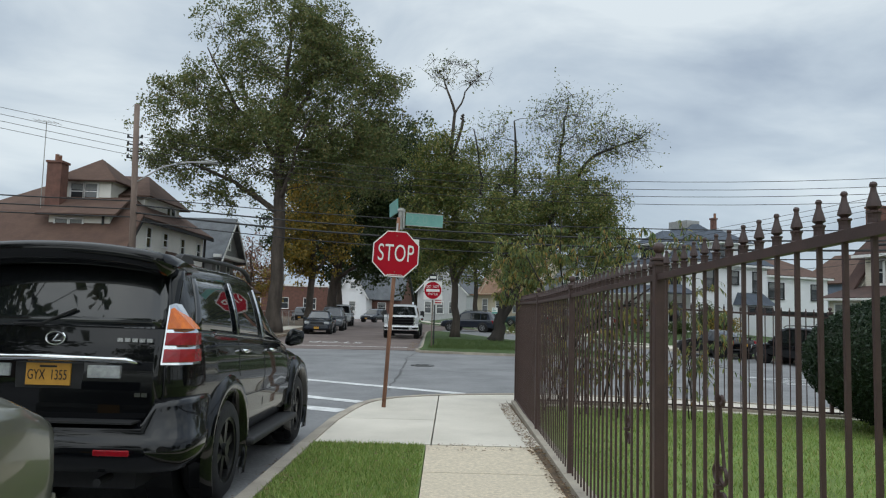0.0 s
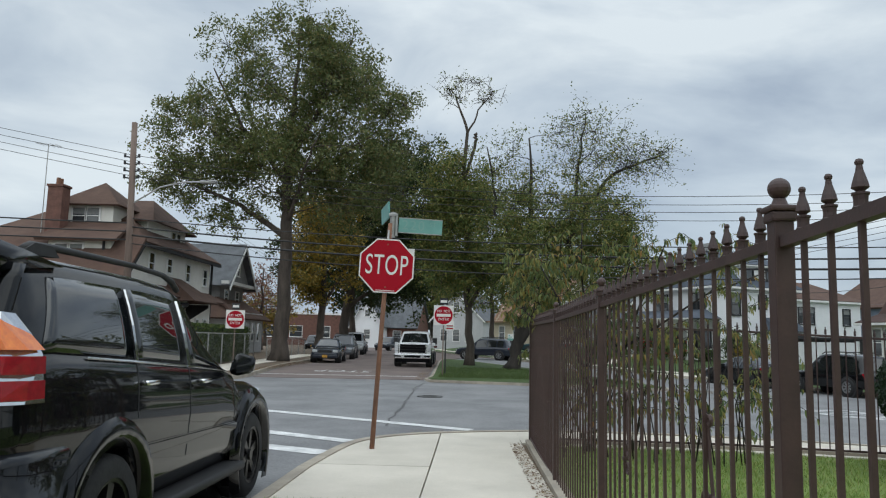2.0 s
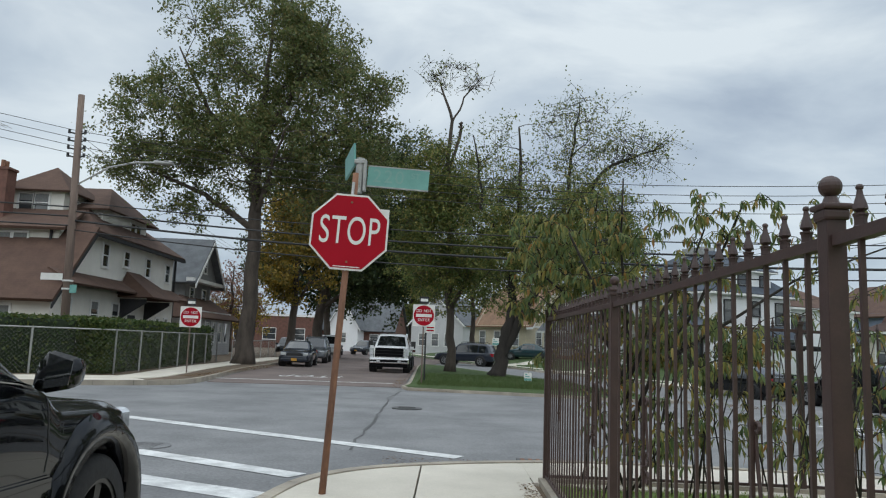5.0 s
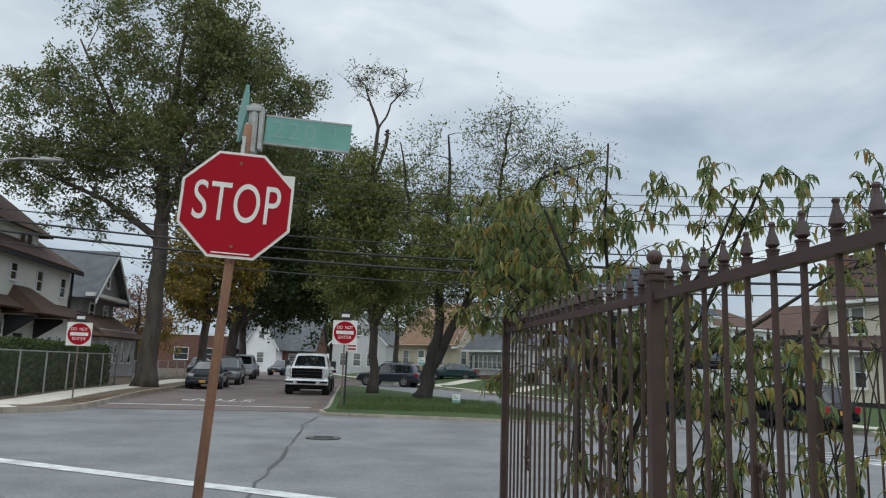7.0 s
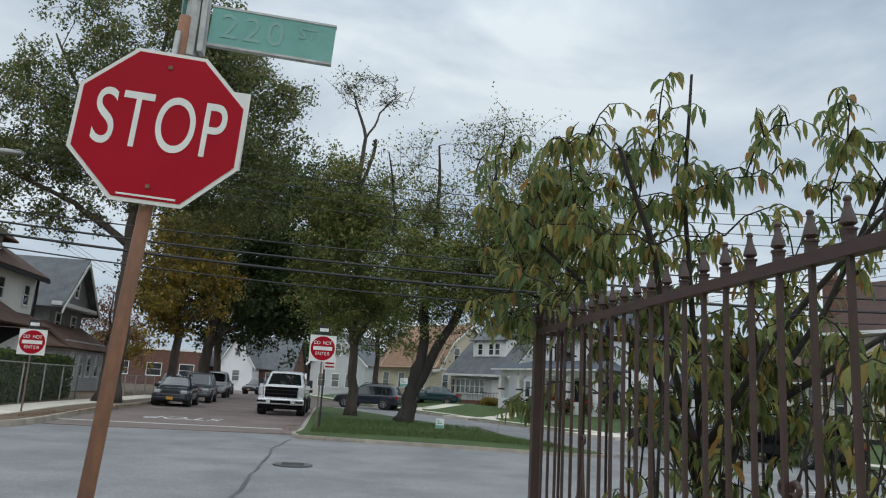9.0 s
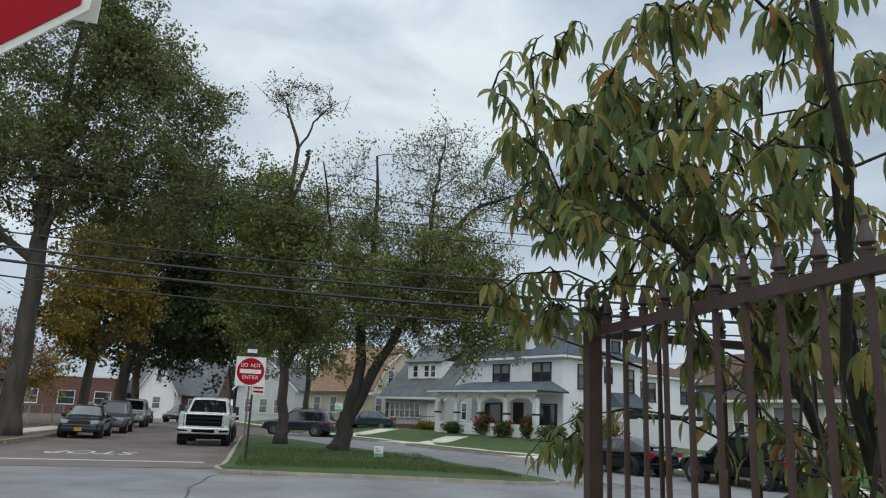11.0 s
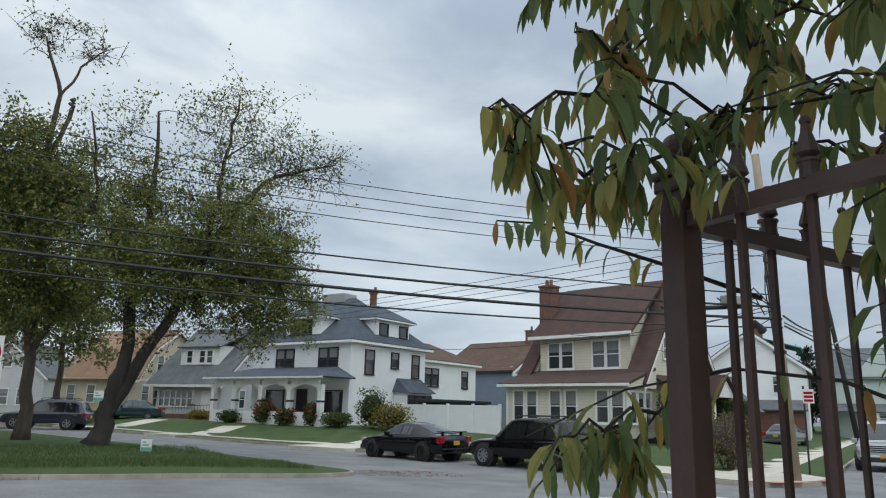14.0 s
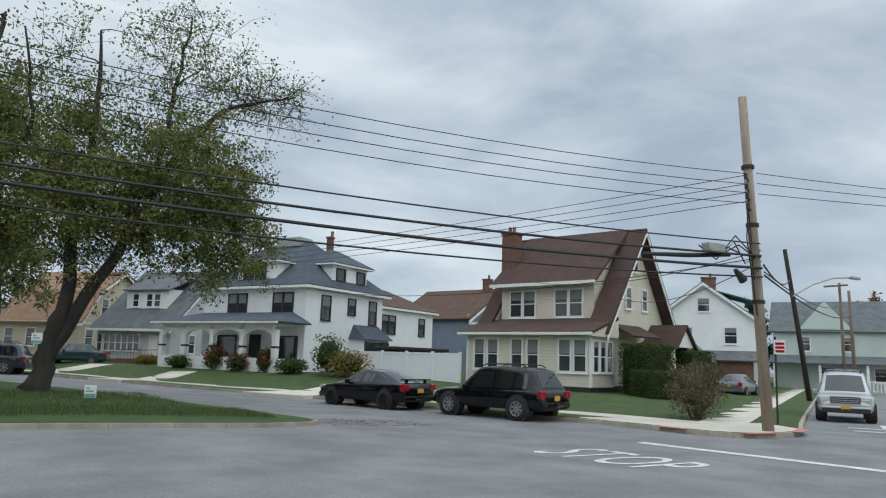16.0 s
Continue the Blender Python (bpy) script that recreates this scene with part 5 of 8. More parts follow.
# main roof: a long front slope, then hipped to a ridge
RZ = 9.5
roof_part(H, [((-9.4, -5.3, 2.5), (0.45, -5.3, 2.5), (0.45, -1.6, 6.2), (-9.4, -1.6, 6.2)),
              ((-9.4, -1.75, 6.02), (0.45, -1.75, 6.02), (-4.0, 4.6, RZ), (-5.4, 4.6, RZ)),
              ((0.45, -1.75, 6.02), (0.45, 10.9, 6.02), (-4.0, 4.6, RZ)),
              ((-9.4, -1.75, 6.02), (-9.4, 10.9, 6.02), (-5.4, 4.6, RZ)),
              ((-9.4, 10.9, 6.02), (0.45, 10.9, 6.02), (-4.0, 4.6, RZ), (-5.4, 4.6, RZ))], M_ROOF_BROWN, 0.16, "brown shingle roof")
part("gutter", B(0.38, -1.6, 5.75, 0.52, 10.8, 5.92), M_DARK, H)
part("downpipe", B(-0.1, 10.5, 0, 0.02, 10.62, 5.9), M_DARK, H)
part("rake_board", prism([(-5.3, 2.32), (-1.6, 6.02), (-1.6, 5.75), (-5.3, 2.1)], "x", 0.40, 0.46), M_DARK, H)
roof_part(H, [((-0.2, -4.7, 3.95), (1.0, -4.7, 3.3), (1.0, 10.6, 3.3), (-0.2, 10.6, 3.95))], M_ROOF_BROWN, 0.1, "", "skirt_roof")
po = roof_part(H, [((-0.1, 3.4, 4.5), (1.9, 2.2, 3.1), (1.9, 6.4, 3.1), (-0.1, 5.2, 4.5)), ((-0.1, 3.4, 4.5), (1.9, 2.2, 3.1), (-0.1, 2.2, 3.1)), ((-0.1, 5.2, 4.5), (1.9, 6.4, 3.1), (-0.1, 6.4, 3.1))], M_ROOF_BROWN, 0.1, "", "entrance_roof")
for y in (2.6, 6.0):
    part("bracket", prism([(0, 1.9), (0.05, 1.9), (1.4, 2.8), (1.4, 2.98), (0, 2.98)], "y", y - 0.06, y + 0.06), M_DARK, H)
for y, z, h in ((0.65, 4.5, 1.12), (3.25, 4.75, 0.78), (6.3, 4.45, 1.02), (9.45, 4.4, 1.02)):
    window(H, EA(y, z, -0.15), 0.66, h, M_TRIM, 2, 0.0, 0.08)
for y in (-3.2, -0.4, 2.0, 8.0, 9.4):
    window(H, EA(y, 1.4, 0), 0.75 if y < 7 else 0.5, 1.25 if y < 7 else 0.7, M_TRIM, 2, 0.3)
part("door", B(0, 3.7, 0.1, 0.06, 4.6, 2.15), M_DARK, H)
for x in (-2.4, -5.0, -7.4):
    window(H, SD(x, 0.9, -4.6), 1.3, 1.3, M_TRIM, 2, 0.5, 0.1, 1)
# side dormer
d = part("dormer", prism([(1.3, 5.9), (1.3, 7.6), (7.1, 7.6), (7.1, 5.9)], "x", -4.0, -0.75), M_STUCCO, H)
roof_part(d, [((-0.2, 0.7, 7.5), (-0.2, 7.7, 7.5), (-1.9, 4.6, 9.25)), ((-0.2, 0.7, 7.5), (-4.6, 0.7, 7.5), (-4.6, 4.6, 9.25), (-1.9, 4.6, 9.25)), ((-0.2, 7.7, 7.5), (-4.6, 7.7, 7.5), (-4.6, 4.6, 9.25), (-1.9, 4.6, 9.25))], M_ROOF_BROWN, 0.1)
for y in (5.1, 5.9):
    window(H, EA(y, 6.4, -0.75), 0.6, 0.95, M_TRIM, 2, 0, 0.06)
# front dormer and the white bay below it
d = part("dormer", B(-4.85, -0.3, 6.4, -2.05, 4.0, 8.15), M_STUCCO, H)
roof_part(d, hip(-4.85, -0.3, -2.05, 3.2, 8.1, 9.7, 0.0, 0.45), M_ROOF_BROWN, 0.1)
for x in (-3.95, -3.15):
    window(H, SD(x, 7.05, -0.3), 0.68, 0.9, M_TRIM, 2, 0.4)
d = part("bay", B(-4.4, -2.3, 3.0, -1.1, 2.0, 6.0), M_STUCCO, H)
roof_part(d, [((-4.9, -2.85, 5.95), (-0.6, -2.85, 5.95), (-0.9, -0.25, 7.2), (-4.6, -0.25, 7.2))], M_ROOF_BROWN, 0.14)
for x in (-3.7, -2.9):
    window(H, SD(x, 4.5, -2.3), 0.65, 1.2, M_TRIM, 2, 0.3)
part("downpipe", B(-1.5, -2.4, 3.0, -1.4, -2.3, 5.9), M_DARK, H)
chimney(H, -4.62, -1.3, 5.5, 8.85, 0.8, M_BRICK, 2)
an = part("antenna_mast", tube(bmesh.new(), [(-5.6, -1.0, 6.3), (-5.6, -1.0, 11.3)], 0.025, 6), M_GALV, H)
part("antenna_boom", tube(bmesh.new(), [(-6.3, -1.0, 11.35), (-4.9, -1.0, 11.2)], 0.015, 5), M_GALV, an)
for k in range(5):
    part("antenna_rod", tube(bmesh.new(), [(-6.1 + k * 0.28, -1.5, 11.32 - 0.03 * k), (-6.1 + k * 0.28, -0.5, 11.32 - 0.03 * k)], 0.01, 4), M_GALV, an)

# grey shingled house beyond it
H = thing("house", "grey shingled house with a white-trimmed front gable", "house", pose(-16.9, 57.5, 0.3))
part("wall", B(-11, 0, -0.5, 0, 7.6, 3.0), M_GREYSIDE, H)
part("wall", B(-11, 1.0, 3.0, -1.6, 6.8, 5.4), M_SHINGLEWALL, H)
part("gable", prism([(0.7, 5.3), (7.1, 5.3), (3.9, 8.3)], "x", -2.0, -1.2), M_SHINGLEWALL, H)
roof_part(H, [((-0.6, 0.2, 5.0), (-11.4, 0.2, 5.0), (-11.4, 3.9, 8.6), (-0.6, 3.9, 8.6)), ((-0.6, 7.6, 5.0), (-11.4, 7.6, 5.0), (-11.4, 3.9, 8.6), (-0.6, 3.9, 8.6))], M_ROOF_GREY, 0.16)
bm = bmesh.new()
extrude_poly(bm, [(0.2, 4.85), (3.9, 8.45), (3.9, 8.2), (0.2, 4.6)], "x", -0.62, -0.54)
extrude_poly(bm, [(7.6, 4.85), (3.9, 8.45), (3.9, 8.2), (7.6, 4.6)], "x", -0.62, -0.54)
box(bm, -1.3, 0.2, 5.1, -0.7, 7.6, 5.35)
part("rake_board", bm, M_TRIM, H)
roof_part(H, [((0.6, -0.9, 2.5), (0.6, 8.4, 2.5), (-1.7, 7.4, 4.1), (-1.7, 0.2, 4.1)), ((0.6, -0.9, 2.5), (-11.3, -0.9, 2.5), (-11.3, 1.1, 4.6), (-1.7, 1.1, 4.1))], M_ROOF_BROWN, 0.14, "", "lower_roof")
for y in (2.4, 5.2):
    window(H, EA(y, 3.6, -1.6), 0.8, 1.1, M_TRIM, 2)
window(H, EA(3.9, 6.0, -1.2), 0.6, 0.9, M_TRIM, 2)
for y in (1.5, 3.0, 4.6, 6.2):
    window(H, EA(y, 0.8, 0), 0.7, 1.4, M_TRIM, 2)
for x in (-2.5, -6):
    window(H, SD(x, 0.9), 0.8, 1.3, M_TRIM, 2)

# far houses
def gabled(label, m, w, d, h, ridge, wall, roof, gable="side", win=(), trim=M_TRIM):
    """Plain far house: gable on its -y wall ('side') or on its -x wall ('front')."""
    H = thing("house", label, "house", m)
    part("wall", B(0, 0, -0.8, d, w, h), wall, H)
    if gable == "side":
        part("gable", prism([(0, h), (d, h), (d / 2, ridge)], "y", 0, 0.3), wall, H)
        part("gable", prism([(0, h), (d, h), (d / 2, ridge)], "y", w - 0.3, w), wall, H)
        k = 0.5 * (ridge - h) / (d / 2)
        roof_part(H, [((-0.5, -0.4, h - k + 0.1), (-0.5, w + 0.4, h - k + 0.1), (d / 2, w + 0.4, ridge + 0.15), (d / 2, -0.4, ridge + 0.15)),
                      ((d + 0.5, -0.4, h - k + 0.1), (d + 0.5, w + 0.4, h - k + 0.1), (d / 2, w + 0.4, ridge + 0.15), (d / 2, -0.4, ridge + 0.15))], roof, 0.16)
    else:
        part("gable", prism([(0, h), (w, h), (w / 2, ridge)], "x", 0, 0.3), wall, H)
        part("gable", prism([(0, h), (w, h), (w / 2, ridge)], "x", d - 0.3, d), wall, H)
        k = 0.5 * (ridge - h) / (w / 2)
        roof_part(H, [((-0.4, -0.5, h - k + 0.1), (d + 0.4, -0.5, h - k + 0.1), (d + 0.4, w / 2, ridge + 0.15), (-0.4, w / 2, ridge + 0.15)),
                      ((-0.4, w + 0.5, h - k + 0.1), (d + 0.4, w + 0.5, h - k + 0.1), (d + 0.4, w / 2, ridge + 0.15), (-0.4, w / 2, ridge + 0.15))], roof, 0.16)
        bm = bmesh.new()
        for s in (-0.5, w + 0.5):
            extrude_poly(bm, [(s, h - k), (w / 2, ridge + 0.05), (w / 2, ridge - 0.2), (s, h - k - 0.25)], "x", -0.43, -0.36)
        part("rake_board", bm, trim, H)
    for face, a, z, ww, hh in win:
        window(H, FR(a, z) if face == "f" else SD(a, z), ww, hh, trim, 2, 0.3)
    return H


H = gabled("white and brick house with a gabled front", pose(56.0, 49.8, -0.2, 0, 0, 33), 8.2, 10, 6.0, 9.0, M_WHITE, M_ROOF_GREY, "front",
           [("f", 2.0, 3.9, 0.9, 1.3), ("f", 5.6, 3.7, 1.0, 1.5), ("f", 4.1, 6.6, 0.9, 1.1), ("s", 3, 3.8, 0.8, 1.4), ("s", 6, 3.8, 0.8, 1.4)])
part("porch_wall", B(-1.8, 0.3, -0.8, -0.02, 6.5, 2.4), M_BRICK, H, "red brick porch")
roof_part(H, [((-2.2, 0.0, 2.5), (-2.2, 6.8, 2.5), (0, 6.8, 3.3), (0, 0.0, 3.3))], M_ROOF_GREY, 0.12, "", "porch_roof")
window(H, FR(4.6, 0.6, -1.8), 1.0, 1.4)
part("air_conditioner", B(-0.35, 5.3, 3.75, -0.05, 5.9, 4.15), M_GALV, H)
chimney(H, 4.5, 3.9, 8.5, 9.9, 1.2)
roof_part(H, [((4, 0.2, 7.9), (9, 0.2, 7.9), (9, 3.6, 8.9), (4, 3.6, 8.9))], M_ROOF_GREEN, 0.1, "green patched roof", "roof_patch")
gabled("small brick house with a grey gable roof", pose(44.8, 46.6, -0.2, 0, 0, 33), 5, 6, 2.6, 4.9, M_BRICK, M_ROOF_GREY, "front", [("f", 2.5, 1.0, 0.9, 1.2)])
gabled("pale white gabled house far off", pose(66.0, 57.0, -0.2, 0, 0, 30), 7, 9, 4.2, 6.6, M_MINT, M_ROOF_GREY, "side", [("f", 2, 1.2, 0.9, 1.4), ("f", 5, 1.2, 0.9, 1.4), ("s", 3, 3.0, 0.8, 1.2)])
H = gabled("pale green two-storey house with a long porch", pose(80.0, 48.0, -0.2, 0, 0, 28), 13, 10, 6.2, 9.4, M_MINT, M_ROOF_GREY, "side",
           [("f", 2, 4.0, 1.0, 1.4), ("f", 6, 4.0, 1.0, 1.4), ("f", 10, 4.0, 1.0, 1.4), ("f", 3, 0.9, 1.4, 1.4), ("f", 8, 0.9, 1.4, 1.4)])
d = part("dormer", prism([(5.5, 6.2), (10.5, 6.2), (8.0, 9.2)], "x", -0.3, 4), M_MINT, H)
roof_part(H, [((-2.5, -0.3, 2.7), (-2.5, 13.3, 2.7), (0, 13.3, 3.5), (0, -0.3, 3.5))], M_ROOF_GREY, 0.12, "", "porch_roof")
for y in (0.2, 4.4, 8.6, 12.8):
    part("column", B(-2.3, y - 0.12, 0, -2.05, y + 0.12, 2.6), M_TRIM, H)
th = thing("porch_railing", "white baluster railing along a far porch", "railing", pose(70.5, 43.0, -0.1, 0, 0, 118))
for k in range(30):
    part("baluster", B(k * 0.28, -0.04, 0, k * 0.28 + 0.1, 0.04, 0.9), M_TRIM, th)
part("rail", B(-0.1, -0.07, 0.9, 8.4, 0.07, 1.02), M_TRIM, th)
# end of the one-way street
gabled("pale blue-grey Victorian house with a front gable", pose(3.2, 104.0, 0.3, 0, 0, 62), 8.0, 9, 4.2, 7.8, M_GREYSIDE, M_ROOF_GREY, "front",
       [("f", 2.2, 1.0, 1.0, 1.6), ("f", 4.2, 1.0, 1.0, 1.6), ("f", 6.2, 1.0, 1.0, 1.6), ("f", 4.2, 5.0, 0.9, 1.4)])
gabled("white and brick cottage with a long grey roof", pose(-7.0, 118.0, 0.3, 0, 0, 80), 12, 9, 3.2, 7.6, M_BRICK, M_ROOF_GREY, "side",
       [("f", 3, 1.0, 1.2, 1.3), ("f", 8, 1.0, 1.2, 1.3)])
gabled("white cottage with a steep front gable", pose(-12.0, 114.0, 0.3, 0, 0, 85), 4.5, 7, 3.6, 7.4, M_WHITE, M_ROOF_GREY, "front", [("f", 2.2, 1.0, 0.9, 1.4), ("f", 2.2, 4.4, 0.7, 1.0)])
H = thing("brick_building", "low red brick building far down the street", "building", pose(-40, 112, 0.2, 0, 0, 8))
part("wall", B(0, 0, -0.5, 22, 10, 4.6), M_BRICK, H)
part("parapet", B(-0.1, -0.1, 4.6, 22.1, 10.1, 4.9), M_TRIM, H)
for k in range(5):
    window(H, SD(2.5 + k * 4.2, 1.2), 1.8, 1.6, M_TRIM, 2)
gabled("white gabled house far to the side", pose(-36.5, 47.5, 0.3, 0, 0, 90), 7.5, 10, 6.4, 9.2, M_WHITE, M_ROOF_GREY, "front", [("f", 2.3, 6.6, 0.8, 1.3), ("f", 2.3, 3.6, 0.8, 1.3)])
gabled("plain cream house behind the near lawn", pose(22, -14, 0.1, 0, 0, 90), 12, 9, 6, 9, M_CREAM, M_ROOF_BROWN, "side", [("s", 3, 1, 1, 1.5)])
gabled("plain brick house across the near street", pose(-16, -6, 0.3, 0, 0, 180), 11, 9, 6, 9, M_BRICK, M_ROOF_GREY, "side", [("f", 3, 1, 1, 1.5), ("f", 7, 1, 1, 1.5)])


# ---------------------------------------------------------------- vehicles
# station: place along the length (rear -0.5 .. front 0.5), sill, belt, top (of the height), half width, half width of the top
SUV = ((-0.5, .26, .40, .42, .88, .80), (-0.49, .22, .50, .52, .95, .86), (-0.475, .20, .545, .56, .97, .88), (-0.455, .20, .56, .93, .97, .70), (-0.42, .20, .56, .975, .985, .73),
       (-0.2, .20, .555, 1.0, 1.0, .745), (0.02, .20, .55, .995, 1.0, .745), (0.11, .20, .545, .96, 1.0, .73), (0.245, .20, .54, .565, 1.0, .84), (0.38, .20, .525, .55, .985, .82),
       (0.46, .20, .47, .50, .95, .76), (0.49, .22, .40, .44, .88, .70), (0.5, .26, .36, .38, .80, .62))
CROSS = ((-0.5, .26, .40, .42, .86, .78), (-0.49, .22, .50, .52, .94, .84), (-0.472, .19, .545, .575, .965, .80), (-0.395, .19, .555, .94, .98, .68), (-0.33, .19, .555, .98, .99, .70),
         (-0.15, .19, .55, 1.0, 1.0, .715), (0.0, .19, .54, .995, 1.0, .715), (0.085, .19, .535, .96, 1.0, .70), (0.25, .19, .525, .555, 1.0, .82), (0.38, .19, .51, .54, .98, .80),
         (0.455, .19, .46, .495, .93, .74), (0.488, .21, .39, .43, .85, .66), (0.5, .26, .34, .37, .74, .58))
SEDAN = ((-0.5, .28, .46, .50, .84, .76), (-0.485, .18, .58, .63, .93, .80), (-0.36, .17, .62, .66, .985, .80), (-0.20, .17, .635, .955, 1.0, .64), (-0.03, .17, .63, 1.0, 1.0, .66),
         (0.06, .17, .625, .975, 1.0, .64), (0.23, .17, .60, .65, 1.0, .80), (0.40, .17, .54, .585, .97, .80), (0.475, .19, .46, .50, .90, .72), (0.5, .26, .36, .40, .78, .6))
COUPE = ((-0.5, .30, .50, .56, .84, .76), (-0.48, .20, .62, .68, .94, .80), (-0.40, .17, .64, .70, .985, .78), (-0.17, .17, .64, .955, 1.0, .62), (-0.03, .17, .635, 1.0, 1.0, .64),
         (0.05, .17, .625, .97, 1.0, .62), (0.23, .17, .60, .65, 1.0, .80), (0.40, .17, .53, .57, .97, .80), (0.475, .19, .44, .48, .90, .72), (0.5, .26, .34, .38, .78, .6))
PICKUP = ((-0.5, .32, .58, .60, .96, .90), (-0.1, .30, .60, .62, 1.0, .92), (-0.095, .30, .60, .93, 1.0, .72), (-0.05, .30, .60, .985, 1.0, .74), (0.08, .30, .60, 1.0, 1.0, .74),
          (0.14, .30, .60, .96, 1.0, .72), (0.235, .30, .59, .635, 1.0, .86), (0.40, .30, .60, .645, .99, .88), (0.478, .30, .59, .635, .98, .88), (0.494, .28, .56, .61, .97, .86), (0.5, .30, .40, .44, .95, .84))


def section(st, L, W, H):
    y, z0, zb, zt, w, wr = st
    y, z0, zb, zt, w, wr = y * L, z0 * H, zb * H, zt * H, w * W / 2, wr * W / 2
    k = min(1, max(0.25, (zt - zb) / 0.4))
    return [(w - 0.10, y, z0), (w - 0.02, y, z0 + 0.10), (w, y, z0 + (zb - z0) * 0.55), (w - 0.015, y, zb - 0.05), (w - 0.045, y, zb),
            (wr + 0.02, y, zt - 0.075 * k), (wr - 0.05, y, zt - 0.02 * k), (wr - 0.2, y, zt), (0, y, zt + 0.012)]


def body_mesh(table, L, W, H, material):
    bm = bmesh.new()
    rows = []
    for st in table:
        half = section(st, L, W, H)
        full = [(-x, y, z) for x, y, z in half] + [p for p in reversed(half[:-1])]
        full = [(-x, y, z) for x, y, z in half[:-1]] + [half[-1]] + list(reversed(half[:-1]))
        rows.append([bm.verts.new(p) for p in full])
    for a, b in zip(rows, rows[1:]):
        for i in range(len(a) - 1):
            bm.faces.new((a[i], a[i + 1], b[i + 1], b[i]))
        bm.faces.new((a[-1], a[0], b[0], b[-1]))
    bm.faces.new(rows[0])
    bm.faces.new(rows[-1])
    bmesh.ops.recalc_face_normals(bm, faces=bm.faces[:])
    creases = bm.edges.layers.float.new("crease_edge")
    for e in bm.edges:
        e[creases] = 0.62
    return finish(bm, "body", material, True)


def on_section(table, L, W, H, y, i, f):
    """Point on the flank at length y, between section points i and i+1 (f from 0 to 1), on the right."""
    for a, b in zip(table, table[1:]):
        if a[0] * L <= y <= b[0] * L:
            t = (y - a[0] * L) / ((b[0] - a[0]) * L)
            pa, pb = section(a, L, W, H), section(b, L, W, H)
            p = [Vector(pa[k]).lerp(Vector(pb[k]), t) for k in (i, i + 1)]
            return p[0].lerp(p[1], f)
    return Vector((W / 2, y, H / 2))


def pane_grid(points, out, material, thick=0.012):
    """Panel from a grid of points (rows), pushed out by a little along its normal."""
    bm = bmesh.new()
    rows = [[Vector(p) for p in r] for r in points]
    n = (rows[0][-1] - rows[0][0]).cross(rows[-1][0] - rows[0][0]).normalized()
    if n.dot(Vector(out)) < 0:
        n = -n
    vs = [[bm.verts.new(p + n * thick) for p in r] for r in rows]
    lo = [[bm.verts.new(p - n * 0.01) for p in r] for r in rows]
    for a, b in zip(range(len(vs) - 1), range(1, len(vs))):
        for k in range(len(vs[0]) - 1):
            bm.faces.new((vs[a][k], vs[a][k + 1], vs[b][k + 1], vs[b][k]))
    rim = [(0, k) for k in range(len(vs[0]))] + [(r, len(vs[0]) - 1) for r in range(1, len(vs))] + [(len(vs) - 1, k) for k in range(len(vs[0]) - 2, -1, -1)] + [(r, 0) for r in range(len(vs) - 2, 0, -1)]
    for (a, b), (c, d) in zip(rim, rim[1:] + rim[:1]):
        bm.faces.new((vs[a][b], vs[c][d], lo[c][d], lo[a][b]))
    bmesh.ops.recalc_face_normals(bm, faces=bm.faces[:])
    return finish(bm, "pane", material)


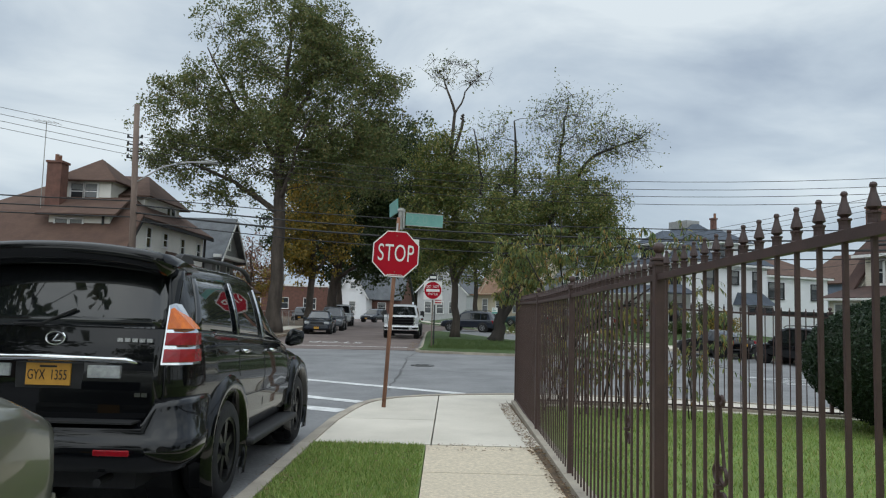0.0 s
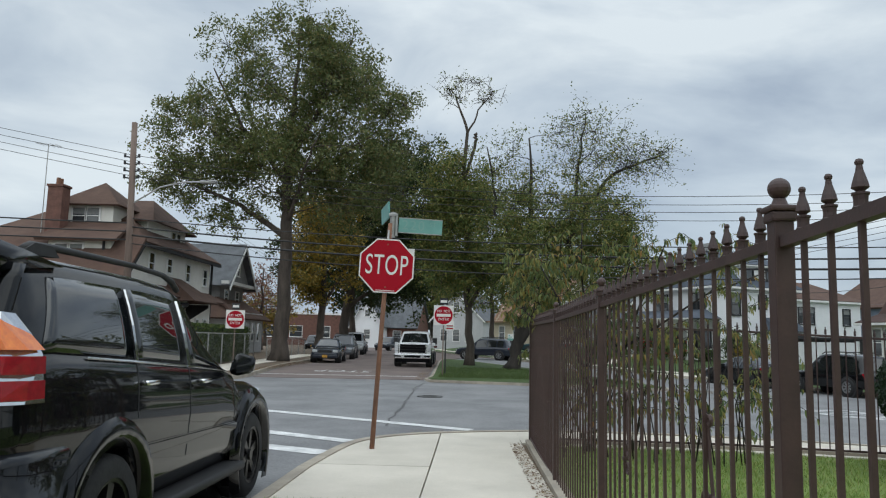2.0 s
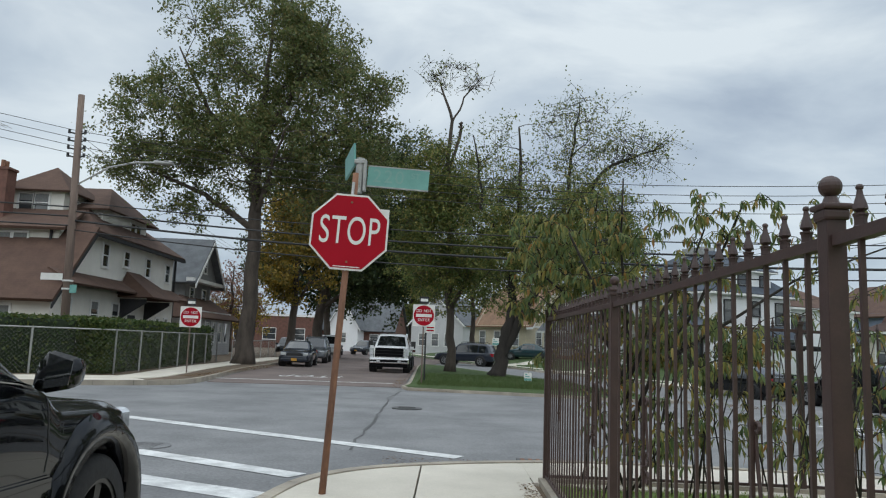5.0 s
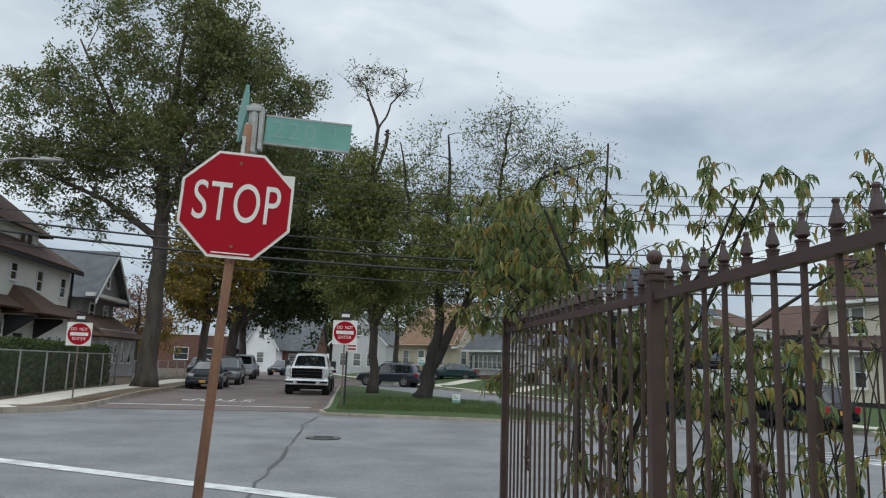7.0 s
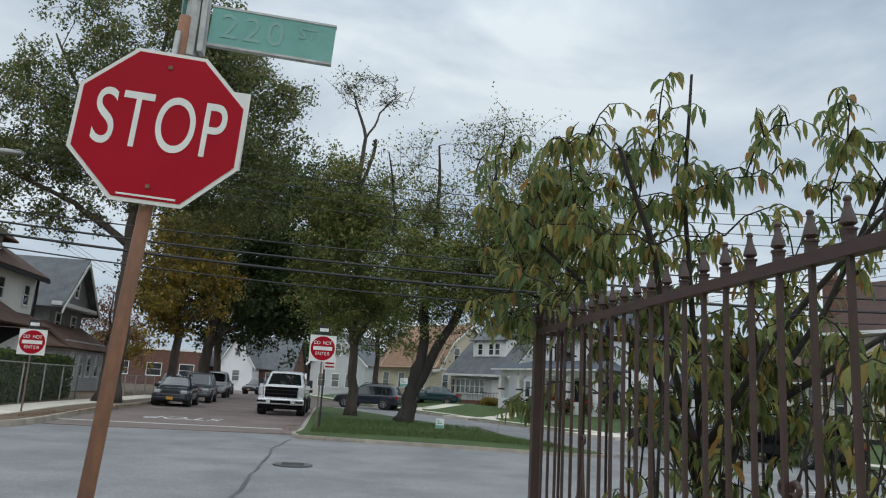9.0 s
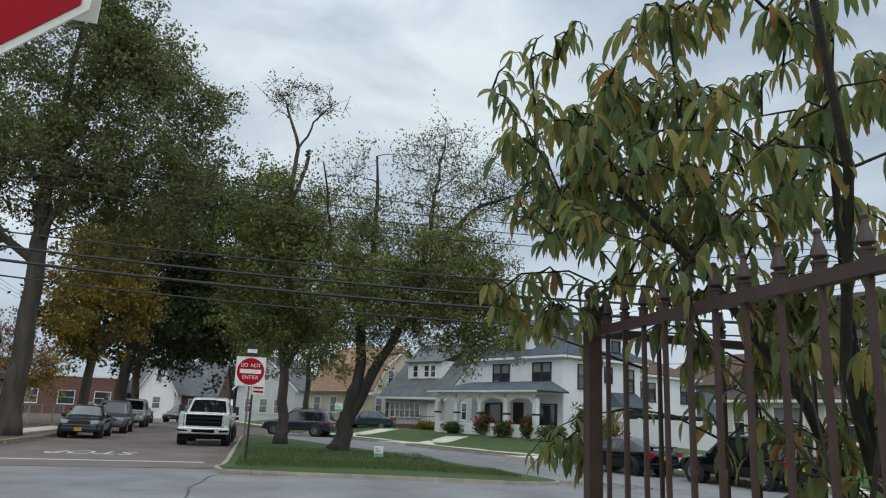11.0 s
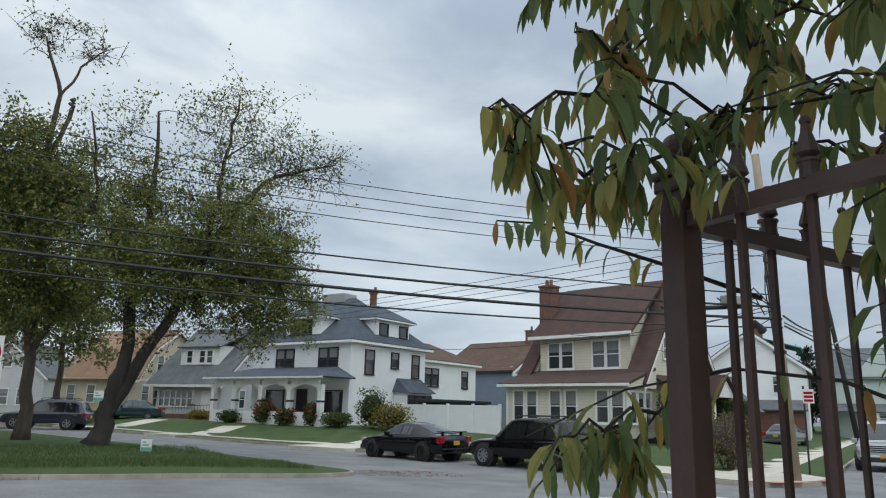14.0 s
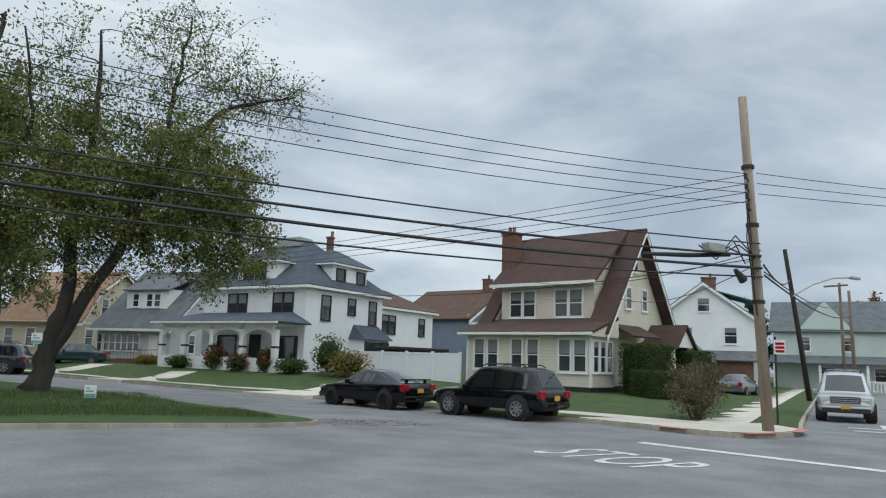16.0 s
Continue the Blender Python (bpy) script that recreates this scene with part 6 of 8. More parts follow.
def wheel(parent, x, y, r, w, rim_mat, spokes=6, side=1):
    bm = bmesh.new()
    prof = [(-w / 2, r * 0.66), (-w / 2, r * 0.90), (-w / 2 + 0.03, r * 0.985), (-w * 0.2, r), (w * 0.2, r), (w / 2 - 0.03, r * 0.985), (w / 2, r * 0.90), (w / 2, r * 0.66)]
    n = 28
    rings = [[bm.verts.new((px, pr * math.cos(k * 2 * math.pi / n), r + pr * math.sin(k * 2 * math.pi / n))) for k in range(n)] for px, pr in prof]
    for a, b in zip(rings, rings[1:]):
        for k in range(n):
            bm.faces.new((a[k], a[(k + 1) % n], b[(k + 1) % n], b[k]))
    bmesh.ops.recalc_face_normals(bm, faces=bm.faces[:])
    wh = part("wheel", bm, M_TYRE, parent, "black rubber tyre", pose(x, y, 0), True)
    bm = bmesh.new()
    s = side
    fx = s * (w / 2 - 0.03)
    tube(bm, [(s * (w / 2 - 0.005), 0, r), (fx - s * 0.1, 0, r)], r * 0.13, 12)
    ring = [bm.verts.new((s * (w / 2 - 0.006), r * 0.68 * math.cos(k * 2 * math.pi / n), r + r * 0.68 * math.sin(k * 2 * math.pi / n))) for k in range(n)]
    ring2 = [bm.verts.new((s * (w / 2 - 0.012), r * 0.60 * math.cos(k * 2 * math.pi / n), r + r * 0.60 * math.sin(k * 2 * math.pi / n))) for k in range(n)]
    ring3 = [bm.verts.new((s * (w / 2 - 0.12), r * 0.58 * math.cos(k * 2 * math.pi / n), r + r * 0.58 * math.sin(k * 2 * math.pi / n))) for k in range(n)]
    for a, b in ((ring, ring2), (ring2, ring3)):
        for k in range(n):
            bm.faces.new((a[k], a[(k + 1) % n], b[(k + 1) % n], b[k]))
    for k in range(spokes):
        a = k * 2 * math.pi / spokes + 0.3
        d = Vector((0, math.cos(a), math.sin(a)))
        e = Vector((0, -math.sin(a), math.cos(a)))
        c = Vector((fx, 0, r))
        q = [c + d * r * 0.10 + e * r * 0.07, c + d * r * 0.63 + e * r * 0.10, c + d * r * 0.63 - e * r * 0.10, c + d * r * 0.10 - e * r * 0.07]
        f = [bm.verts.new(p) for p in q]
        g = [bm.verts.new(p - Vector((s * 0.05, 0, 0))) for p in q]
        bm.faces.new(f)
        for i in range(4):
            bm.faces.new((f[i], f[(i + 1) % 4], g[(i + 1) % 4], g[i]))
    bmesh.ops.recalc_face_normals(bm, faces=bm.faces[:])
    part("rim", bm, rim_mat, wh)
    bm = bmesh.new()
    tube(bm, [(s * (w / 2 - 0.10), 0, r), (s * (w / 2 - 0.12), 0, r)], r * 0.6, 20)
    part("brake_disc", bm, M_BLACKPLASTIC, wh)


def car(label, m, kind, L, W, H, material, r=0.33, axles=(-0.30, 0.31), rim=M_RIM, category="car", group="", windows=None, plate=True, rack=False, spokes=6, name="car", lamps=True, heads=True):
    th = thing(name, label, category, m, group)
    shell = part("body", body_mesh(kind, L, W, H, material), None, th)
    sub = shell.modifiers.new("rounding", "SUBSURF")
    sub.levels = sub.render_levels = 2
    tops = [st for st in kind if st[3] - st[2] > 0.25]
    yr, yf = tops[0][0] * L, tops[-1][0] * L
    i_r, i_f = kind.index(tops[0]), kind.index(tops[-1])
    # windscreen and rear window on the slopes before and behind the roof
    for a, b, nm, out in ((kind[i_f], kind[i_f + 1], "windscreen", (0, 1, 0.5)), (kind[i_r], kind[i_r - 1], "rear_window", (0, -1, 0.3))):
        pa, pb = section(a, L, W, H), section(b, L, W, H)
        hi, lo = [Vector(p) for p in pa], [Vector(p) for p in pb]
        rows = []
        for t in (0.10, 0.5, 0.90):
            p, c = hi[6].lerp(lo[6], t), hi[8].lerp(lo[8], t)
            rows.append([(-p.x + 0.04, p.y, p.z), (-p.x * 0.5, p.y * 0.3 + c.y * 0.7, p.z * 0.3 + c.z * 0.7), c, (p.x * 0.5, p.y * 0.3 + c.y * 0.7, p.z * 0.3 + c.z * 0.7), (p.x - 0.04, p.y, p.z)])
        part(nm, pane_grid(rows, out, M_CARGLASS), None, th)
    if windows is None:
        windows = [(yr + 0.12, yr + (yf - yr) * 0.27), (yr + (yf - yr) * 0.31, yr + (yf - yr) * 0.62), (yr + (yf - yr) * 0.66, yf + 0.12)]
    for y0, y1 in windows:
        for s in (1, -1):
            rows = []
            for f in (0.08, 0.5, 0.86):
                rows.append([])
                for k in range(4):
                    y = y0 + (y1 - y0) * k / 3
                    p = on_section(kind, L, W, H, y, 4, f)
                    rows[-1].append((p.x * s, p.y, p.z))
            part("side_window", pane_grid(rows, (s, 0, 0.2), M_CARGLASS), None, th)
    for a in axles:
        for s in (1, -1):
            p = on_section(kind, L, W, H, a * L, 1, 0.5)
            bm = bmesh.new()
            tube(bm, [(s * (p.x - 0.3), a * L, r), (s * (p.x + 0.012), a * L, r)], r + 0.075, 26)
            part("wheel_arch", bm, M_BLACKPLASTIC, th)
            wheel(th, s * (p.x - 0.055), a * L, r, 0.24, rim, spokes, s)
    zf, zr = kind[-3][2] * H, kind[2][2] * H
    yF, yR = L / 2, -L / 2
    for s in (1, -1):
        x0, x1 = sorted((s * W * 0.26, s * W * 0.43))
        if heads:
            part("headlight", B(x0, yF - 0.24, zf - 0.16, x1, yF - 0.035, zf + 0.0, 0.03), M_LENS, th)
        x0, x1 = sorted((s * W * 0.33, s * W * 0.475))
        if lamps:
            part("tail_light", B(x0, yR + 0.0, zr - 0.22, x1, yR + 0.22, zr + 0.02, 0.025), M_TAIL, th)
        p = on_section(kind, L, W, H, yf + 0.12, 4, 0.0)
        x0, x1 = sorted((s * (p.x + 0.0), s * (p.x + 0.2)))
        part("mirror", B(x0, yf + 0.22, p.z - 0.02, x1, yf + 0.34, p.z + 0.15, 0.03), material, th)
        for y in (windows[0][1] + 0.05, windows[-1][0] + 0.0) if lamps else ():
            p = on_section(kind, L, W, H, y, 3, 0.0)
            x0, x1 = sorted((s * (p.x - 0.02), s * (p.x + 0.03)))
            part("door_handle", B(x0, y + 0.02, p.z - 0.06, x1, y + 0.2, p.z - 0.03, 0.008), material, th)
        if rack:
            bm = bmesh.new()
            ya, yb = yr + 0.3, yf - 0.1
            x = s * kind[i_r + 2][5] * W / 2 * 0.86
            tube(bm, [(x, ya, H - 0.02), (x, ya + 0.15, H + 0.06), (x, (ya + yb) / 2, H + 0.075), (x, yb - 0.15, H + 0.05), (x, yb, H - 0.03)], 0.022, 8)
            part("roof_rail", bm, M_BLACKPLASTIC, th)
    part("grille", B(-W * 0.22, yF - 0.12, zf - 0.20, W * 0.22, yF - 0.012, zf - 0.02, 0.02), M_BLACKPLASTIC, th)
    part("bumper", B(-W * 0.42, yF - 0.10, kind[-2][1] * H + 0.02, W * 0.42, yF + 0.03, kind[-2][1] * H + 0.2, 0.05), material, th)
    part("bumper", B(-W * 0.43, yR - 0.04, kind[1][1] * H + 0.03, W * 0.43, yR + 0.12, kind[1][1] * H + 0.22, 0.05), material, th)
    if plate:
        part("number_plate", B(-0.155, yR - 0.03, zr - 0.28, 0.155, yR - 0.012, zr - 0.13), M_PLATE_GOLD, th)
        part("number_plate", B(-0.155, yF + 0.032, kind[-2][1] * H + 0.05, 0.155, yF + 0.04, kind[-2][1] * H + 0.2), M_PLATE_GOLD, th)
    return th


# black off-road wagon parked at the corner
def curve(table, y):
    """Smoothly eased value from a table of (y, value)."""
    if y <= table[0][0]:
        return table[0][1]
    for (y0, v0), (y1, v1) in zip(table, table[1:]):
        if y <= y1:
            t = (y - y0) / (y1 - y0)
            return v0 + (v1 - v0) * t
    return table[-1][1]


WG_W = ((-2.34, .80), (-2.30, .85), (-2.22, .895), (-2.06, .92), (-1.6, .94), (0.0, .945), (1.2, .94), (1.7, .925), (2.1, .885), (2.3, .81), (2.42, .70), (2.48, .58))
WG_BELT = ((-2.4, 1.36), (-1.9, 1.375), (-1.0, 1.33), (0.0, 1.275), (0.75, 1.235), (1.05, 1.18), (1.2, 1.07), (1.8, 1.045), (2.2, 1.0), (2.4, .90), (2.48, .72))
WG_TOP = ((-2.4, 1.885), (-2.2, 1.91), (-1.6, 1.935), (-0.6, 1.94), (-0.05, 1.92), (0.15, 1.875), (0.35, 1.74), (0.6, 1.55), (0.85, 1.355), (1.03, 1.215), (1.10, 1.155), (1.3, 1.135), (1.8, 1.105), (2.2, 1.06), (2.4, .95), (2.48, .76))
WG_ROOF_W = ((-2.4, .715), (-2.1, .745), (-1.0, .755), (0.1, .735), (0.6, .755), (1.03, .80), (1.2, .82), (2.0, .78), (2.3, .68), (2.48, .45))
WG_AXLES = ((-1.27, .405), (1.66, .405))
N_SIDE, N_UP = 16, 6


def wagon_section(y):
    """Half section from the sill up over the roof; the tail leans forward above the belt."""
    w, zb, zt, wr = (curve(t, y) for t in (WG_W, WG_BELT, WG_TOP, WG_ROOF_W))
    zs = 0.43 + 0.06 * max(0, (abs(y) - 2.1) / 0.4)
    k = min(1, max(0.12, (zt - zb) / 0.45))
    pts = []
    for i in range(N_SIDE + 1):
        f = i / N_SIDE
        z = zs + (zb - zs) * f
        x = w - 0.075 * max(0, 1 - f * 4.5) ** 2 - 0.030 * max(0, (f - 0.72) / 0.28) ** 2 + 0.010 * math.exp(-((f - 0.62) / 0.06) ** 2)
        pts.append((x, z))
    x0 = pts[-1][0] - 0.012
    for i in range(N_UP + 1):
        f = i / N_UP
        pts.append((x0 + (wr - x0) * f + 0.018 * math.sin(f * math.pi) * k, zb + 0.008 + (zt - 0.095 * k - zb) * f))
    pts += [(wr - 0.022 * k, zt - 0.055 * k), (wr - 0.075, zt - 0.022 * k), (wr - 0.19, zt), (wr * 0.5, zt + 0.016), (0, zt + 0.022)]
    lean = 0.30 * max(0, min(1, (-1.75 - y) / 0.6))
    return [(x, y + lean * max(0, z - 1.22), z) for x, z in pts]


def wagon_side(y, f, out=0.0, s=1):
    """Point on the glass band, f from the belt (0) to the roof (1)."""
    sec = wagon_section(y)
    i = N_SIDE + 1 + min(N_UP - 1, int(f * N_UP))
    p = Vector(sec[i]).lerp(Vector(sec[i + 1]), f * N_UP - (i - N_SIDE - 1))
    return (s * (p.x + out), p.y, p.z + out * 0.3)


def wagon_body():
    ys = [-2.34, -2.325, -2.29] + [-2.255 + 0.045 * k for k in range(105)] + [2.47, 2.48]
    bm = bmesh.new()
    rows = []
    for y in ys:
        half = wagon_section(y)
        full = [Vector((-x, yy, z)) for x, yy, z in half[:-1]] + [Vector(half[-1])] + [Vector(p) for p in reversed(half[:-1])]
        for p in full:
            for ya, r in WG_AXLES:
                d = math.hypot(p.y - ya, p.z - r)
                if abs(p.x) > 0.55 and p.z < 1.0 and d < 0.50:
                    if d > 0.455:
                        p.y, p.z = ya + (p.y - ya) * 0.478 / d, r + (p.z - r) * 0.478 / d
                    else:
                        p.x = math.copysign(0.60, p.x)
        rows.append([bm.verts.new(p) for p in full])
    for a, b in zip(rows, rows[1:]):
        for i in range(len(a) - 1):
            bm.faces.new((a[i], a[i + 1], b[i + 1], b[i]))
        bm.faces.new((a[-1], a[0], b[0], b[-1]))
    bm.faces.new(rows[0])
    bm.faces.new(rows[-1])
    bmesh.ops.triangulate(bm, faces=[f for f in bm.faces if len(f.verts) > 4])
    bmesh.ops.recalc_face_normals(bm, faces=bm.faces[:])
    return bm


def skin(rows, material, name, thick=0.0, out=(0, 0, 0)):
    """Open sheet through rows of points, with a turned-in rim when thick."""
    bm = bmesh.new()
    vs = [[bm.verts.new(p) for p in r] for r in rows]
    for a, b in zip(vs, vs[1:]):
        for k in range(len(a) - 1):
            bm.faces.new((a[k], a[k + 1], b[k + 1], b[k]))
    if thick:
        o = Vector(out) * thick
        rim = vs[0] + [r[-1] for r in vs[1:]] + vs[-1][-2::-1] + [r[0] for r in vs[-2:0:-1]]
        back = [bm.verts.new(v.co - o) for v in rim]
        n = len(rim)
        for k in range(n):
            bm.faces.new((rim[k], rim[(k + 1) % n], back[(k + 1) % n], back[k]))
    bmesh.ops.recalc_face_normals(bm, faces=bm.faces[:])
    return finish(bm, name, material, True)


def tail_face(x, z, out=0.0):
    """Point on the bowed, leaning tailgate."""
    return (x, -2.36 - out + 0.30 * max(0, z - 1.22) + 0.05 * max(0, abs(x) / 0.8 - 0.35) ** 2 * 2 - 0.012 * math.sin(max(0, min(1, (z - 0.75) / 0.5)) * math.pi), z)


suv = thing("car", "glossy black boxy four-wheel-drive wagon parked at the kerb", "car", pose(-2.735, 7.92, G(-2.7, 7.9), -0.8, 0, 0))
part("body", wagon_body(), P_BLACK, suv, "glossy black bodywork", None, True)
part("tailgate", skin([[tail_face(-0.80 + 0.1 * i, z) for i in range(17)] for z in [0.72 + 0.075 * k for k in range(16)]], P_BLACK, "tailgate", 0.06, (0, -1, 0)), None, suv, "black tailgate")
rows = []
for k in range(7):
    f = k / 6
    z, hw = 1.415 + 0.45 * f, 0.775 - 0.055 * f
    rows.append([tail_face(-hw + 2 * hw * i / 12, z - 0.03 * (1 - f) * 0, 0.008) for i in range(13)])
part("rear_window", skin(rows, M_CARGLASS, "rear_window", 0.012, (0, -1, 0)), None, suv, "dark tinted rear window")
for s in (1, -1):
    for y0, y1, y2, y3 in ((-2.02, -0.985, -0.985, -1.86), (-0.935, -0.115, -0.115, -0.935), (0.0, 0.94, 0.20, 0.0)):
        rows = []
        for k in range(6):
            f = 0.05 + 0.87 * k / 5
            t = k / 5
            ya, yb = y0 + (y3 - y0) * t, y1 + (y2 - y1) * t
            rows.append([wagon_side(ya + (yb - ya) * i / 8, f, 0.008, s) for i in range(9)])
        part("side_window", skin(rows, M_CARGLASS, "side_window", 0.012, (s, 0, 0)), None, suv, "dark tinted side window")
    for y in (-0.96, -0.065):
        part("pillar_trim", tube(bmesh.new(), [wagon_side(y, 0.02 + 0.22 * k, 0.012, s) for k in range(5)], 0.013 if y < -0.5 else 0.020, 6), M_CHROME, suv, "bright pillar strip")
    part("window_trim", tube(bmesh.new(), [wagon_side(-1.6 + 0.16 * k, 0.01, 0.012, s) for k in range(17)], 0.009, 6), M_CHROME, suv, "chrome strip below the windows")
    for ya, r in WG_AXLES:
        bm = bmesh.new()
        arc = [(-0.16 + 1.32 * k / 20) * math.pi for k in range(21)]
        outer, mid, inner = [], [], []
        for a in arc:
            lip = 0.90 + 0.10 * math.sin(max(0, min(1, a / math.pi)) * math.pi)
            for ring, rad, x in ((outer, 0.645, 0.938), (mid, 0.575, 0.992), (inner, 0.475, 0.985)):
                ring.append((s * (x + (0.0 if ring is not outer else -0.012)), ya + rad * math.cos(a) * (1.0 if ring is inner else lip + 0.02), r + rad * math.sin(a)))
        tuck = [(s * 0.80, y, z) for x, y, z in inner]
        vs = [[bm.verts.new(p) for p in ring] for ring in (outer, mid, inner, tuck)]
        for a, b in zip(vs, vs[1:]):
            for k in range(20):
                bm.faces.new((a[k], a[k + 1], b[k + 1], b[k]))
        bmesh.ops.recalc_face_normals(bm, faces=bm.faces[:])
        part("fender_flare", bm, P_BLACK, suv, "bulging black wheel arch flare", None, True)
        wheel(suv, s * 0.83, ya, 0.405, 0.26, M_RIM_DARK, 6, s)
        bm = bmesh.new()
        tube(bm, [(s * 0.45, ya, r), (s * 0.66, ya, r)], 0.47, 24)
        part("wheel_well", bm, M_BLACKPLASTIC, suv)
    x0, x1 = sorted((s * 0.78, s * 1.05))
    part("running_board", B(x0, -0.78, 0.355, x1, 1.16, 0.425, 0.028), M_BLACKPLASTIC, suv, "black running board", None, True)
    bm = bmesh.new()
    extrude_poly(bm, [(-0.82, 0.735), (1.12, 0.70), (1.12, 0.78), (-0.82, 0.815)], "x", *sorted((s * 0.93, s * 0.962)))
    bmesh.ops.bevel(bm, geom=bm.edges[:], offset=0.012, segments=2, affect="EDGES")
    part("side_moulding", bm, P_BLACK, suv)
    # lamps
    lamp = part("tail_lamp", hull([(s * 0.768, -2.360, 1.165), (s * 0.772, -2.270, 1.585), (s * 0.80, -2.230, 1.60), (s * 0.768, -2.140, 1.165), (s * 0.772, -2.140, 1.58), (s * 0.885, -2.310, 1.165), (s * 0.945, -2.210, 1.165), (s * 0.95, -2.050, 1.165),
                                  (s * 0.918, -2.05, 1.40), (s * 0.862, -2.07, 1.50), (s * 0.815, -2.140, 1.595)]), M_CHROME, suv, "chrome-framed tail lamp")
    for nm, z0, z1, mt in (("red_lens", 1.185, 1.275, M_TAIL), ("red_lens", 1.305, 1.39, M_TAIL)):
        part(nm, hull([(s * x, y, z) for z in (z0, z1) for x, y in ((0.784, -2.372 + 0.22 * (z - 1.165)), (0.885, -2.322 + 0.1 * (z - 1.165)), (0.955, -2.210), (0.961 - 0.06 * (z - 1.165), -2.070), (0.76, -2.140))]), mt, lamp)
    part("amber_lens", hull([(s * 0.786, -2.322, 1.42), (s * 0.880, -2.285, 1.42), (s * 0.938, -2.200, 1.42), (s * 0.935, -2.060, 1.42), (s * 0.790, -2.286, 1.555), (s * 0.80, -2.250, 1.57), (s * 0.875, -2.090, 1.495), (s * 0.80, -2.140, 1.55)]), M_AMBER, lamp)
    bm = bmesh.new()
    x = s * 0.675
    tube(bm, [(x, -1.92, 1.93), (x, -1.85, 1.965), (x, -1.6, 1.985), (x, -0.6, 2.0), (x, -0.1, 1.985), (x, 0.08, 1.95), (x, 0.2, 1.89)], [0.03, 0.03, 0.022, 0.020, 0.020, 0.026, 0.024], 8)
    part("roof_rail", bm, M_BLACKPLASTIC, suv, "black roof rail", None, True)
    part("rail_foot", hull([(x + dx, y, z) for dx in (-0.03, 0.03) for y, z in ((-1.98, 1.915), (-1.6, 1.93), (-1.85, 1.985), (-1.68, 1.985))]), M_BLACKPLASTIC, suv)
    for y in (-0.84, 0.19):
        p = wagon_section(y)[N_SIDE - 3]
        x0, x1 = sorted((s * (p[0] - 0.01), s * (p[0] + 0.05)))
        part("door_handle", B(x0, y - 0.09, 1.165 - 0.03 * y, x1, y + 0.10, 1.20 - 0.03 * y, 0.014), M_CHROME, suv, "chrome door handle", None, True)
    for y, z1 in ((-0.96, 1.0), (-0.055, 1.0), (1.07, 0.9)):
        pts = [Vector(q) for q in wagon_section(y)[4 if y < 1 else 8:N_SIDE + 1]]
        if y < -0.5:
            pts = pts[6:]
        part("door_seam", tube(bmesh.new(), [(s * (q.x - 0.001), q.y - (0.18 * max(0, 0.8 - q.z) if y < 0 else 0), q.z) for q in pts], 0.005, 5), M_DARK, suv)
    bm = hull([(s * x, y, z) for x, y, z in ((0.93, 0.88, 1.22), (0.93, 1.0, 1.22), (1.0, 0.84, 1.19), (1.14, 0.86, 1.22), (1.16, 0.88, 1.36), (1.02, 0.84, 1.40), (0.96, 0.86, 1.34), (1.02, 1.0, 1.2), (1.13, 0.99, 1.24), (1.14, 0.98, 1.34), (1.03, 0.98, 1.37))])
    bmesh.ops.bevel(bm, geom=bm.edges[:], offset=0.012, segments=2, affect="EDGES")
    mirror = part("mirror", bm, P_BLACK, suv, "black door mirror", None, True)
    part("mirror_glass", hull([(s * x, 0.835, z) for x, z in ((1.01, 1.215), (1.125, 1.235), (1.14, 1.345), (1.025, 1.38))] + [(s * x, 0.845, z) for x, z in ((1.01, 1.215), (1.125, 1.235), (1.14, 1.345), (1.025, 1.38))]), M_CARGLASS, mirror)
    part("headlight", hull([(s * 0.50, 2.44, 0.86), (s * 0.50, 2.42, 1.0), (s * 0.78, 2.34, 1.02), (s * 0.86, 2.22, 1.0), (s * 0.87, 2.2, 0.86), (s * 0.76, 2.38, 0.84), (s * 0.6, 2.2, 0.95)]), M_LENS, suv)
# roof spoiler, lofted across the car
rows = []
for i in range(19):
    x = -0.775 + 1.55 * i / 18
    u = abs(x) / 0.775
    dz, dy = -0.075 * u ** 2.2, 0.10 * max(0, u - 0.75) ** 2 * 16 * 0.25
    rows.append([(x, y + dy, z + dz) for y, z in ((-1.70, 1.945), (-2.05, 1.995), (-2.30, 2.02), (-2.44, 2.015), (-2.475, 1.985), (-2.46, 1.93), (-2.40, 1.865), (-2.30, 1.86), (-2.1, 1.90))])
bm = bmesh.new()
vs = [[bm.verts.new(p) for p in r] for r in rows]
for a, b in zip(vs, vs[1:]):
    for k in range(len(a)):
        bm.faces.new((a[k], a[(k + 1) % len(a)], b[(k + 1) % len(a)], b[k]))
bm.faces.new(vs[0])
bm.faces.new(vs[-1])
bmesh.ops.recalc_face_normals(bm, faces=bm.faces[:])
part("spoiler", bm, P_BLACK, suv, "black roof spoiler", None, True)
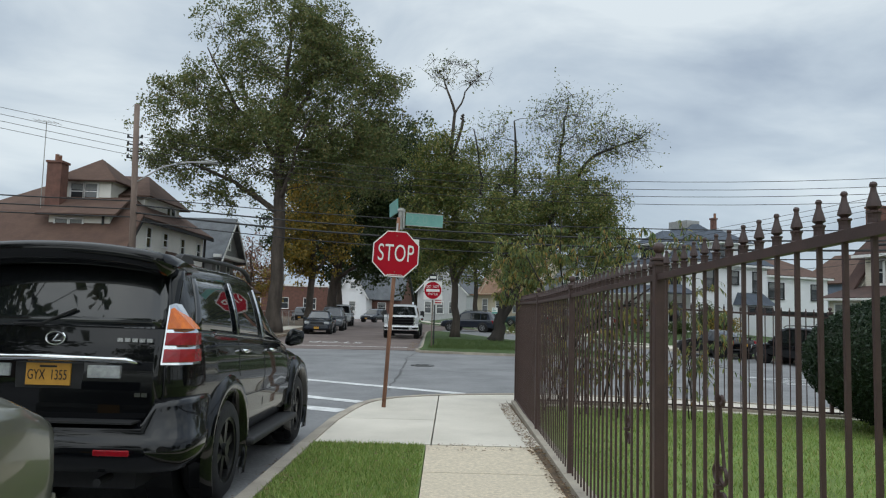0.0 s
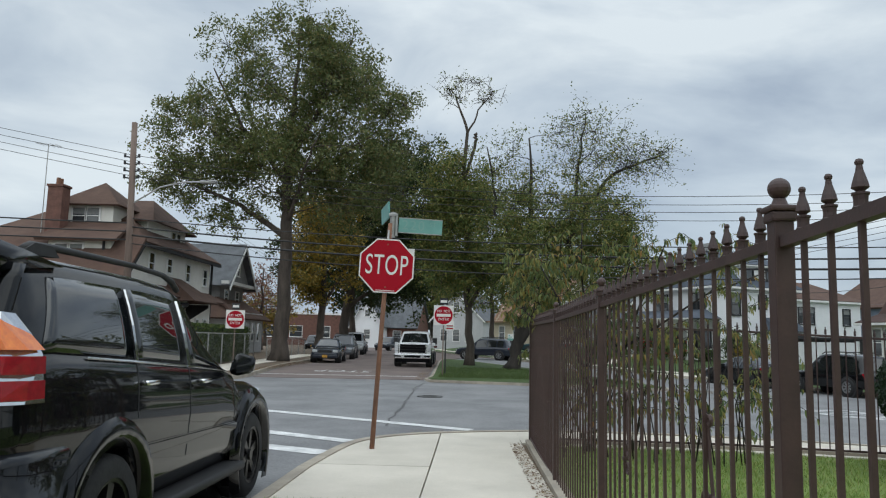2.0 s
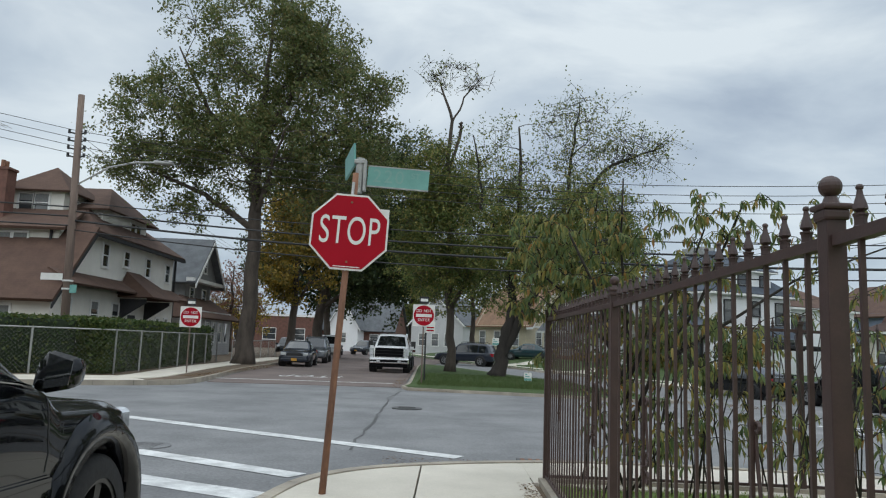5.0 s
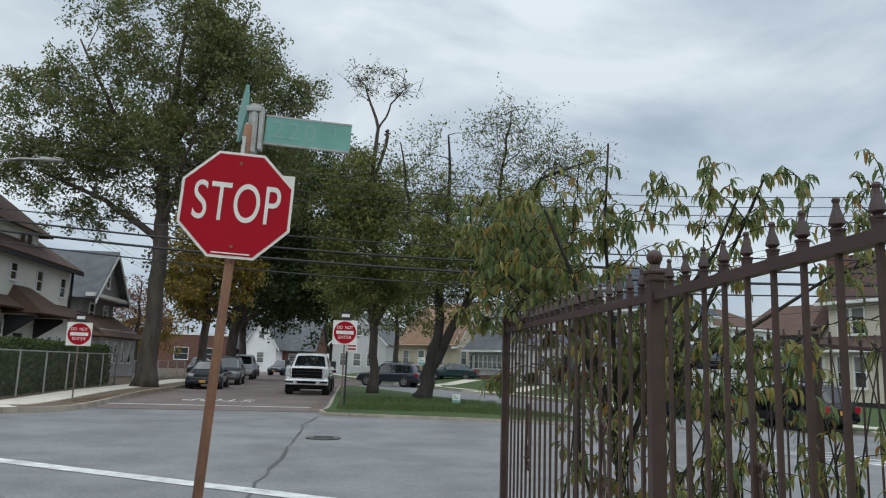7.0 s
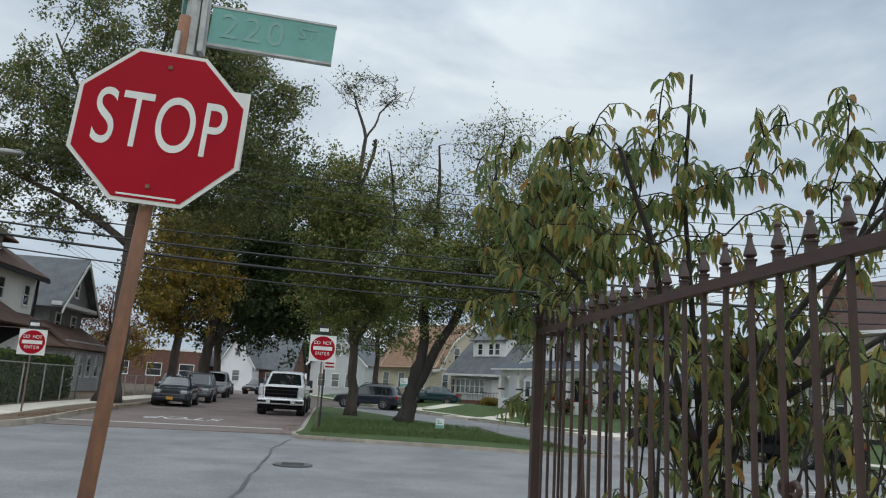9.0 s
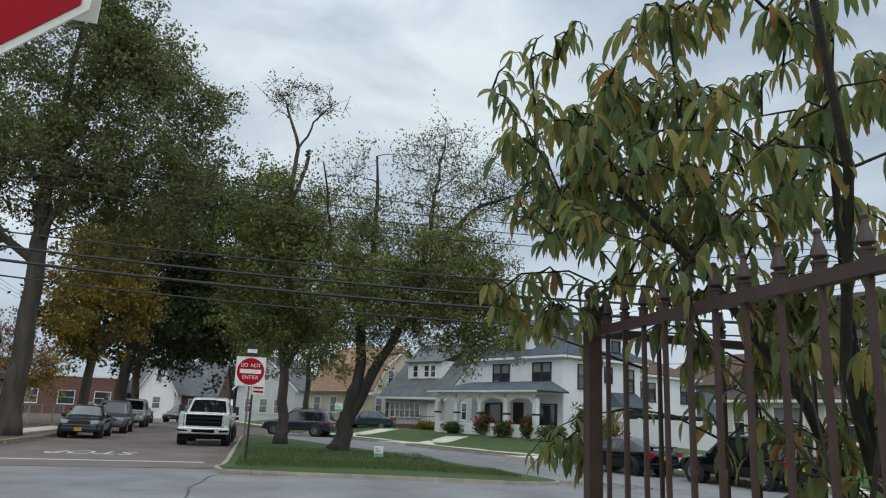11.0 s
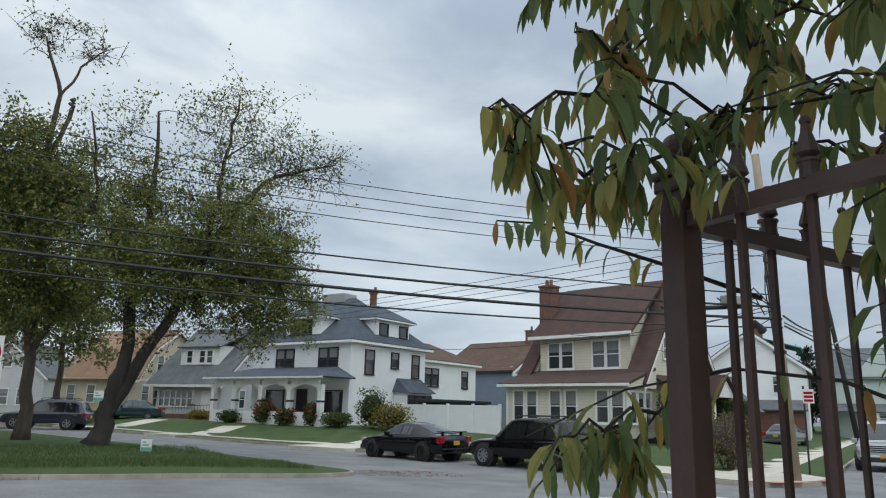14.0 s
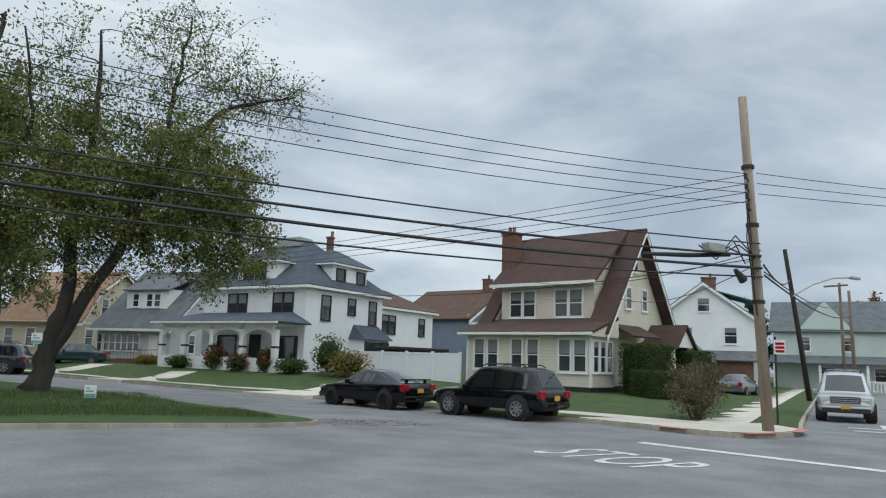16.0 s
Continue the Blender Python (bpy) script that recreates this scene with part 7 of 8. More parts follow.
# rear bumper, swept round the tail
path = [(0.955, -1.74), (0.985, -1.95), (0.985, -2.15), (0.955, -2.32), (0.89, -2.390), (0.79, -2.455), (0.70, -2.475), (0.40, -2.490), (0.0, -2.495)]
path = path + [(-x, y) for x, y in reversed(path[:-1])]
rows = []
for i, (x, y) in enumerate(path):
    ax, ay = path[max(0, i - 1)]
    bx, by = path[min(len(path) - 1, i + 1)]
    n = Vector((ay - by, bx - ax)).normalized()
    n = n if n.dot(Vector((x, y + 1.2))) > 0 else -n
    top = 0.775 + 0.16 * min(1, max(0, (abs(x) - 0.70) / 0.10))
    rows.append([(x + n.x * o, y + n.y * o, z) for o, z in ((-0.20, 0.47), (-0.05, 0.44), (-0.01, 0.52), (0.0, 0.66), (-0.012, 0.665), (-0.012, top - 0.05), (-0.03, top - 0.012), (-0.07, top), (-0.22, top + 0.005))])
part("rear_bumper", skin(rows, P_BLACK, "rear_bumper"), None, suv, "glossy black rear bumper")
part("front_bumper", hull([(sx * x, y, z) for sx in (1, -1) for x, y, z in ((0.5, 2.52, 0.5), (0.5, 2.54, 0.78), (0.82, 2.38, 0.5), (0.84, 2.36, 0.78), (0.93, 2.1, 0.52), (0.93, 2.1, 0.78))]), P_BLACK, suv)
part("grille", B(-0.42, 2.3, 0.80, 0.42, 2.49, 1.0, 0.03), M_CHROME, suv)
bm = bmesh.new()
tube(bm, [(-0.62, -2.3900, 1.175), (-0.55, -2.4100, 1.195), (0.0, -2.4250, 1.205), (0.55, -2.4100, 1.195), (0.62, -2.3900, 1.175)], [0.012, 0.022, 0.024, 0.022, 0.012], 8)
part("chrome_strip", bm, M_CHROME, suv, "chrome strip across the tailgate", None, True)
for s in (1, -1):
    a, b = sorted((s * 0.27, s * 0.50))
    part("reflector", B(a, -2.3870, 1.065, b, -2.3350, 1.155, 0.008), M_LENS, suv, "pale licence lamp lens")
part("plate_recess", B(-0.24, -2.3720, 0.98, 0.24, -2.3350, 1.17, 0.01), M_BLACKPLASTIC, suv)
plate = part("number_plate", B(-0.155, -2.3870, 1.01, 0.155, -2.3730, 1.16), M_PLATE_GOLD, suv, "gold number plate")
part("lettering", text_mesh("GYX", 0.098, M_DARK, 0.001), None, plate, "", pose(-0.082, -2.3895, 1.078, 90, 0, 0) @ Matrix.Diagonal((0.62, 1.0, 1, 1)))
part("lettering", text_mesh("1355", 0.098, M_DARK, 0.001), None, plate, "", pose(0.075, -2.3895, 1.078, 90, 0, 0) @ Matrix.Diagonal((0.62, 1.0, 1, 1)))
part("caption", B(-0.06, -2.3900, 1.132, 0.06, -2.3875, 1.146), M_DARK, plate)
em = bmesh.new()
tube(em, [(0.066 * math.cos(k * math.pi / 12) + 0.01, -2.3400, 1.335 + 0.046 * math.sin(k * math.pi / 12)) for k in range(25)], 0.008, 6)
tube(em, [(0.03, -2.3400, 1.365), (-0.01, -2.3400, 1.315), (0.05, -2.3400, 1.315)], 0.007, 6)
part("emblem", em, M_CHROME, suv, "chrome oval emblem")
for k in range(5):
    part("badge", B(0.445 + k * 0.052, -2.3350, 1.318, 0.485 + k * 0.052, -2.3050, 1.345), M_CHROME, suv)
for k in range(2):
    part("badge", B(0.60 + k * 0.048, -2.3600, 0.94, 0.64 + k * 0.048, -2.3250, 0.968), M_CHROME, suv)
part("step_pad", B(-0.66, -2.525, 0.772, 0.66, -2.3650, 0.785), M_BLACKPLASTIC, suv, "ribbed black step pad")
part("bumper_reflector", B(0.42, -2.545, 0.565, 0.66, -2.525, 0.605, 0.006), M_TAIL, suv)
part("wiper", tube(bmesh.new(), [(-0.3, -2.3250, 1.43), (-0.1, -2.3300, 1.435), (0.12, -2.2950, 1.54)], 0.010, 6), M_BLACKPLASTIC, suv)
rows = []
for k in range(5):
    y = 0.20 + 0.80 * (0.04 + 0.92 * k / 4)
    z, hw = curve(WG_TOP, y) + 0.022, curve(WG_ROOF_W, y) - 0.07
    rows.append([(-hw + 2 * hw * i / 8, y + 0.0, z - 0.02 * (abs(i - 4) / 4) ** 2 + 0.004) for i in range(9)])
part("windscreen", skin(rows, M_CARGLASS, "windscreen", 0.012, (0, 0.5, 0.8)), None, suv)
part("exhaust_pipe", tube(bmesh.new(), [(0.4, -2.1, 0.37), (0.4, -2.40, 0.36)], 0.028, 10), M_BLACKPLASTIC, suv)
part("underbody", B(-0.58, -2.2, 0.28, 0.58, 2.1, 0.55), M_DARK, suv)

car("olive-grey crossover parked behind the black wagon", pose(-2.745, 1.90, G(-2.9, 1.7), -0.8, 0, 0), tuple((st[0], st[1], st[2] * (1.12 if st[0] > 0.1 else 1), st[3] * (1.12 if st[0] > 0.2 else 1), st[4], st[5]) for st in CROSS), 4.7, 1.88, 1.92, P_OLIVE, 0.33, heads=False)
olive = [o for o in scene.objects if "olive-grey" in o.get("label", "")][0]
for s in (1, -1):
    part("indicator", hull([(s * 0.56, 2.21, 0.985), (s * 0.56, 2.19, 1.03), (s * 0.70, 2.14, 1.03), (s * 0.70, 2.20, 0.96), (s * 0.87, 1.98, 0.96), (s * 0.86, 2.09, 0.90), (s * 0.83, 1.98, 0.99)]), M_AMBER, olive)

# the one-way street
t = car("white heavy pickup truck facing the crossing", pose(-2.42, 46.0, 0.0, 0, 0, 180), PICKUP, 6.2, 2.03, 2.0, P_WHITE, 0.42, (-0.30, 0.33), M_RIM, "truck", "", [(-0.35, 0.2), (0.3, 0.85)], False, name="pickup_truck")
part("grille_frame", B(-0.80, 2.95, 0.74, 0.80, 3.14, 1.30, 0.03), M_CHROME, t, "chrome grille surround")
part("grille", B(-0.72, 2.95, 0.79, 0.72, 3.152, 1.25, 0.03), M_VOID, t, "wide black grille")
for z in (0.94, 1.10):
    part("grille_bar", B(-0.70, 3.145, z, 0.70, 3.162, z + 0.022), M_BLACKPLASTIC, t)
for s in (1, -1):
    a, b = sorted((s * 0.79, s * 1.005))
    part("headlight", B(a, 2.85, 0.86, b, 3.13, 1.24, 0.03), M_LENS, t)
    a, b = sorted((s * 0.62, s * 0.98))
    part("fog_lamp", B(a, 3.1, 0.56, b, 3.212, 0.64, 0.02), M_VOID, t)
    a, b = sorted((s * 1.02, s * 1.26))
    part("tow_mirror", B(a, 0.95, 1.25, b, 1.08, 1.62, 0.03), M_BLACKPLASTIC, t, "tall black door mirror")
part("front_bumper", B(-1.02, 2.95, 0.46, 1.02, 3.2, 0.74, 0.05), M_CHROME, t, "chrome front bumper")
part("air_dam", B(-0.95, 2.9, 0.28, 0.95, 3.14, 0.47, 0.03), M_VOID, t)
part("bumper_intake", B(-0.45, 3.1, 0.53, 0.45, 3.207, 0.66, 0.02), M_VOID, t)
car("dark blue sedan parked along the far kerb", pose(-8.05, 48.5, 0, 0, 0, 184), SEDAN, 4.6, 1.76, 1.45, P_DKBLUE, 0.31, group="cars along the one-way street")
car("grey sport-utility car parked along the far kerb", pose(-8.35, 56, 0, 0, 0, 184), CROSS, 4.7, 1.85, 1.75, P_GREY, 0.35, rack=True, group="cars along the one-way street")
car("white van parked along the far kerb", pose(-9.6, 70, 0, 0, 0, 184), SUV, 5.0, 1.95, 2.0, P_SILVER, 0.35, group="cars along the one-way street")
car("dark sport-utility car parked behind the pickup", pose(-2.6, 55, 0, 0, 0, 184), SUV, 4.8, 1.88, 1.75, P_MAROON, 0.35, group="cars along the one-way street")
for x, y, c, a, k in ((-5.0, 88, P_BLACK, 150, SEDAN), (-8.6, 92, P_DKBLUE, 160, SUV), (-11.2, 84, P_GREY, 184, SEDAN), (-16.5, 86, P_BLACK, 184, SUV)):
    car("dark car parked far down the street", pose(x, y, 0, 0, 0, a), k, 4.7, 1.85, 1.65 if k is SUV else 1.45, c, 0.33, group="cars along the one-way street")
# the street beside the house lawns
car("dark blue sport-utility car parked beside the lawn", pose(2.3, 62.5, G(2, 62), 0, 0, 65), CROSS, 4.85, 1.85, 1.72, P_DKBLUE, 0.36, rack=True)
car("dark teal car in a driveway", pose(8.2, 72.5, 0.4, 0, 0, 70), SEDAN, 4.5, 1.75, 1.5, P_TEAL, 0.31)
car("black two-door coupe with a rear spoiler parked at the kerb", pose(14.1, 38.6, G(14.1, 38.6), 0, 0, 16), COUPE, 4.6, 1.8, 1.38, P_BLACK, 0.32, rim=M_RIM_DARK)
coupe = [o for o in scene.objects if o.name.startswith("car") and "two-door" in o.get("label", "")][0]
part("spoiler", B(-0.7, -2.2, 1.05, 0.7, -1.95, 1.09, 0.015), P_BLACK, coupe)
for s in (-0.5, 0.5):
    part("spoiler_leg", B(s - 0.03, -2.12, 0.9, s + 0.03, -2.02, 1.06), P_BLACK, coupe)
car("black sport-utility car with silver wheels parked at the kerb", pose(15.95, 33.4, G(15.7, 33), 0, 0, 16), CROSS, 4.5, 1.82, 1.66, P_BLACK, 0.36, rim=M_RIM, rack=True, spokes=8)
car("white sport-utility car facing the crossing", pose(30.3, 29.4, G(30, 29), 0, 0, 118), CROSS, 4.8, 1.95, 1.86, P_SILVER, 0.36, rack=True)
pilot = [o for o in scene.objects if "white sport-utility car facing" in o.get("label", "")][0]
part("front_grille", B(-0.5, 2.2, 0.68, 0.5, 2.42, 0.93, 0.03), M_BLACKPLASTIC, pilot, "dark barred grille")
for k in range(3):
    part("grille_bar", B(-0.47, 2.42, 0.72 + k * 0.07, 0.47, 2.435, 0.745 + k * 0.07), M_CHROME, pilot)
for s in (1, -1):
    a, b = sorted((s * 0.52, s * 0.86))
    part("headlamp", B(a, 2.15, 0.70, b, 2.36, 0.92, 0.03), M_LENS, pilot)
part("lower_intake", B(-0.8, 2.2, 0.34, 0.8, 2.44, 0.52, 0.03), M_BLACKPLASTIC, pilot)
part("roof_bar", B(-0.62, -0.3, 1.9, 0.62, -0.22, 1.94, 0.01), M_GALV, pilot)
car("grey sedan in a far driveway", pose(45, 44.2, G(40, 44) + 0.1, 0, 0, -70), SEDAN, 4.6, 1.8, 1.45, P_GREY, 0.32)


# ---------------------------------------------------------------- plants
def leaf_cloud(points, size, rng, name, material, ratio=0.55, droop=0.0):
    """Small folded leaves at these points, turned at random."""
    n = len(points)
    d = rng.normal(size=(n, 3))
    d[:, 2] -= droop
    d /= np.linalg.norm(d, axis=1)[:, None]
    s = rng.normal(size=(n, 3))
    s -= d * (s * d).sum(1)[:, None]
    s /= np.linalg.norm(s, axis=1)[:, None]
    u = np.cross(d, s)
    k = size * rng.uniform(0.65, 1.35, n)[:, None]
    p = np.asarray(points)
    v = np.empty((n, 4, 3))
    v[:, 0] = p - d * k * 0.5
    v[:, 1] = p + s * k * ratio * 0.5 + u * k * 0.12
    v[:, 2] = p + d * k * 0.5
    v[:, 3] = p - s * k * ratio * 0.5 + u * k * 0.12
    me = bpy.data.meshes.new(name)
    me.vertices.add(n * 4)
    me.vertices.foreach_set("co", v.reshape(-1))
    me.loops.add(n * 6)
    idx = np.arange(n)[:, None] * 4 + np.array([[0, 1, 2, 0, 2, 3]])
    me.loops.foreach_set("vertex_index", idx.reshape(-1).astype(np.int32))
    me.polygons.add(n * 2)
    me.polygons.foreach_set("loop_start", np.arange(n * 2, dtype=np.int32) * 3)
    me.polygons.foreach_set("loop_total", np.full(n * 2, 3, dtype=np.int32))
    me.update(calc_edges=True)
    me.validate()
    me.materials.append(material)
    return me


def tree(label, base, stems, lobes, leaf, material, seed, bark=M_BARK, twig_r=0.02, droop=0.3, group=""):
    """stems: lists of (x, y, z, r) relative to the base; lobes: (cx, cy, cz, rx, ry, rz, clusters, leaves a cluster, cluster radius)."""
    rng = np.random.default_rng(seed)
    th = thing("tree", label, "tree", pose(*base), group)
    bm = bmesh.new()
    nodes = []
    for st in stems:
        pts, rad = [], []
        for a, b in zip(st, st[1:]):
            n = 5
            for k in range(n):
                t = k / n
                w = 0.06 if len(pts) else 0
                pts.append(tuple(a[i] + (b[i] - a[i]) * t + (rng.normal() * w if i < 2 else 0) for i in range(3)))
                rad.append(a[3] + (b[3] - a[3]) * t)
        pts.append(st[-1][:3])
        rad.append(st[-1][3])
        if st[0][2] <= 0:
            rad[0] *= 1.45
            rad[1] *= 1.12
        tube(bm, pts, rad, 9)
        nodes += [(Vector(p), r) for p, r in zip(pts, rad)]
    leaves = []
    for cx, cy, cz, rx, ry, rz, nc, nl, cr in lobes:
        for _ in range(nc):
            q = rng.normal(size=3)
            q /= np.linalg.norm(q)
            q *= rng.uniform(0.35, 1.0) ** 0.6
            c = Vector((cx + q[0] * rx, cy + q[1] * ry, cz + q[2] * rz))
            near = min(nodes, key=lambda nr: (nr[0] - c).length + 1.2 * max(0, nr[0].z - c.z + 0.3))
            a, r = near
            r = min(r * 0.55, 0.012 + 0.022 * (c - a).length)
            mid = a.lerp(c, 0.5) + Vector((rng.normal() * 0.2, rng.normal() * 0.2, 0.12 * (c - a).length * rng.uniform(-0.3, 1)))
            tube(bm, [a, a.lerp(mid, 0.5) + Vector((0, 0, 0.05)), mid, mid.lerp(c, 0.55), c], [r, r * 0.8, r * 0.6, r * 0.42, twig_r * 0.5], 5, False)
            nodes.append((mid, r * 0.6))
            nodes.append((c, r * 0.3))
            for _ in range(6):
                e = c + Vector(rng.normal(size=3) * cr * 0.75)
                tube(bm, [mid.lerp(c, rng.uniform(0.4, 1)), e.lerp(c, 0.4) + Vector((0, 0, 0.1 * cr)), e], [twig_r * 0.7, twig_r * 0.5, twig_r * 0.25], 4, False)
                if nl:
                    m = max(1, nl // 6)
                    leaves.append(np.array(e)[None] + rng.normal(size=(m, 3)) * cr * np.array([0.33, 0.33, 0.25]))
    part("trunk", bm, bark, th, "", None, True)
    if leaves:
        crown = part("crown", leaf_cloud(np.concatenate(leaves), leaf, rng, "crown", material, 0.6, droop), None, th)
        tagged(crown, kind="stuff")
    return th


# tall oak on the far verge
tree("tall green oak with a long bare trunk on the verge", (-10.3, 44.7, 0.1),
     [[(0, 0, -0.1, .50), (0.1, 0, 3.0, .40), (0.15, 0, 8.0, .34), (0.0, 0, 12.0, .24), (0.3, 0, 17.5, .10), (0.5, 0, 21.0, .04)],
      [(0.1, 0, 7.2, .20), (-2.5, -0.5, 9.0, .13), (-5.6, -0.8, 10.2, .05)], [(0.1, 0, 9.0, .2), (2.6, 0.6, 12.0, .13), (5.4, 0.5, 14.0, .05)],
      [(0.0, 0, 10.5, .18), (-3.0, 0.5, 14.0, .11), (-4.8, 0, 17.5, .04)], [(0.1, 0, 12.0, .17), (2.4, -0.5, 16.0, .10), (3.6, 0, 19.5, .04)], [(0.1, 0, 8.0, .15), (1.5, -2.5, 10.5, .08), (2.5, -4.0, 12.0, .04)]],
     [(-0.2, 0, 17.6, 4.2, 4.3, 3.6, 60, 310, 0.8), (-3.6, 0, 13.2, 4.2, 4.0, 2.8, 56, 310, 0.8), (3.4, 0, 14.2, 4.2, 4.0, 3.8, 64, 310, 0.8), (-6.0, -0.5, 10.4, 2.3, 2.2, 1.2, 16, 330, 0.75),
      (0.2, 0, 11.8, 4.6, 4.0, 2.4, 52, 300, 0.8), (-3.2, 0, 8.4, 1.8, 1.5, 0.8, 7, 260, 0.6), (4.6, 0, 10.2, 3.0, 2.8, 2.4, 32, 280, 0.8), (3.2, 0, 17.6, 2.6, 2.4, 2.0, 20, 360, 0.8)], 0.165, M_LEAF_OAK, 11)
# tree with a tall bare leader on the island
tree("slim tree with yellowing leaves and a bare tall top", (0.7, 44.0, 0.15),
     [[(0, 0, -0.1, .25), (-0.05, 0, 3.0, .20), (-0.25, 0, 7.5, .16), (-0.5, 0, 11.0, .13), (-0.35, 0, 13.5, .09), (-1.1, 0, 15.8, .04)], [(-0.4, 0, 11.0, .09), (0.15, 0, 13.0, .09), (0.2, 0, 13.4, .085)],
      [(-0.35, 0, 13.4, .06), (0.5, 0, 15.2, .04), (1.2, 0, 15.9, .02)], [(-0.05, 0, 3.2, .14), (1.0, 0, 5.5, .09), (2.0, 0, 7.5, .04)], [(-0.1, 0, 4.2, .13), (-1.4, 0, 6.5, .08), (-2.4, 0, 8.0, .04)]],
     [(-0.4, 0, 7.6, 2.8, 2.6, 3.0, 80, 320, 0.7), (-0.9, 0, 16.2, 1.3, 1.0, 1.1, 22, 12, 0.5), (0.9, 0, 15.8, 0.9, 0.7, 0.6, 12, 8, 0.45), (0.9, 0, 10.5, 1.4, 1.4, 1.8, 12, 70, 0.7), (-0.8, 0, 5.0, 2.2, 2.0, 1.2, 18, 300, 0.7), (-1.6, 0, 10.6, 1.6, 1.5, 1.6, 16, 160, 0.7), (-0.9, 0, 9.6, 2.3, 2.1, 2.2, 34, 240, 0.7)], 0.14, M_LEAF_MID, 12)
# forked tree on the island
tree("forked dark-trunked tree with thinning green leaves", (2.8, 39.8, 0.15),
     [[(0, 0, -0.1, .36), (0.25, 0, 1.2, .30), (0.55, 0, 2.8, .22), (0.75, 0, 6.0, .16), (1.0, 0, 9.0, .10), (0.8, 0, 12.0, .04)], [(0.25, 0, 1.0, .25), (1.2, -0.2, 3.0, .20), (2.4, -0.3, 5.4, .16), (3.6, -0.3, 8.2, .12), (5.2, -0.3, 10.2, .08), (7.8, -0.2, 11.2, .03)],
      [(3.0, -0.3, 7.0, .11), (3.3, 0.2, 10.0, .08), (3.8, 0.3, 13.5, .03)], [(0.7, 0, 5.5, .11), (-0.8, 0.2, 8.0, .07), (-1.4, 0, 11.5, .03)], [(2.0, -0.3, 4.8, .1), (4.4, -0.6, 6.0, .06), (6.2, -0.5, 6.0, .03)]],
     [(1.2, 0, 7.0, 2.6, 2.4, 2.6, 70, 300, 0.62), (4.0, -0.2, 7.2, 2.8, 2.4, 2.3, 76, 300, 0.62), (4.2, 0, 11.6, 2.4, 2.0, 1.9, 56, 60, 0.75), (6.8, -0.2, 10.9, 1.7, 1.2, 0.9, 30, 30, 0.6), (0.0, 0, 10.0, 1.6, 1.5, 2.2, 26, 120, 0.7),
      (5.0, -0.4, 5.2, 1.8, 1.5, 1.5, 30, 360, 0.65), (1.4, 0, 4.4, 2.4, 2.0, 0.8, 14, 170, 0.6)], 0.115, M_LEAF_MID, 13, M_BARK_DARK, 0.016)
# street trees beyond
tree("street tree with golden leaves", (-10.9, 60, 0.1), [[(0, 0, -0.1, .32), (0, 0, 4, .26), (0.3, 0, 9, .14), (0.3, 0, 13, .05)], [(0, 0, 3.5, .15), (1.5, -0.8, 6, .08), (2.5, -1, 8, .04)]],
     [(0.8, -0.5, 6.5, 3.2, 3.0, 2.8, 40, 200, 0.8), (0.5, 0, 10.5, 3.2, 3.2, 2.5, 26, 180, 0.8)], 0.24, M_LEAF_GOLD, 14)
tree("broad dark green street tree over the road", (-10.4, 68, 0.1), [[(0, 0, -0.1, .48), (0.2, 0, 4, .38), (1.0, 0, 8, .25), (1.5, 0, 13, .08)], [(0.2, 0, 4.0, .2), (3.5, 0, 6.5, .13), (6.5, 0, 8.0, .05)], [(0.4, 0, 5.5, .2), (-3, 0, 8.5, .12), (-4.5, 0, 11, .05)]],
     [(4.5, 0, 8.0, 4.4, 4.0, 3.2, 60, 260, 1.1), (4.0, 0, 15.0, 4.4, 4.0, 4.0, 55, 240, 1.1), (7.0, 0, 11.0, 2.8, 3.0, 2.8, 30, 240, 1.0), (0.5, 0, 11.5, 5.0, 4.5, 3.6, 55, 240, 1.1), (-3.0, 0, 8.5, 3.0, 3.0, 2.6, 24, 200, 1.0)], 0.3, M_LEAF_DARK, 15)
tree("dark green street tree farther on", (-12.0, 84, 0.1), [[(0, 0, -0.1, .4), (0, 0, 5, .3), (0, 0, 12, .08)]], [(1.5, 0, 9, 5.5, 4.5, 4.5, 60, 200, 1.3)], 0.36, M_LEAF_DARK, 16)
tree("dark green tree beside the far houses", (3.5, 80, 0.4), [[(0, 0, -0.1, .3), (0, 0, 5, .2), (0, 0, 11, .06)]], [(-1, 0, 8.0, 4.4, 4.0, 3.8, 46, 180, 1.1)], 0.3, M_LEAF_OAK, 17)
tree("green tree behind the far cottage", (-5, 130, 0.4), [[(0, 0, -0.1, .4), (0, 0, 5, .3), (0, 0, 10, .08)]], [(0, 0, 8, 6, 5, 4, 50, 160, 1.4)], 0.45, M_LEAF_MID, 18)
tree("bare reddish tree beside the grey house", (-19.5, 74, 0.2), [[(0, 0, -0.1, .25), (0, 0, 3, .18), (0, 0, 8, .05)]], [(0, 0, 5.5, 3.2, 3, 2.6, 36, 60, 0.9)], 0.22, M_LEAF_RUST, 19)
tree("yellow-green tree far down the street", (-26, 100, 0.2), [[(0, 0, -0.1, .25), (0, 0, 3, .18), (0, 0, 6, .05)]], [(0, 0, 5.0, 4, 3, 2.4, 30, 150, 0.9)], 0.3, M_LEAF_GOLD, 20)
tree("dark conifer behind the far houses", (77.5, 64.0, 0), [[(0, 0, -0.1, .3), (0, 0, 5, .2), (0, 0, 9.5, .04)]], [(0, 0, 3.2, 2.6, 2.6, 1.6, 26, 160, 0.8), (0, 0, 6.0, 1.7, 1.7, 1.6, 16, 150, 0.7), (0, 0, 8.4, 0.8, 0.8, 1.0, 8, 110, 0.5)], 0.3, M_LEAF_YEW, 21)
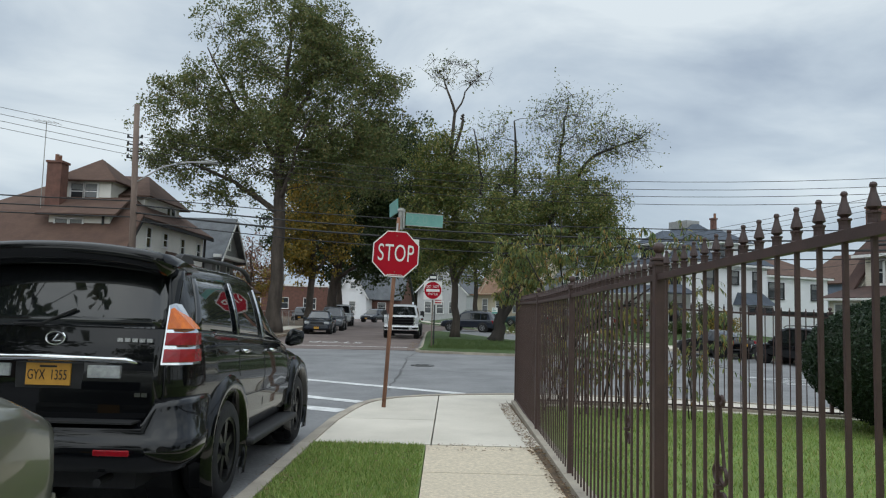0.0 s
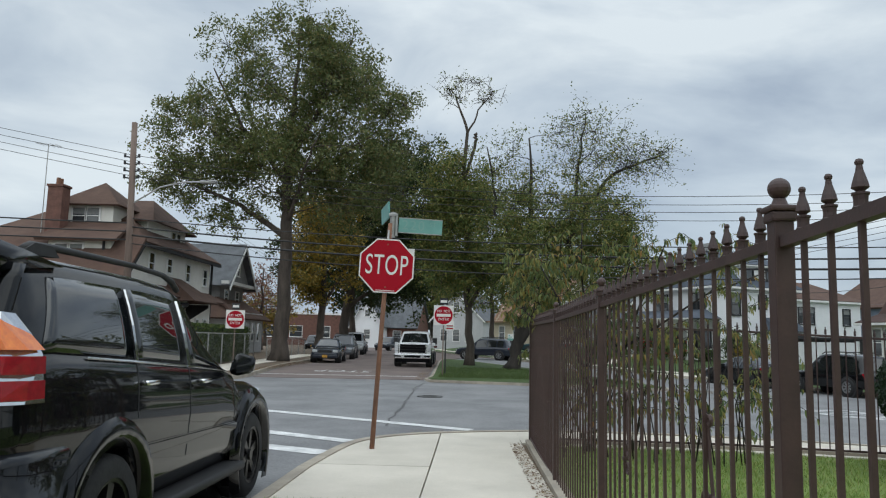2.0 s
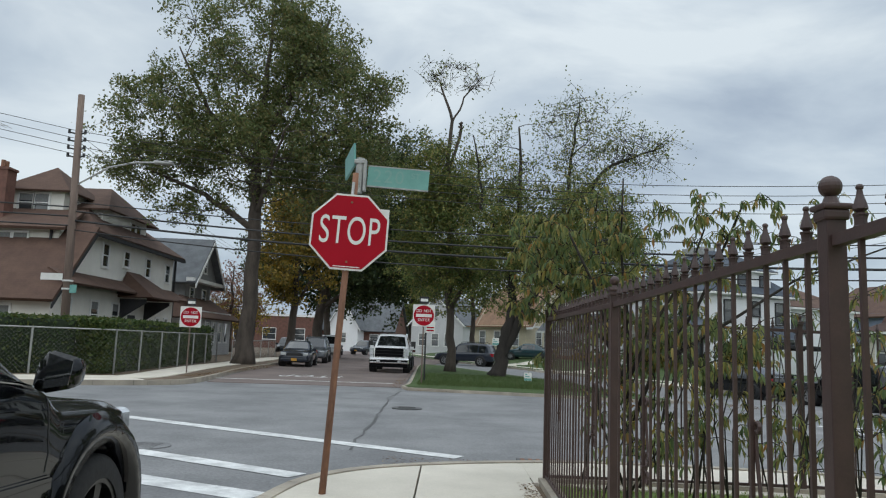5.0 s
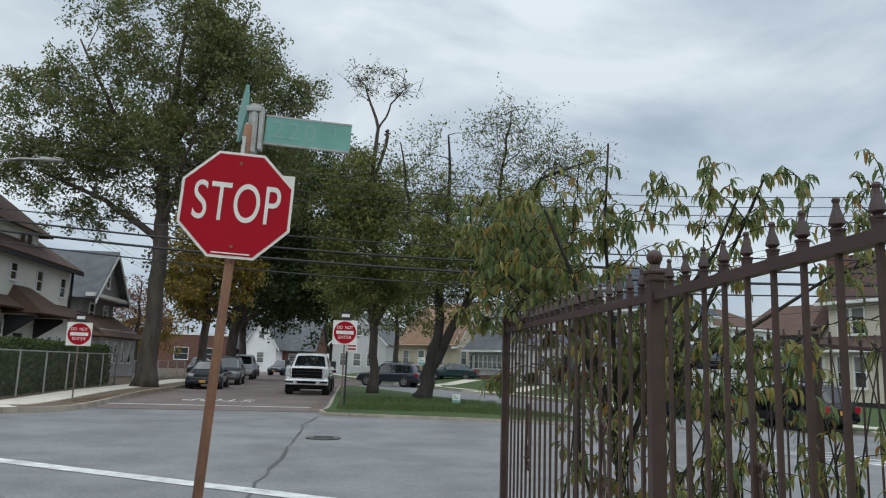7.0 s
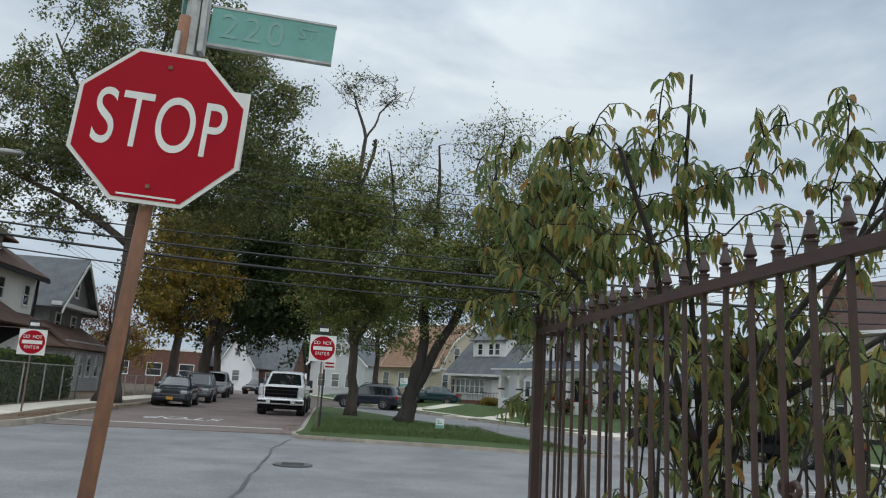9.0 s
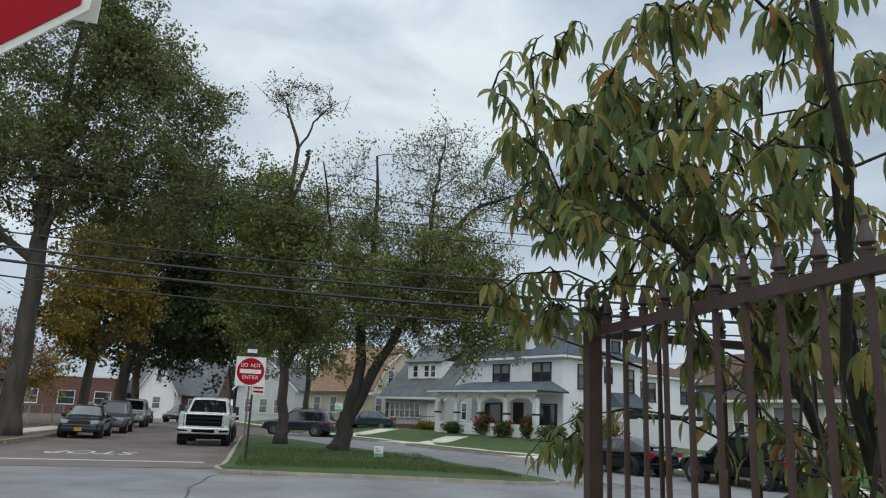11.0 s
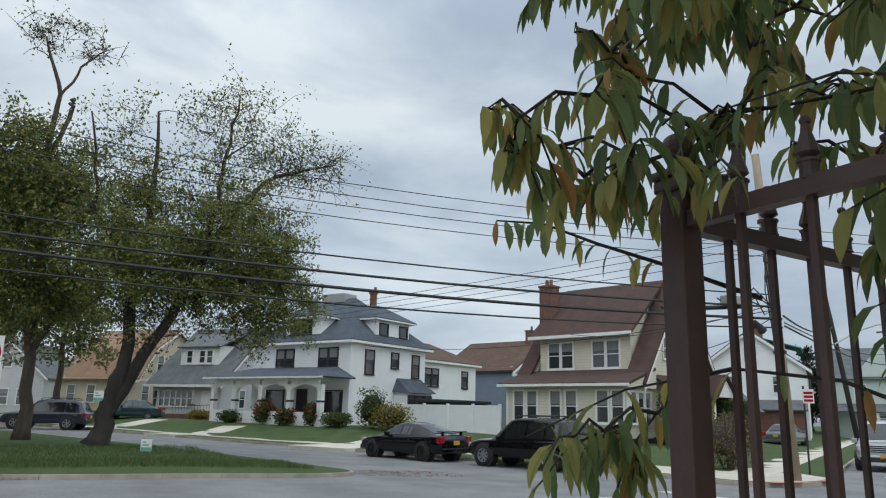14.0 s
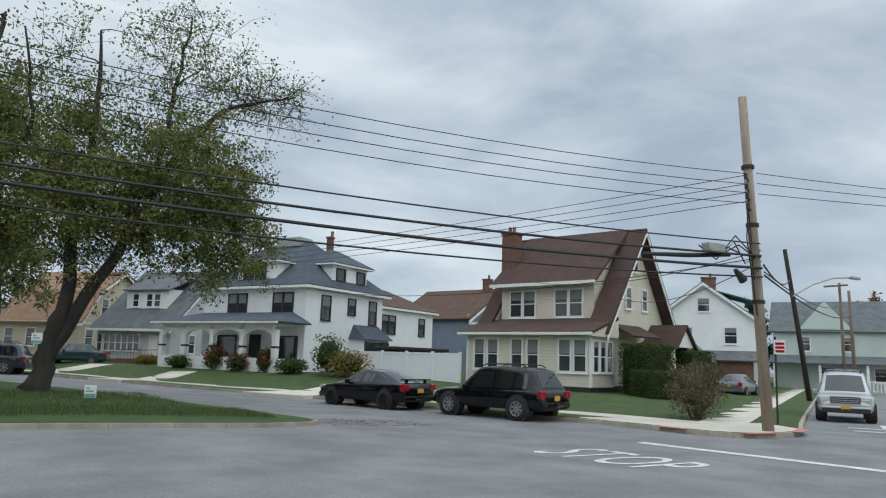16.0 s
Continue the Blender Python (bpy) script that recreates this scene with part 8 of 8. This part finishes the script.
tree("russet autumn tree behind the far porch", (126, 74, 0), [[(0, 0, -0.1, .5), (0, 0, 5, .3), (0, 0, 11, .06)]], [(0, 0, 9, 6, 5, 3.6, 46, 150, 1.3)], 0.5, M_LEAF_RUST, 22)


# trees round and behind the place
for k, (x, y, h) in enumerate(((-13, -4, 11), (-6, -17, 12), (3, -20, 11), (14, -10, 10), (-15, 8, 10), (-24, 16, 11), (22, -2, 10), (34, 6, 11))):
    tree("leafy street tree beyond the near lawns", (x, y, G(x, y)), [[(0, 0, -0.1, .35), (0, 0, h * 0.4, .28), (0.2, 0, h, .06)]], [(0, 0, h * 0.66, h * 0.36, h * 0.36, h * 0.34, 36, 190, 1.2)], 0.4, M_LEAF_OAK, 80 + k, group="street trees")


# young peach tree at the fence corner, overhanging the pavement
def peach(x, y, z):
    rng = np.random.default_rng(5)
    th = thing("peach_tree", "young peach tree with long drooping leaves over the fence", "tree", pose(x, y, z))
    bm = bmesh.new()
    nodes = []

    def limb(pts, r0, r1, n=7, keep=True):
        tube(bm, pts, [r0 + (r1 - r0) * k / (len(pts) - 1) for k in range(len(pts))], n)
        if keep:
            nodes.extend(Vector(p) for p in pts[1:])

    for st, r in (([(0, 0, -0.05), (0.02, 0.02, 0.6), (-0.05, -0.05, 1.1), (-0.25, -0.15, 1.6), (-0.5, -0.5, 2.1), (-0.75, -0.7, 2.5)], 0.04), ([(0.0, 0.0, 0.7), (0.3, 0.1, 1.3), (0.65, -0.1, 1.9), (0.9, -0.3, 2.6), (1.0, -0.4, 2.9)], 0.034),
                  ([(0, 0, 0.9), (-0.2, 0.1, 1.5), (-0.5, 0.15, 1.9), (-0.9, 0.1, 2.2)], 0.035), ([(-0.05, -0.05, 1.1), (0.1, -0.5, 1.7), (0.25, -1.1, 2.2), (0.3, -1.3, 2.5)], 0.028),
                  ([(0.0, 0.0, 1.0), (0.0, 0.1, 1.8), (-0.1, 0.0, 2.5), (-0.1, -0.1, 3.2)], 0.03), ([(0.1, 0, 0.1), (0.4, 0.1, 0.9), (0.6, 0.15, 1.6)], 0.022), ([(-0.05, 0, 0.1), (-0.35, -0.2, 0.8), (-0.45, -0.5, 1.5)], 0.022),
                  ([(0.3, 0.1, 1.3), (0.9, 0.0, 1.7), (1.6, -0.2, 2.2), (2.6, -0.3, 2.6)], 0.03), ([(0.0, -0.1, 0.1), (0.1, -0.7, 0.6), (0.2, -1.2, 1.3)], 0.018)):
        limb(st, r * 0.72, r * 0.26)
    for _ in range(34):
        p = Vector((rng.uniform(-0.5, 2.4), rng.uniform(-0.9, 0.3), -0.05))
        limb([p, p + Vector((rng.normal() * 0.12, rng.normal() * 0.12, 0.8)), p + Vector((rng.normal() * 0.25, rng.normal() * 0.2, 1.7))], 0.010, 0.004, 5)
    tips = []
    lobes = ((-0.70, 0.35, 2.20, 0.40, 0.45, 0.48, 85), (-0.45, -0.05, 2.50, 0.60, 0.5, 0.5, 70), (0.1, -0.1, 2.25, 0.8, 0.6, 0.6, 80), (1.2, -0.2, 2.35, 0.95, 0.7, 0.65, 46), (2.2, -0.2, 2.4, 0.8, 0.6, 0.6, 30),
             (-0.62, 0.80, 2.48, 0.34, 0.24, 0.34, 80), (-0.05, 0.1, 1.55, 0.55, 0.4, 0.45, 130), (0.7, 0.05, 1.5, 0.6, 0.35, 0.5, 110), (0.35, 0.3, 1.75, 0.85, 0.25, 0.35, 110), (-0.98, 0.42, 2.5, 0.36, 0.34, 0.4, 75), (0.3, 0.1, 0.8, 0.8, 0.4, 0.5, 40), (0.35, -0.25, 2.75, 1.0, 0.5, 0.4, 62), (1.5, -0.3, 2.8, 0.8, 0.5, 0.4, 45), (-0.35, 0.35, 2.35, 0.5, 0.5, 0.45, 80), (-0.8, -0.1, 2.25, 0.45, 0.5, 0.4, 70), (0.6, 0.15, 1.1, 1.0, 0.45, 0.7, 60))
    for lobe in lobes:
        for _ in range(int(lobe[6] * 0.62)):
            q = rng.normal(size=3)
            q /= np.linalg.norm(q)
            tips.append(Vector([lobe[k] + q[k] * lobe[3 + k] * rng.uniform(0.5, 1.1) for k in range(3)]))
    for _ in range(190):
        tips.append(Vector((rng.uniform(-0.60, 2.6), rng.uniform(-1.7, 0.4), rng.uniform(0.25, 1.75))))
    for _ in range(9):
        tips.append(Vector((rng.uniform(-0.95, -0.62), rng.uniform(0.75, 1.05), rng.uniform(1.18, 1.34))))
    for _ in range(16):
        tips.append(Vector((rng.uniform(-1.08, -0.75), rng.uniform(0.3, 0.75), rng.uniform(1.74, 1.98))))
    lv, lf = [], []

    def leaf(p, out, length, wide=0.115):
        """One long leaf: leaves the twig outwards, then hangs, folded along its rib."""
        side = Vector((-out.y, out.x, 0))
        side = side.normalized() if side.length > 0.01 else Vector((1, 0, 0))
        tw = rng.uniform(-0.9, 0.9)
        d = Vector(out)
        q = Vector(p)
        b = len(lv)
        curl = rng.uniform(0.45, 0.95)
        for k, w in enumerate((0.12, 0.8, 1.0, 0.72, 0.02)):
            s = (side * math.cos(tw) + d.cross(side) * math.sin(tw)) * w * length * wide
            up = d.cross(s).normalized() * abs(w) * length * 0.03 if s.length > 1e-6 else Vector()
            lv.extend((tuple(q - s + up), tuple(q), tuple(q + s + up)))
            d = (d + Vector((0, 0, -curl))).normalized()
            q = q + d * length / 4
        for k in range(4):
            o = b + 3 * k
            lf.extend(((o, o + 1, o + 4, o + 3), (o + 1, o + 2, o + 5, o + 4)))

    for c in tips:
        a = min(nodes, key=lambda p: (p - c).length + 0.8 * max(0, p.z - c.z))
        mid = a.lerp(c, 0.55) + Vector((rng.normal() * 0.05, rng.normal() * 0.05, 0.16 * (c - a).length))
        pts = [a, a.lerp(mid, 0.5) + Vector((0, 0, 0.03)), mid, mid.lerp(c, 0.5) + Vector((0, 0, 0.03)), c]
        limb(pts, 0.005, 0.0018, 5, False)
        nodes.append(Vector(mid))
        n = int(rng.integers(9, 15))
        for k in range(n):
            t = 0.12 + 0.88 * (k + rng.random()) / n
            i = min(3, int(t * 4))
            p = pts[i].lerp(pts[i + 1], t * 4 - i)
            ang = rng.uniform(0, 6.28)
            o = (Vector((math.cos(ang), math.sin(ang), rng.uniform(-0.4, 0.5))) + (pts[4] - pts[2]).normalized() * 0.6).normalized()
            leaf(p, o, rng.uniform(0.07, 0.13))
    # slender twig past the fence post
    tw = [(-0.50, 0.62, 1.62), (-0.66, 0.73, 1.69), (-0.78, 0.82, 1.74), (-0.87, 0.90, 1.79), (-0.95, 0.97, 1.80)]
    limb(tw, 0.006, 0.002, 5, False)
    for k in range(16):
        t = 0.25 + 0.75 * k / 15
        i = min(3, int(t * 4))
        leaf(Vector(tw[i]).lerp(Vector(tw[i + 1]), t * 4 - i), Vector((rng.uniform(-0.6, 0.2), rng.uniform(-0.4, 0.4), -0.1)).normalized(), rng.uniform(0.055, 0.09), 0.15)
    part("trunk", bm, M_BARK_DARK, th, "dark slender stems", None, True)
    tagged(part("leaves", mesh_of(lv, lf, "leaves", M_LEAF_PEACH), None, th, "long drooping green and yellow leaves"), kind="stuff")
    return th


peach(2.05, 12.75, G(2, 12.7) + 0.1)


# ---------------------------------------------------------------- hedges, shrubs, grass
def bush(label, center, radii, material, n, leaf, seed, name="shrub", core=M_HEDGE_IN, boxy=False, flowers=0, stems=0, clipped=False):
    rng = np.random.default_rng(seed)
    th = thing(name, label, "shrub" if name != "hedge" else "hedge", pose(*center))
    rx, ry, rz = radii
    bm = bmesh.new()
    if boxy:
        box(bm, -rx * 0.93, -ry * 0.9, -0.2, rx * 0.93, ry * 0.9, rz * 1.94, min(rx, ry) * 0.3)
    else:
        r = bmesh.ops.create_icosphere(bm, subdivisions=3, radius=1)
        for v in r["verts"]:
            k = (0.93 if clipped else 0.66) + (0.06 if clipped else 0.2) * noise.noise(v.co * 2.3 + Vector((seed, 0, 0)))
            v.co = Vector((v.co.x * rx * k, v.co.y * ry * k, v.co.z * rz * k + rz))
    # added solid core; its default colour stands for shade between the leaves
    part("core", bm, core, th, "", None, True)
    if boxy:
        f = rng.integers(0, 3, n)
        p = rng.uniform(-1, 1, (n, 3))
        sgn = np.where(rng.random(n) < 0.5, -1, 1)
        p[f == 0, 0] = sgn[f == 0]
        p[f == 1, 1] = sgn[f == 1]
        p[f == 2, 2] = 1
        p += rng.normal(size=(n, 3)) * 0.04
        p = p * np.array(radii) + np.array([0, 0, rz])
    else:
        q = rng.normal(size=(n, 3))
        q /= np.linalg.norm(q, axis=1)[:, None]
        lump = 1 + 0.16 * np.sin(q[:, 0] * 5 + seed) * np.cos(q[:, 1] * 6 + seed) + 0.10 * np.sin(q[:, 2] * 9 + seed * 2)
        q *= (rng.uniform(0.93, 1.03, n) if clipped else rng.uniform(0.62, 1.12, n) * lump)[:, None]
        p = q * np.array(radii) + np.array([0, 0, rz])
    p = p[p[:, 2] > -0.05]
    tagged(part("foliage", leaf_cloud(p, leaf, rng, "foliage", material, 0.6), None, th), kind="stuff")
    if flowers:
        q = rng.normal(size=(flowers, 3))
        q /= np.linalg.norm(q, axis=1)[:, None]
        p = q * np.array(radii) * 1.05 + np.array([0, 0, rz])
        tagged(part("flowers", leaf_cloud(p[p[:, 2] > rz * 0.8], leaf * 1.1, rng, "flowers", M_FLOWER, 0.8), None, th, "red flowers"), kind="stuff")
    if stems:
        for k in range(stems):
            a = rng.uniform(0, 6.28)
            bm = tube(bmesh.new(), [(0.15 * math.cos(a), 0.15 * math.sin(a), -0.1), (rx * 0.6 * math.cos(a), ry * 0.6 * math.sin(a), rz), (rx * math.cos(a), ry * math.sin(a), rz * 1.9)], 0.02, 5)
            part("stem", bm, M_BARK, th)
    return th


def hedge_run(label, a, b, h, w, n, seed, z=0.12):
    a, b = Vector(a), Vector(b)
    d = b - a
    c = (a + b) / 2
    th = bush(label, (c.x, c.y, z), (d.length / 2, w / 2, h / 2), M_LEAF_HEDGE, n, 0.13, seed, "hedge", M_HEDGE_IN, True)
    th.matrix_world = pose(c.x, c.y, z, 0, 0, math.degrees(math.atan2(d.y, d.x)))
    return th


hedge_run("overgrown green hedge behind a chain-link fence", (-11.9, 30.9), (-13.3, 46.5), 1.85, 1.3, 15000, 31)
hedge_run("overgrown green hedge along the cross street", (-11.9, 31.0), (-27, 23.0), 1.85, 1.3, 14000, 32)


def chain_fence(pts, h, label):
    th = thing("chain_link_fence", label, "fence")
    for a, b in zip(pts, pts[1:]):
        a, b = Vector(a), Vector(b)
        n = max(1, round((b - a).length / 2.6))
        for k in range(n + 1):
            p = a.lerp(b, k / n)
            part("post", tube(bmesh.new(), [(p.x, p.y, G(*p) + 0.0), (p.x, p.y, G(*p) + h + 0.15)], 0.035, 8), M_GALV, th)
        part("top_rail", tube(bmesh.new(), [(a.x, a.y, G(*a) + h + 0.12), (b.x, b.y, G(*b) + h + 0.12)], 0.022, 6), M_GALV, th)
        bm = bmesh.new()
        L = (b - a).length
        d = (b - a).normalized()
        s = -h
        while s < L:
            for sg in (1, -1):
                s0, s1 = (s, s + h) if sg > 0 else (s + h, s)
                u0, u1 = max(0, min(L, s0)), max(0, min(L, s1))
                z0 = abs(u0 - s0) + 0.12
                z1 = h + 0.12 - abs(u1 - s1)
                if abs(u0 - u1) > 0.05:
                    p, q = a + d * u0, a + d * u1
                    tube(bm, [(p.x, p.y, z0), (q.x, q.y, z1)], 0.0016, 3, False)
            s += 0.14
        tagged(part("mesh", bm, M_GALV, th, "diamond wire mesh"), kind="stuff")
    return th


chain_fence([(-20, 26.0), (-10.95, 30.6), (-12.3, 46.6)], 1.5, "galvanized chain-link fence in front of the hedge")
chain_fence([(-12.3, 46.6), (-14.0, 47.0)], 1.6, "galvanized chain-link gate beside the hedge")
chain_fence([(-12.4, 50.0), (-12.9, 64.0)], 1.2, "galvanized chain-link fence before the grey house")

bush("dark clipped yew shrub on the lawn", (7.6, 11.6, G(7, 11.6) + 0.1), (1.95, 1.7, 1.08), M_LEAF_YEW, 42000, 0.05, 41, clipped=True)
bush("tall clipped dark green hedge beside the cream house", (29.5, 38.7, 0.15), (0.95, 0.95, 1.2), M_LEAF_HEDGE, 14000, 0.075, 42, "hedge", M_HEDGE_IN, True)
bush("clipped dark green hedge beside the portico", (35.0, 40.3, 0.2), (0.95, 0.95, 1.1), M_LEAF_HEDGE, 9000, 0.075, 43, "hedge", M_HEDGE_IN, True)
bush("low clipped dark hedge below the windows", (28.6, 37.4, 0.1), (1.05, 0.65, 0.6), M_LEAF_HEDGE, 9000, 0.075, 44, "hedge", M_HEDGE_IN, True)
bush("twiggy brownish round shrub at the street corner", (21.4, 29.7, -0.1), (0.95, 0.95, 0.92), M_LEAF_DRY, 2600, 0.085, 45, stems=34, core=M_BARK)
for x, y, rx, rz, mt, nf, s in ((18.7, 52.6, 0.9, 1.15, M_LEAF_HEDGE, 0, 51), (19.3, 51.2, 1.2, 0.75, M_LEAF_GOLD, 0, 52), (14.6, 60.3, 0.7, 0.75, M_LEAF_HEDGE, 200, 53), (15.5, 58.3, 0.8, 0.5, M_LEAF_HEDGE, 160, 54),
                            (16.4, 56.4, 0.5, 0.7, M_LEAF_HEDGE, 110, 55), (13.2, 63.0, 0.9, 0.4, M_LEAF_HEDGE, 0, 56), (12.5, 69.6, 0.8, 0.35, M_LEAF_GOLD, 0, 57), (17.3, 54.6, 0.9, 0.45, M_LEAF_HEDGE, 0, 58)):
    bush("garden shrub with red flowers before the porch" if nf else "loose garden shrub before the houses", (x, y, east_top(x, y) - 0.02), (rx, rx, rz), mt, 1500, 0.13, s, flowers=nf)


def blades(region, n, h, seed, label, material=M_GRASS, base=0.11):
    rng = np.random.default_rng(seed)
    pts = []
    for x0, y0, x1, y1, share in region:
        m = int(n * share)
        pts.append(np.stack([rng.uniform(x0, x1, m), rng.uniform(y0, y1, m)], 1))
    p = np.concatenate(pts)
    n = len(p)
    z = np.array([G(x, y) + base for x, y in p])
    a = rng.uniform(0, 2 * np.pi, n)
    hh = h * rng.uniform(0.5, 1.3, n)
    w = 0.004 + 0.004 * rng.random(n)
    lean = rng.normal(size=(n, 2)) * 0.45 * hh[:, None]
    v = np.zeros((n, 3, 3))
    v[:, 0] = np.stack([p[:, 0] - w * np.cos(a), p[:, 1] - w * np.sin(a), z], 1)
    v[:, 1] = np.stack([p[:, 0] + w * np.cos(a), p[:, 1] + w * np.sin(a), z], 1)
    v[:, 2] = np.stack([p[:, 0] + lean[:, 0], p[:, 1] + lean[:, 1], z + hh], 1)
    me = mesh_of(v.reshape(-1, 3).tolist(), (np.arange(n)[:, None] * 3 + np.arange(3)).tolist(), "grass", material)
    solo("grass", me, None, label, "grass", kind="stuff")


blades([(-1.42, 1.5, -0.18, 8.86, 1.0)], 26000, 0.05, 61, "short green grass blades on the verge")
blades([(1.5, 2, 6.0, 8, 0.45), (1.5, 8, 9.0, 13.2, 0.55)], 42000, 0.055, 62, "short green grass blades on the front lawn", base=0.10)
blades([(-0.6, 30.3, 7.0, 33.0, 0.5), (-0.6, 33, 6.0, 40, 0.5)], 20000, 0.09, 63, "short green grass blades on the island", M_GRASS_DEEP, 0.145)


def litter(region, n, size, seed, label):
    rng = np.random.default_rng(seed)
    p = []
    for x0, y0, x1, y1, dz, share in region:
        m = int(n * share)
        xs, ys = rng.uniform(x0, x1, m), rng.uniform(y0, y1, m)
        p.append(np.stack([xs, ys, [G(a, b) + dz + 0.012 for a, b in zip(xs, ys)]], 1))
    me = leaf_cloud(np.concatenate(p), size, rng, "fallen_leaves", M_LITTER)
    k = np.empty(len(me.vertices) * 3)
    me.vertices.foreach_get("co", k)
    k = k.reshape(-1, 4, 3)
    c = k.mean(1, keepdims=True)
    k[:, :, 2:] = c[:, :, 2:] + (k[:, :, 2:] - c[:, :, 2:]) * 0.2
    me.vertices.foreach_set("co", k.reshape(-1))
    me.update()
    solo("fallen_leaves", me, None, label, "leaves", kind="stuff")


litter([(0.98, 3, 1.16, 13.2, 0.12, 0.6), (-1.45, 3, -1.2, 8.8, 0.115, 0.1), (-1.75, 3, -1.58, 9.5, 0.0, 0.12), (-0.15, 8.5, 1.1, 8.95, 0.12, 0.04), (1.25, 2, 2.2, 13, 0.10, 0.11), (-1.40, 3, -0.2, 8.8, 0.13, 0.10), (-0.6, 14.65, 1.6, 15.6, -0.02, 0.16)], 2400, 0.045, 71, "dry brown leaves along the fence and kerb")
litter([(-8.9, 31, -8.2, 44, 0.12, 0.4), (-9.4, 33, -8.6, 60, 0.0, 0.3), (-1.6, 31, -1.2, 56, 0.0, 0.1), (-0.9, 29.5, 6, 29.9, 0.0, 0.1), (8.3, 30.2, 11.5, 32.2, 0.0, 0.16)], 4200, 0.08, 72, "dry brown leaves in the gutters")
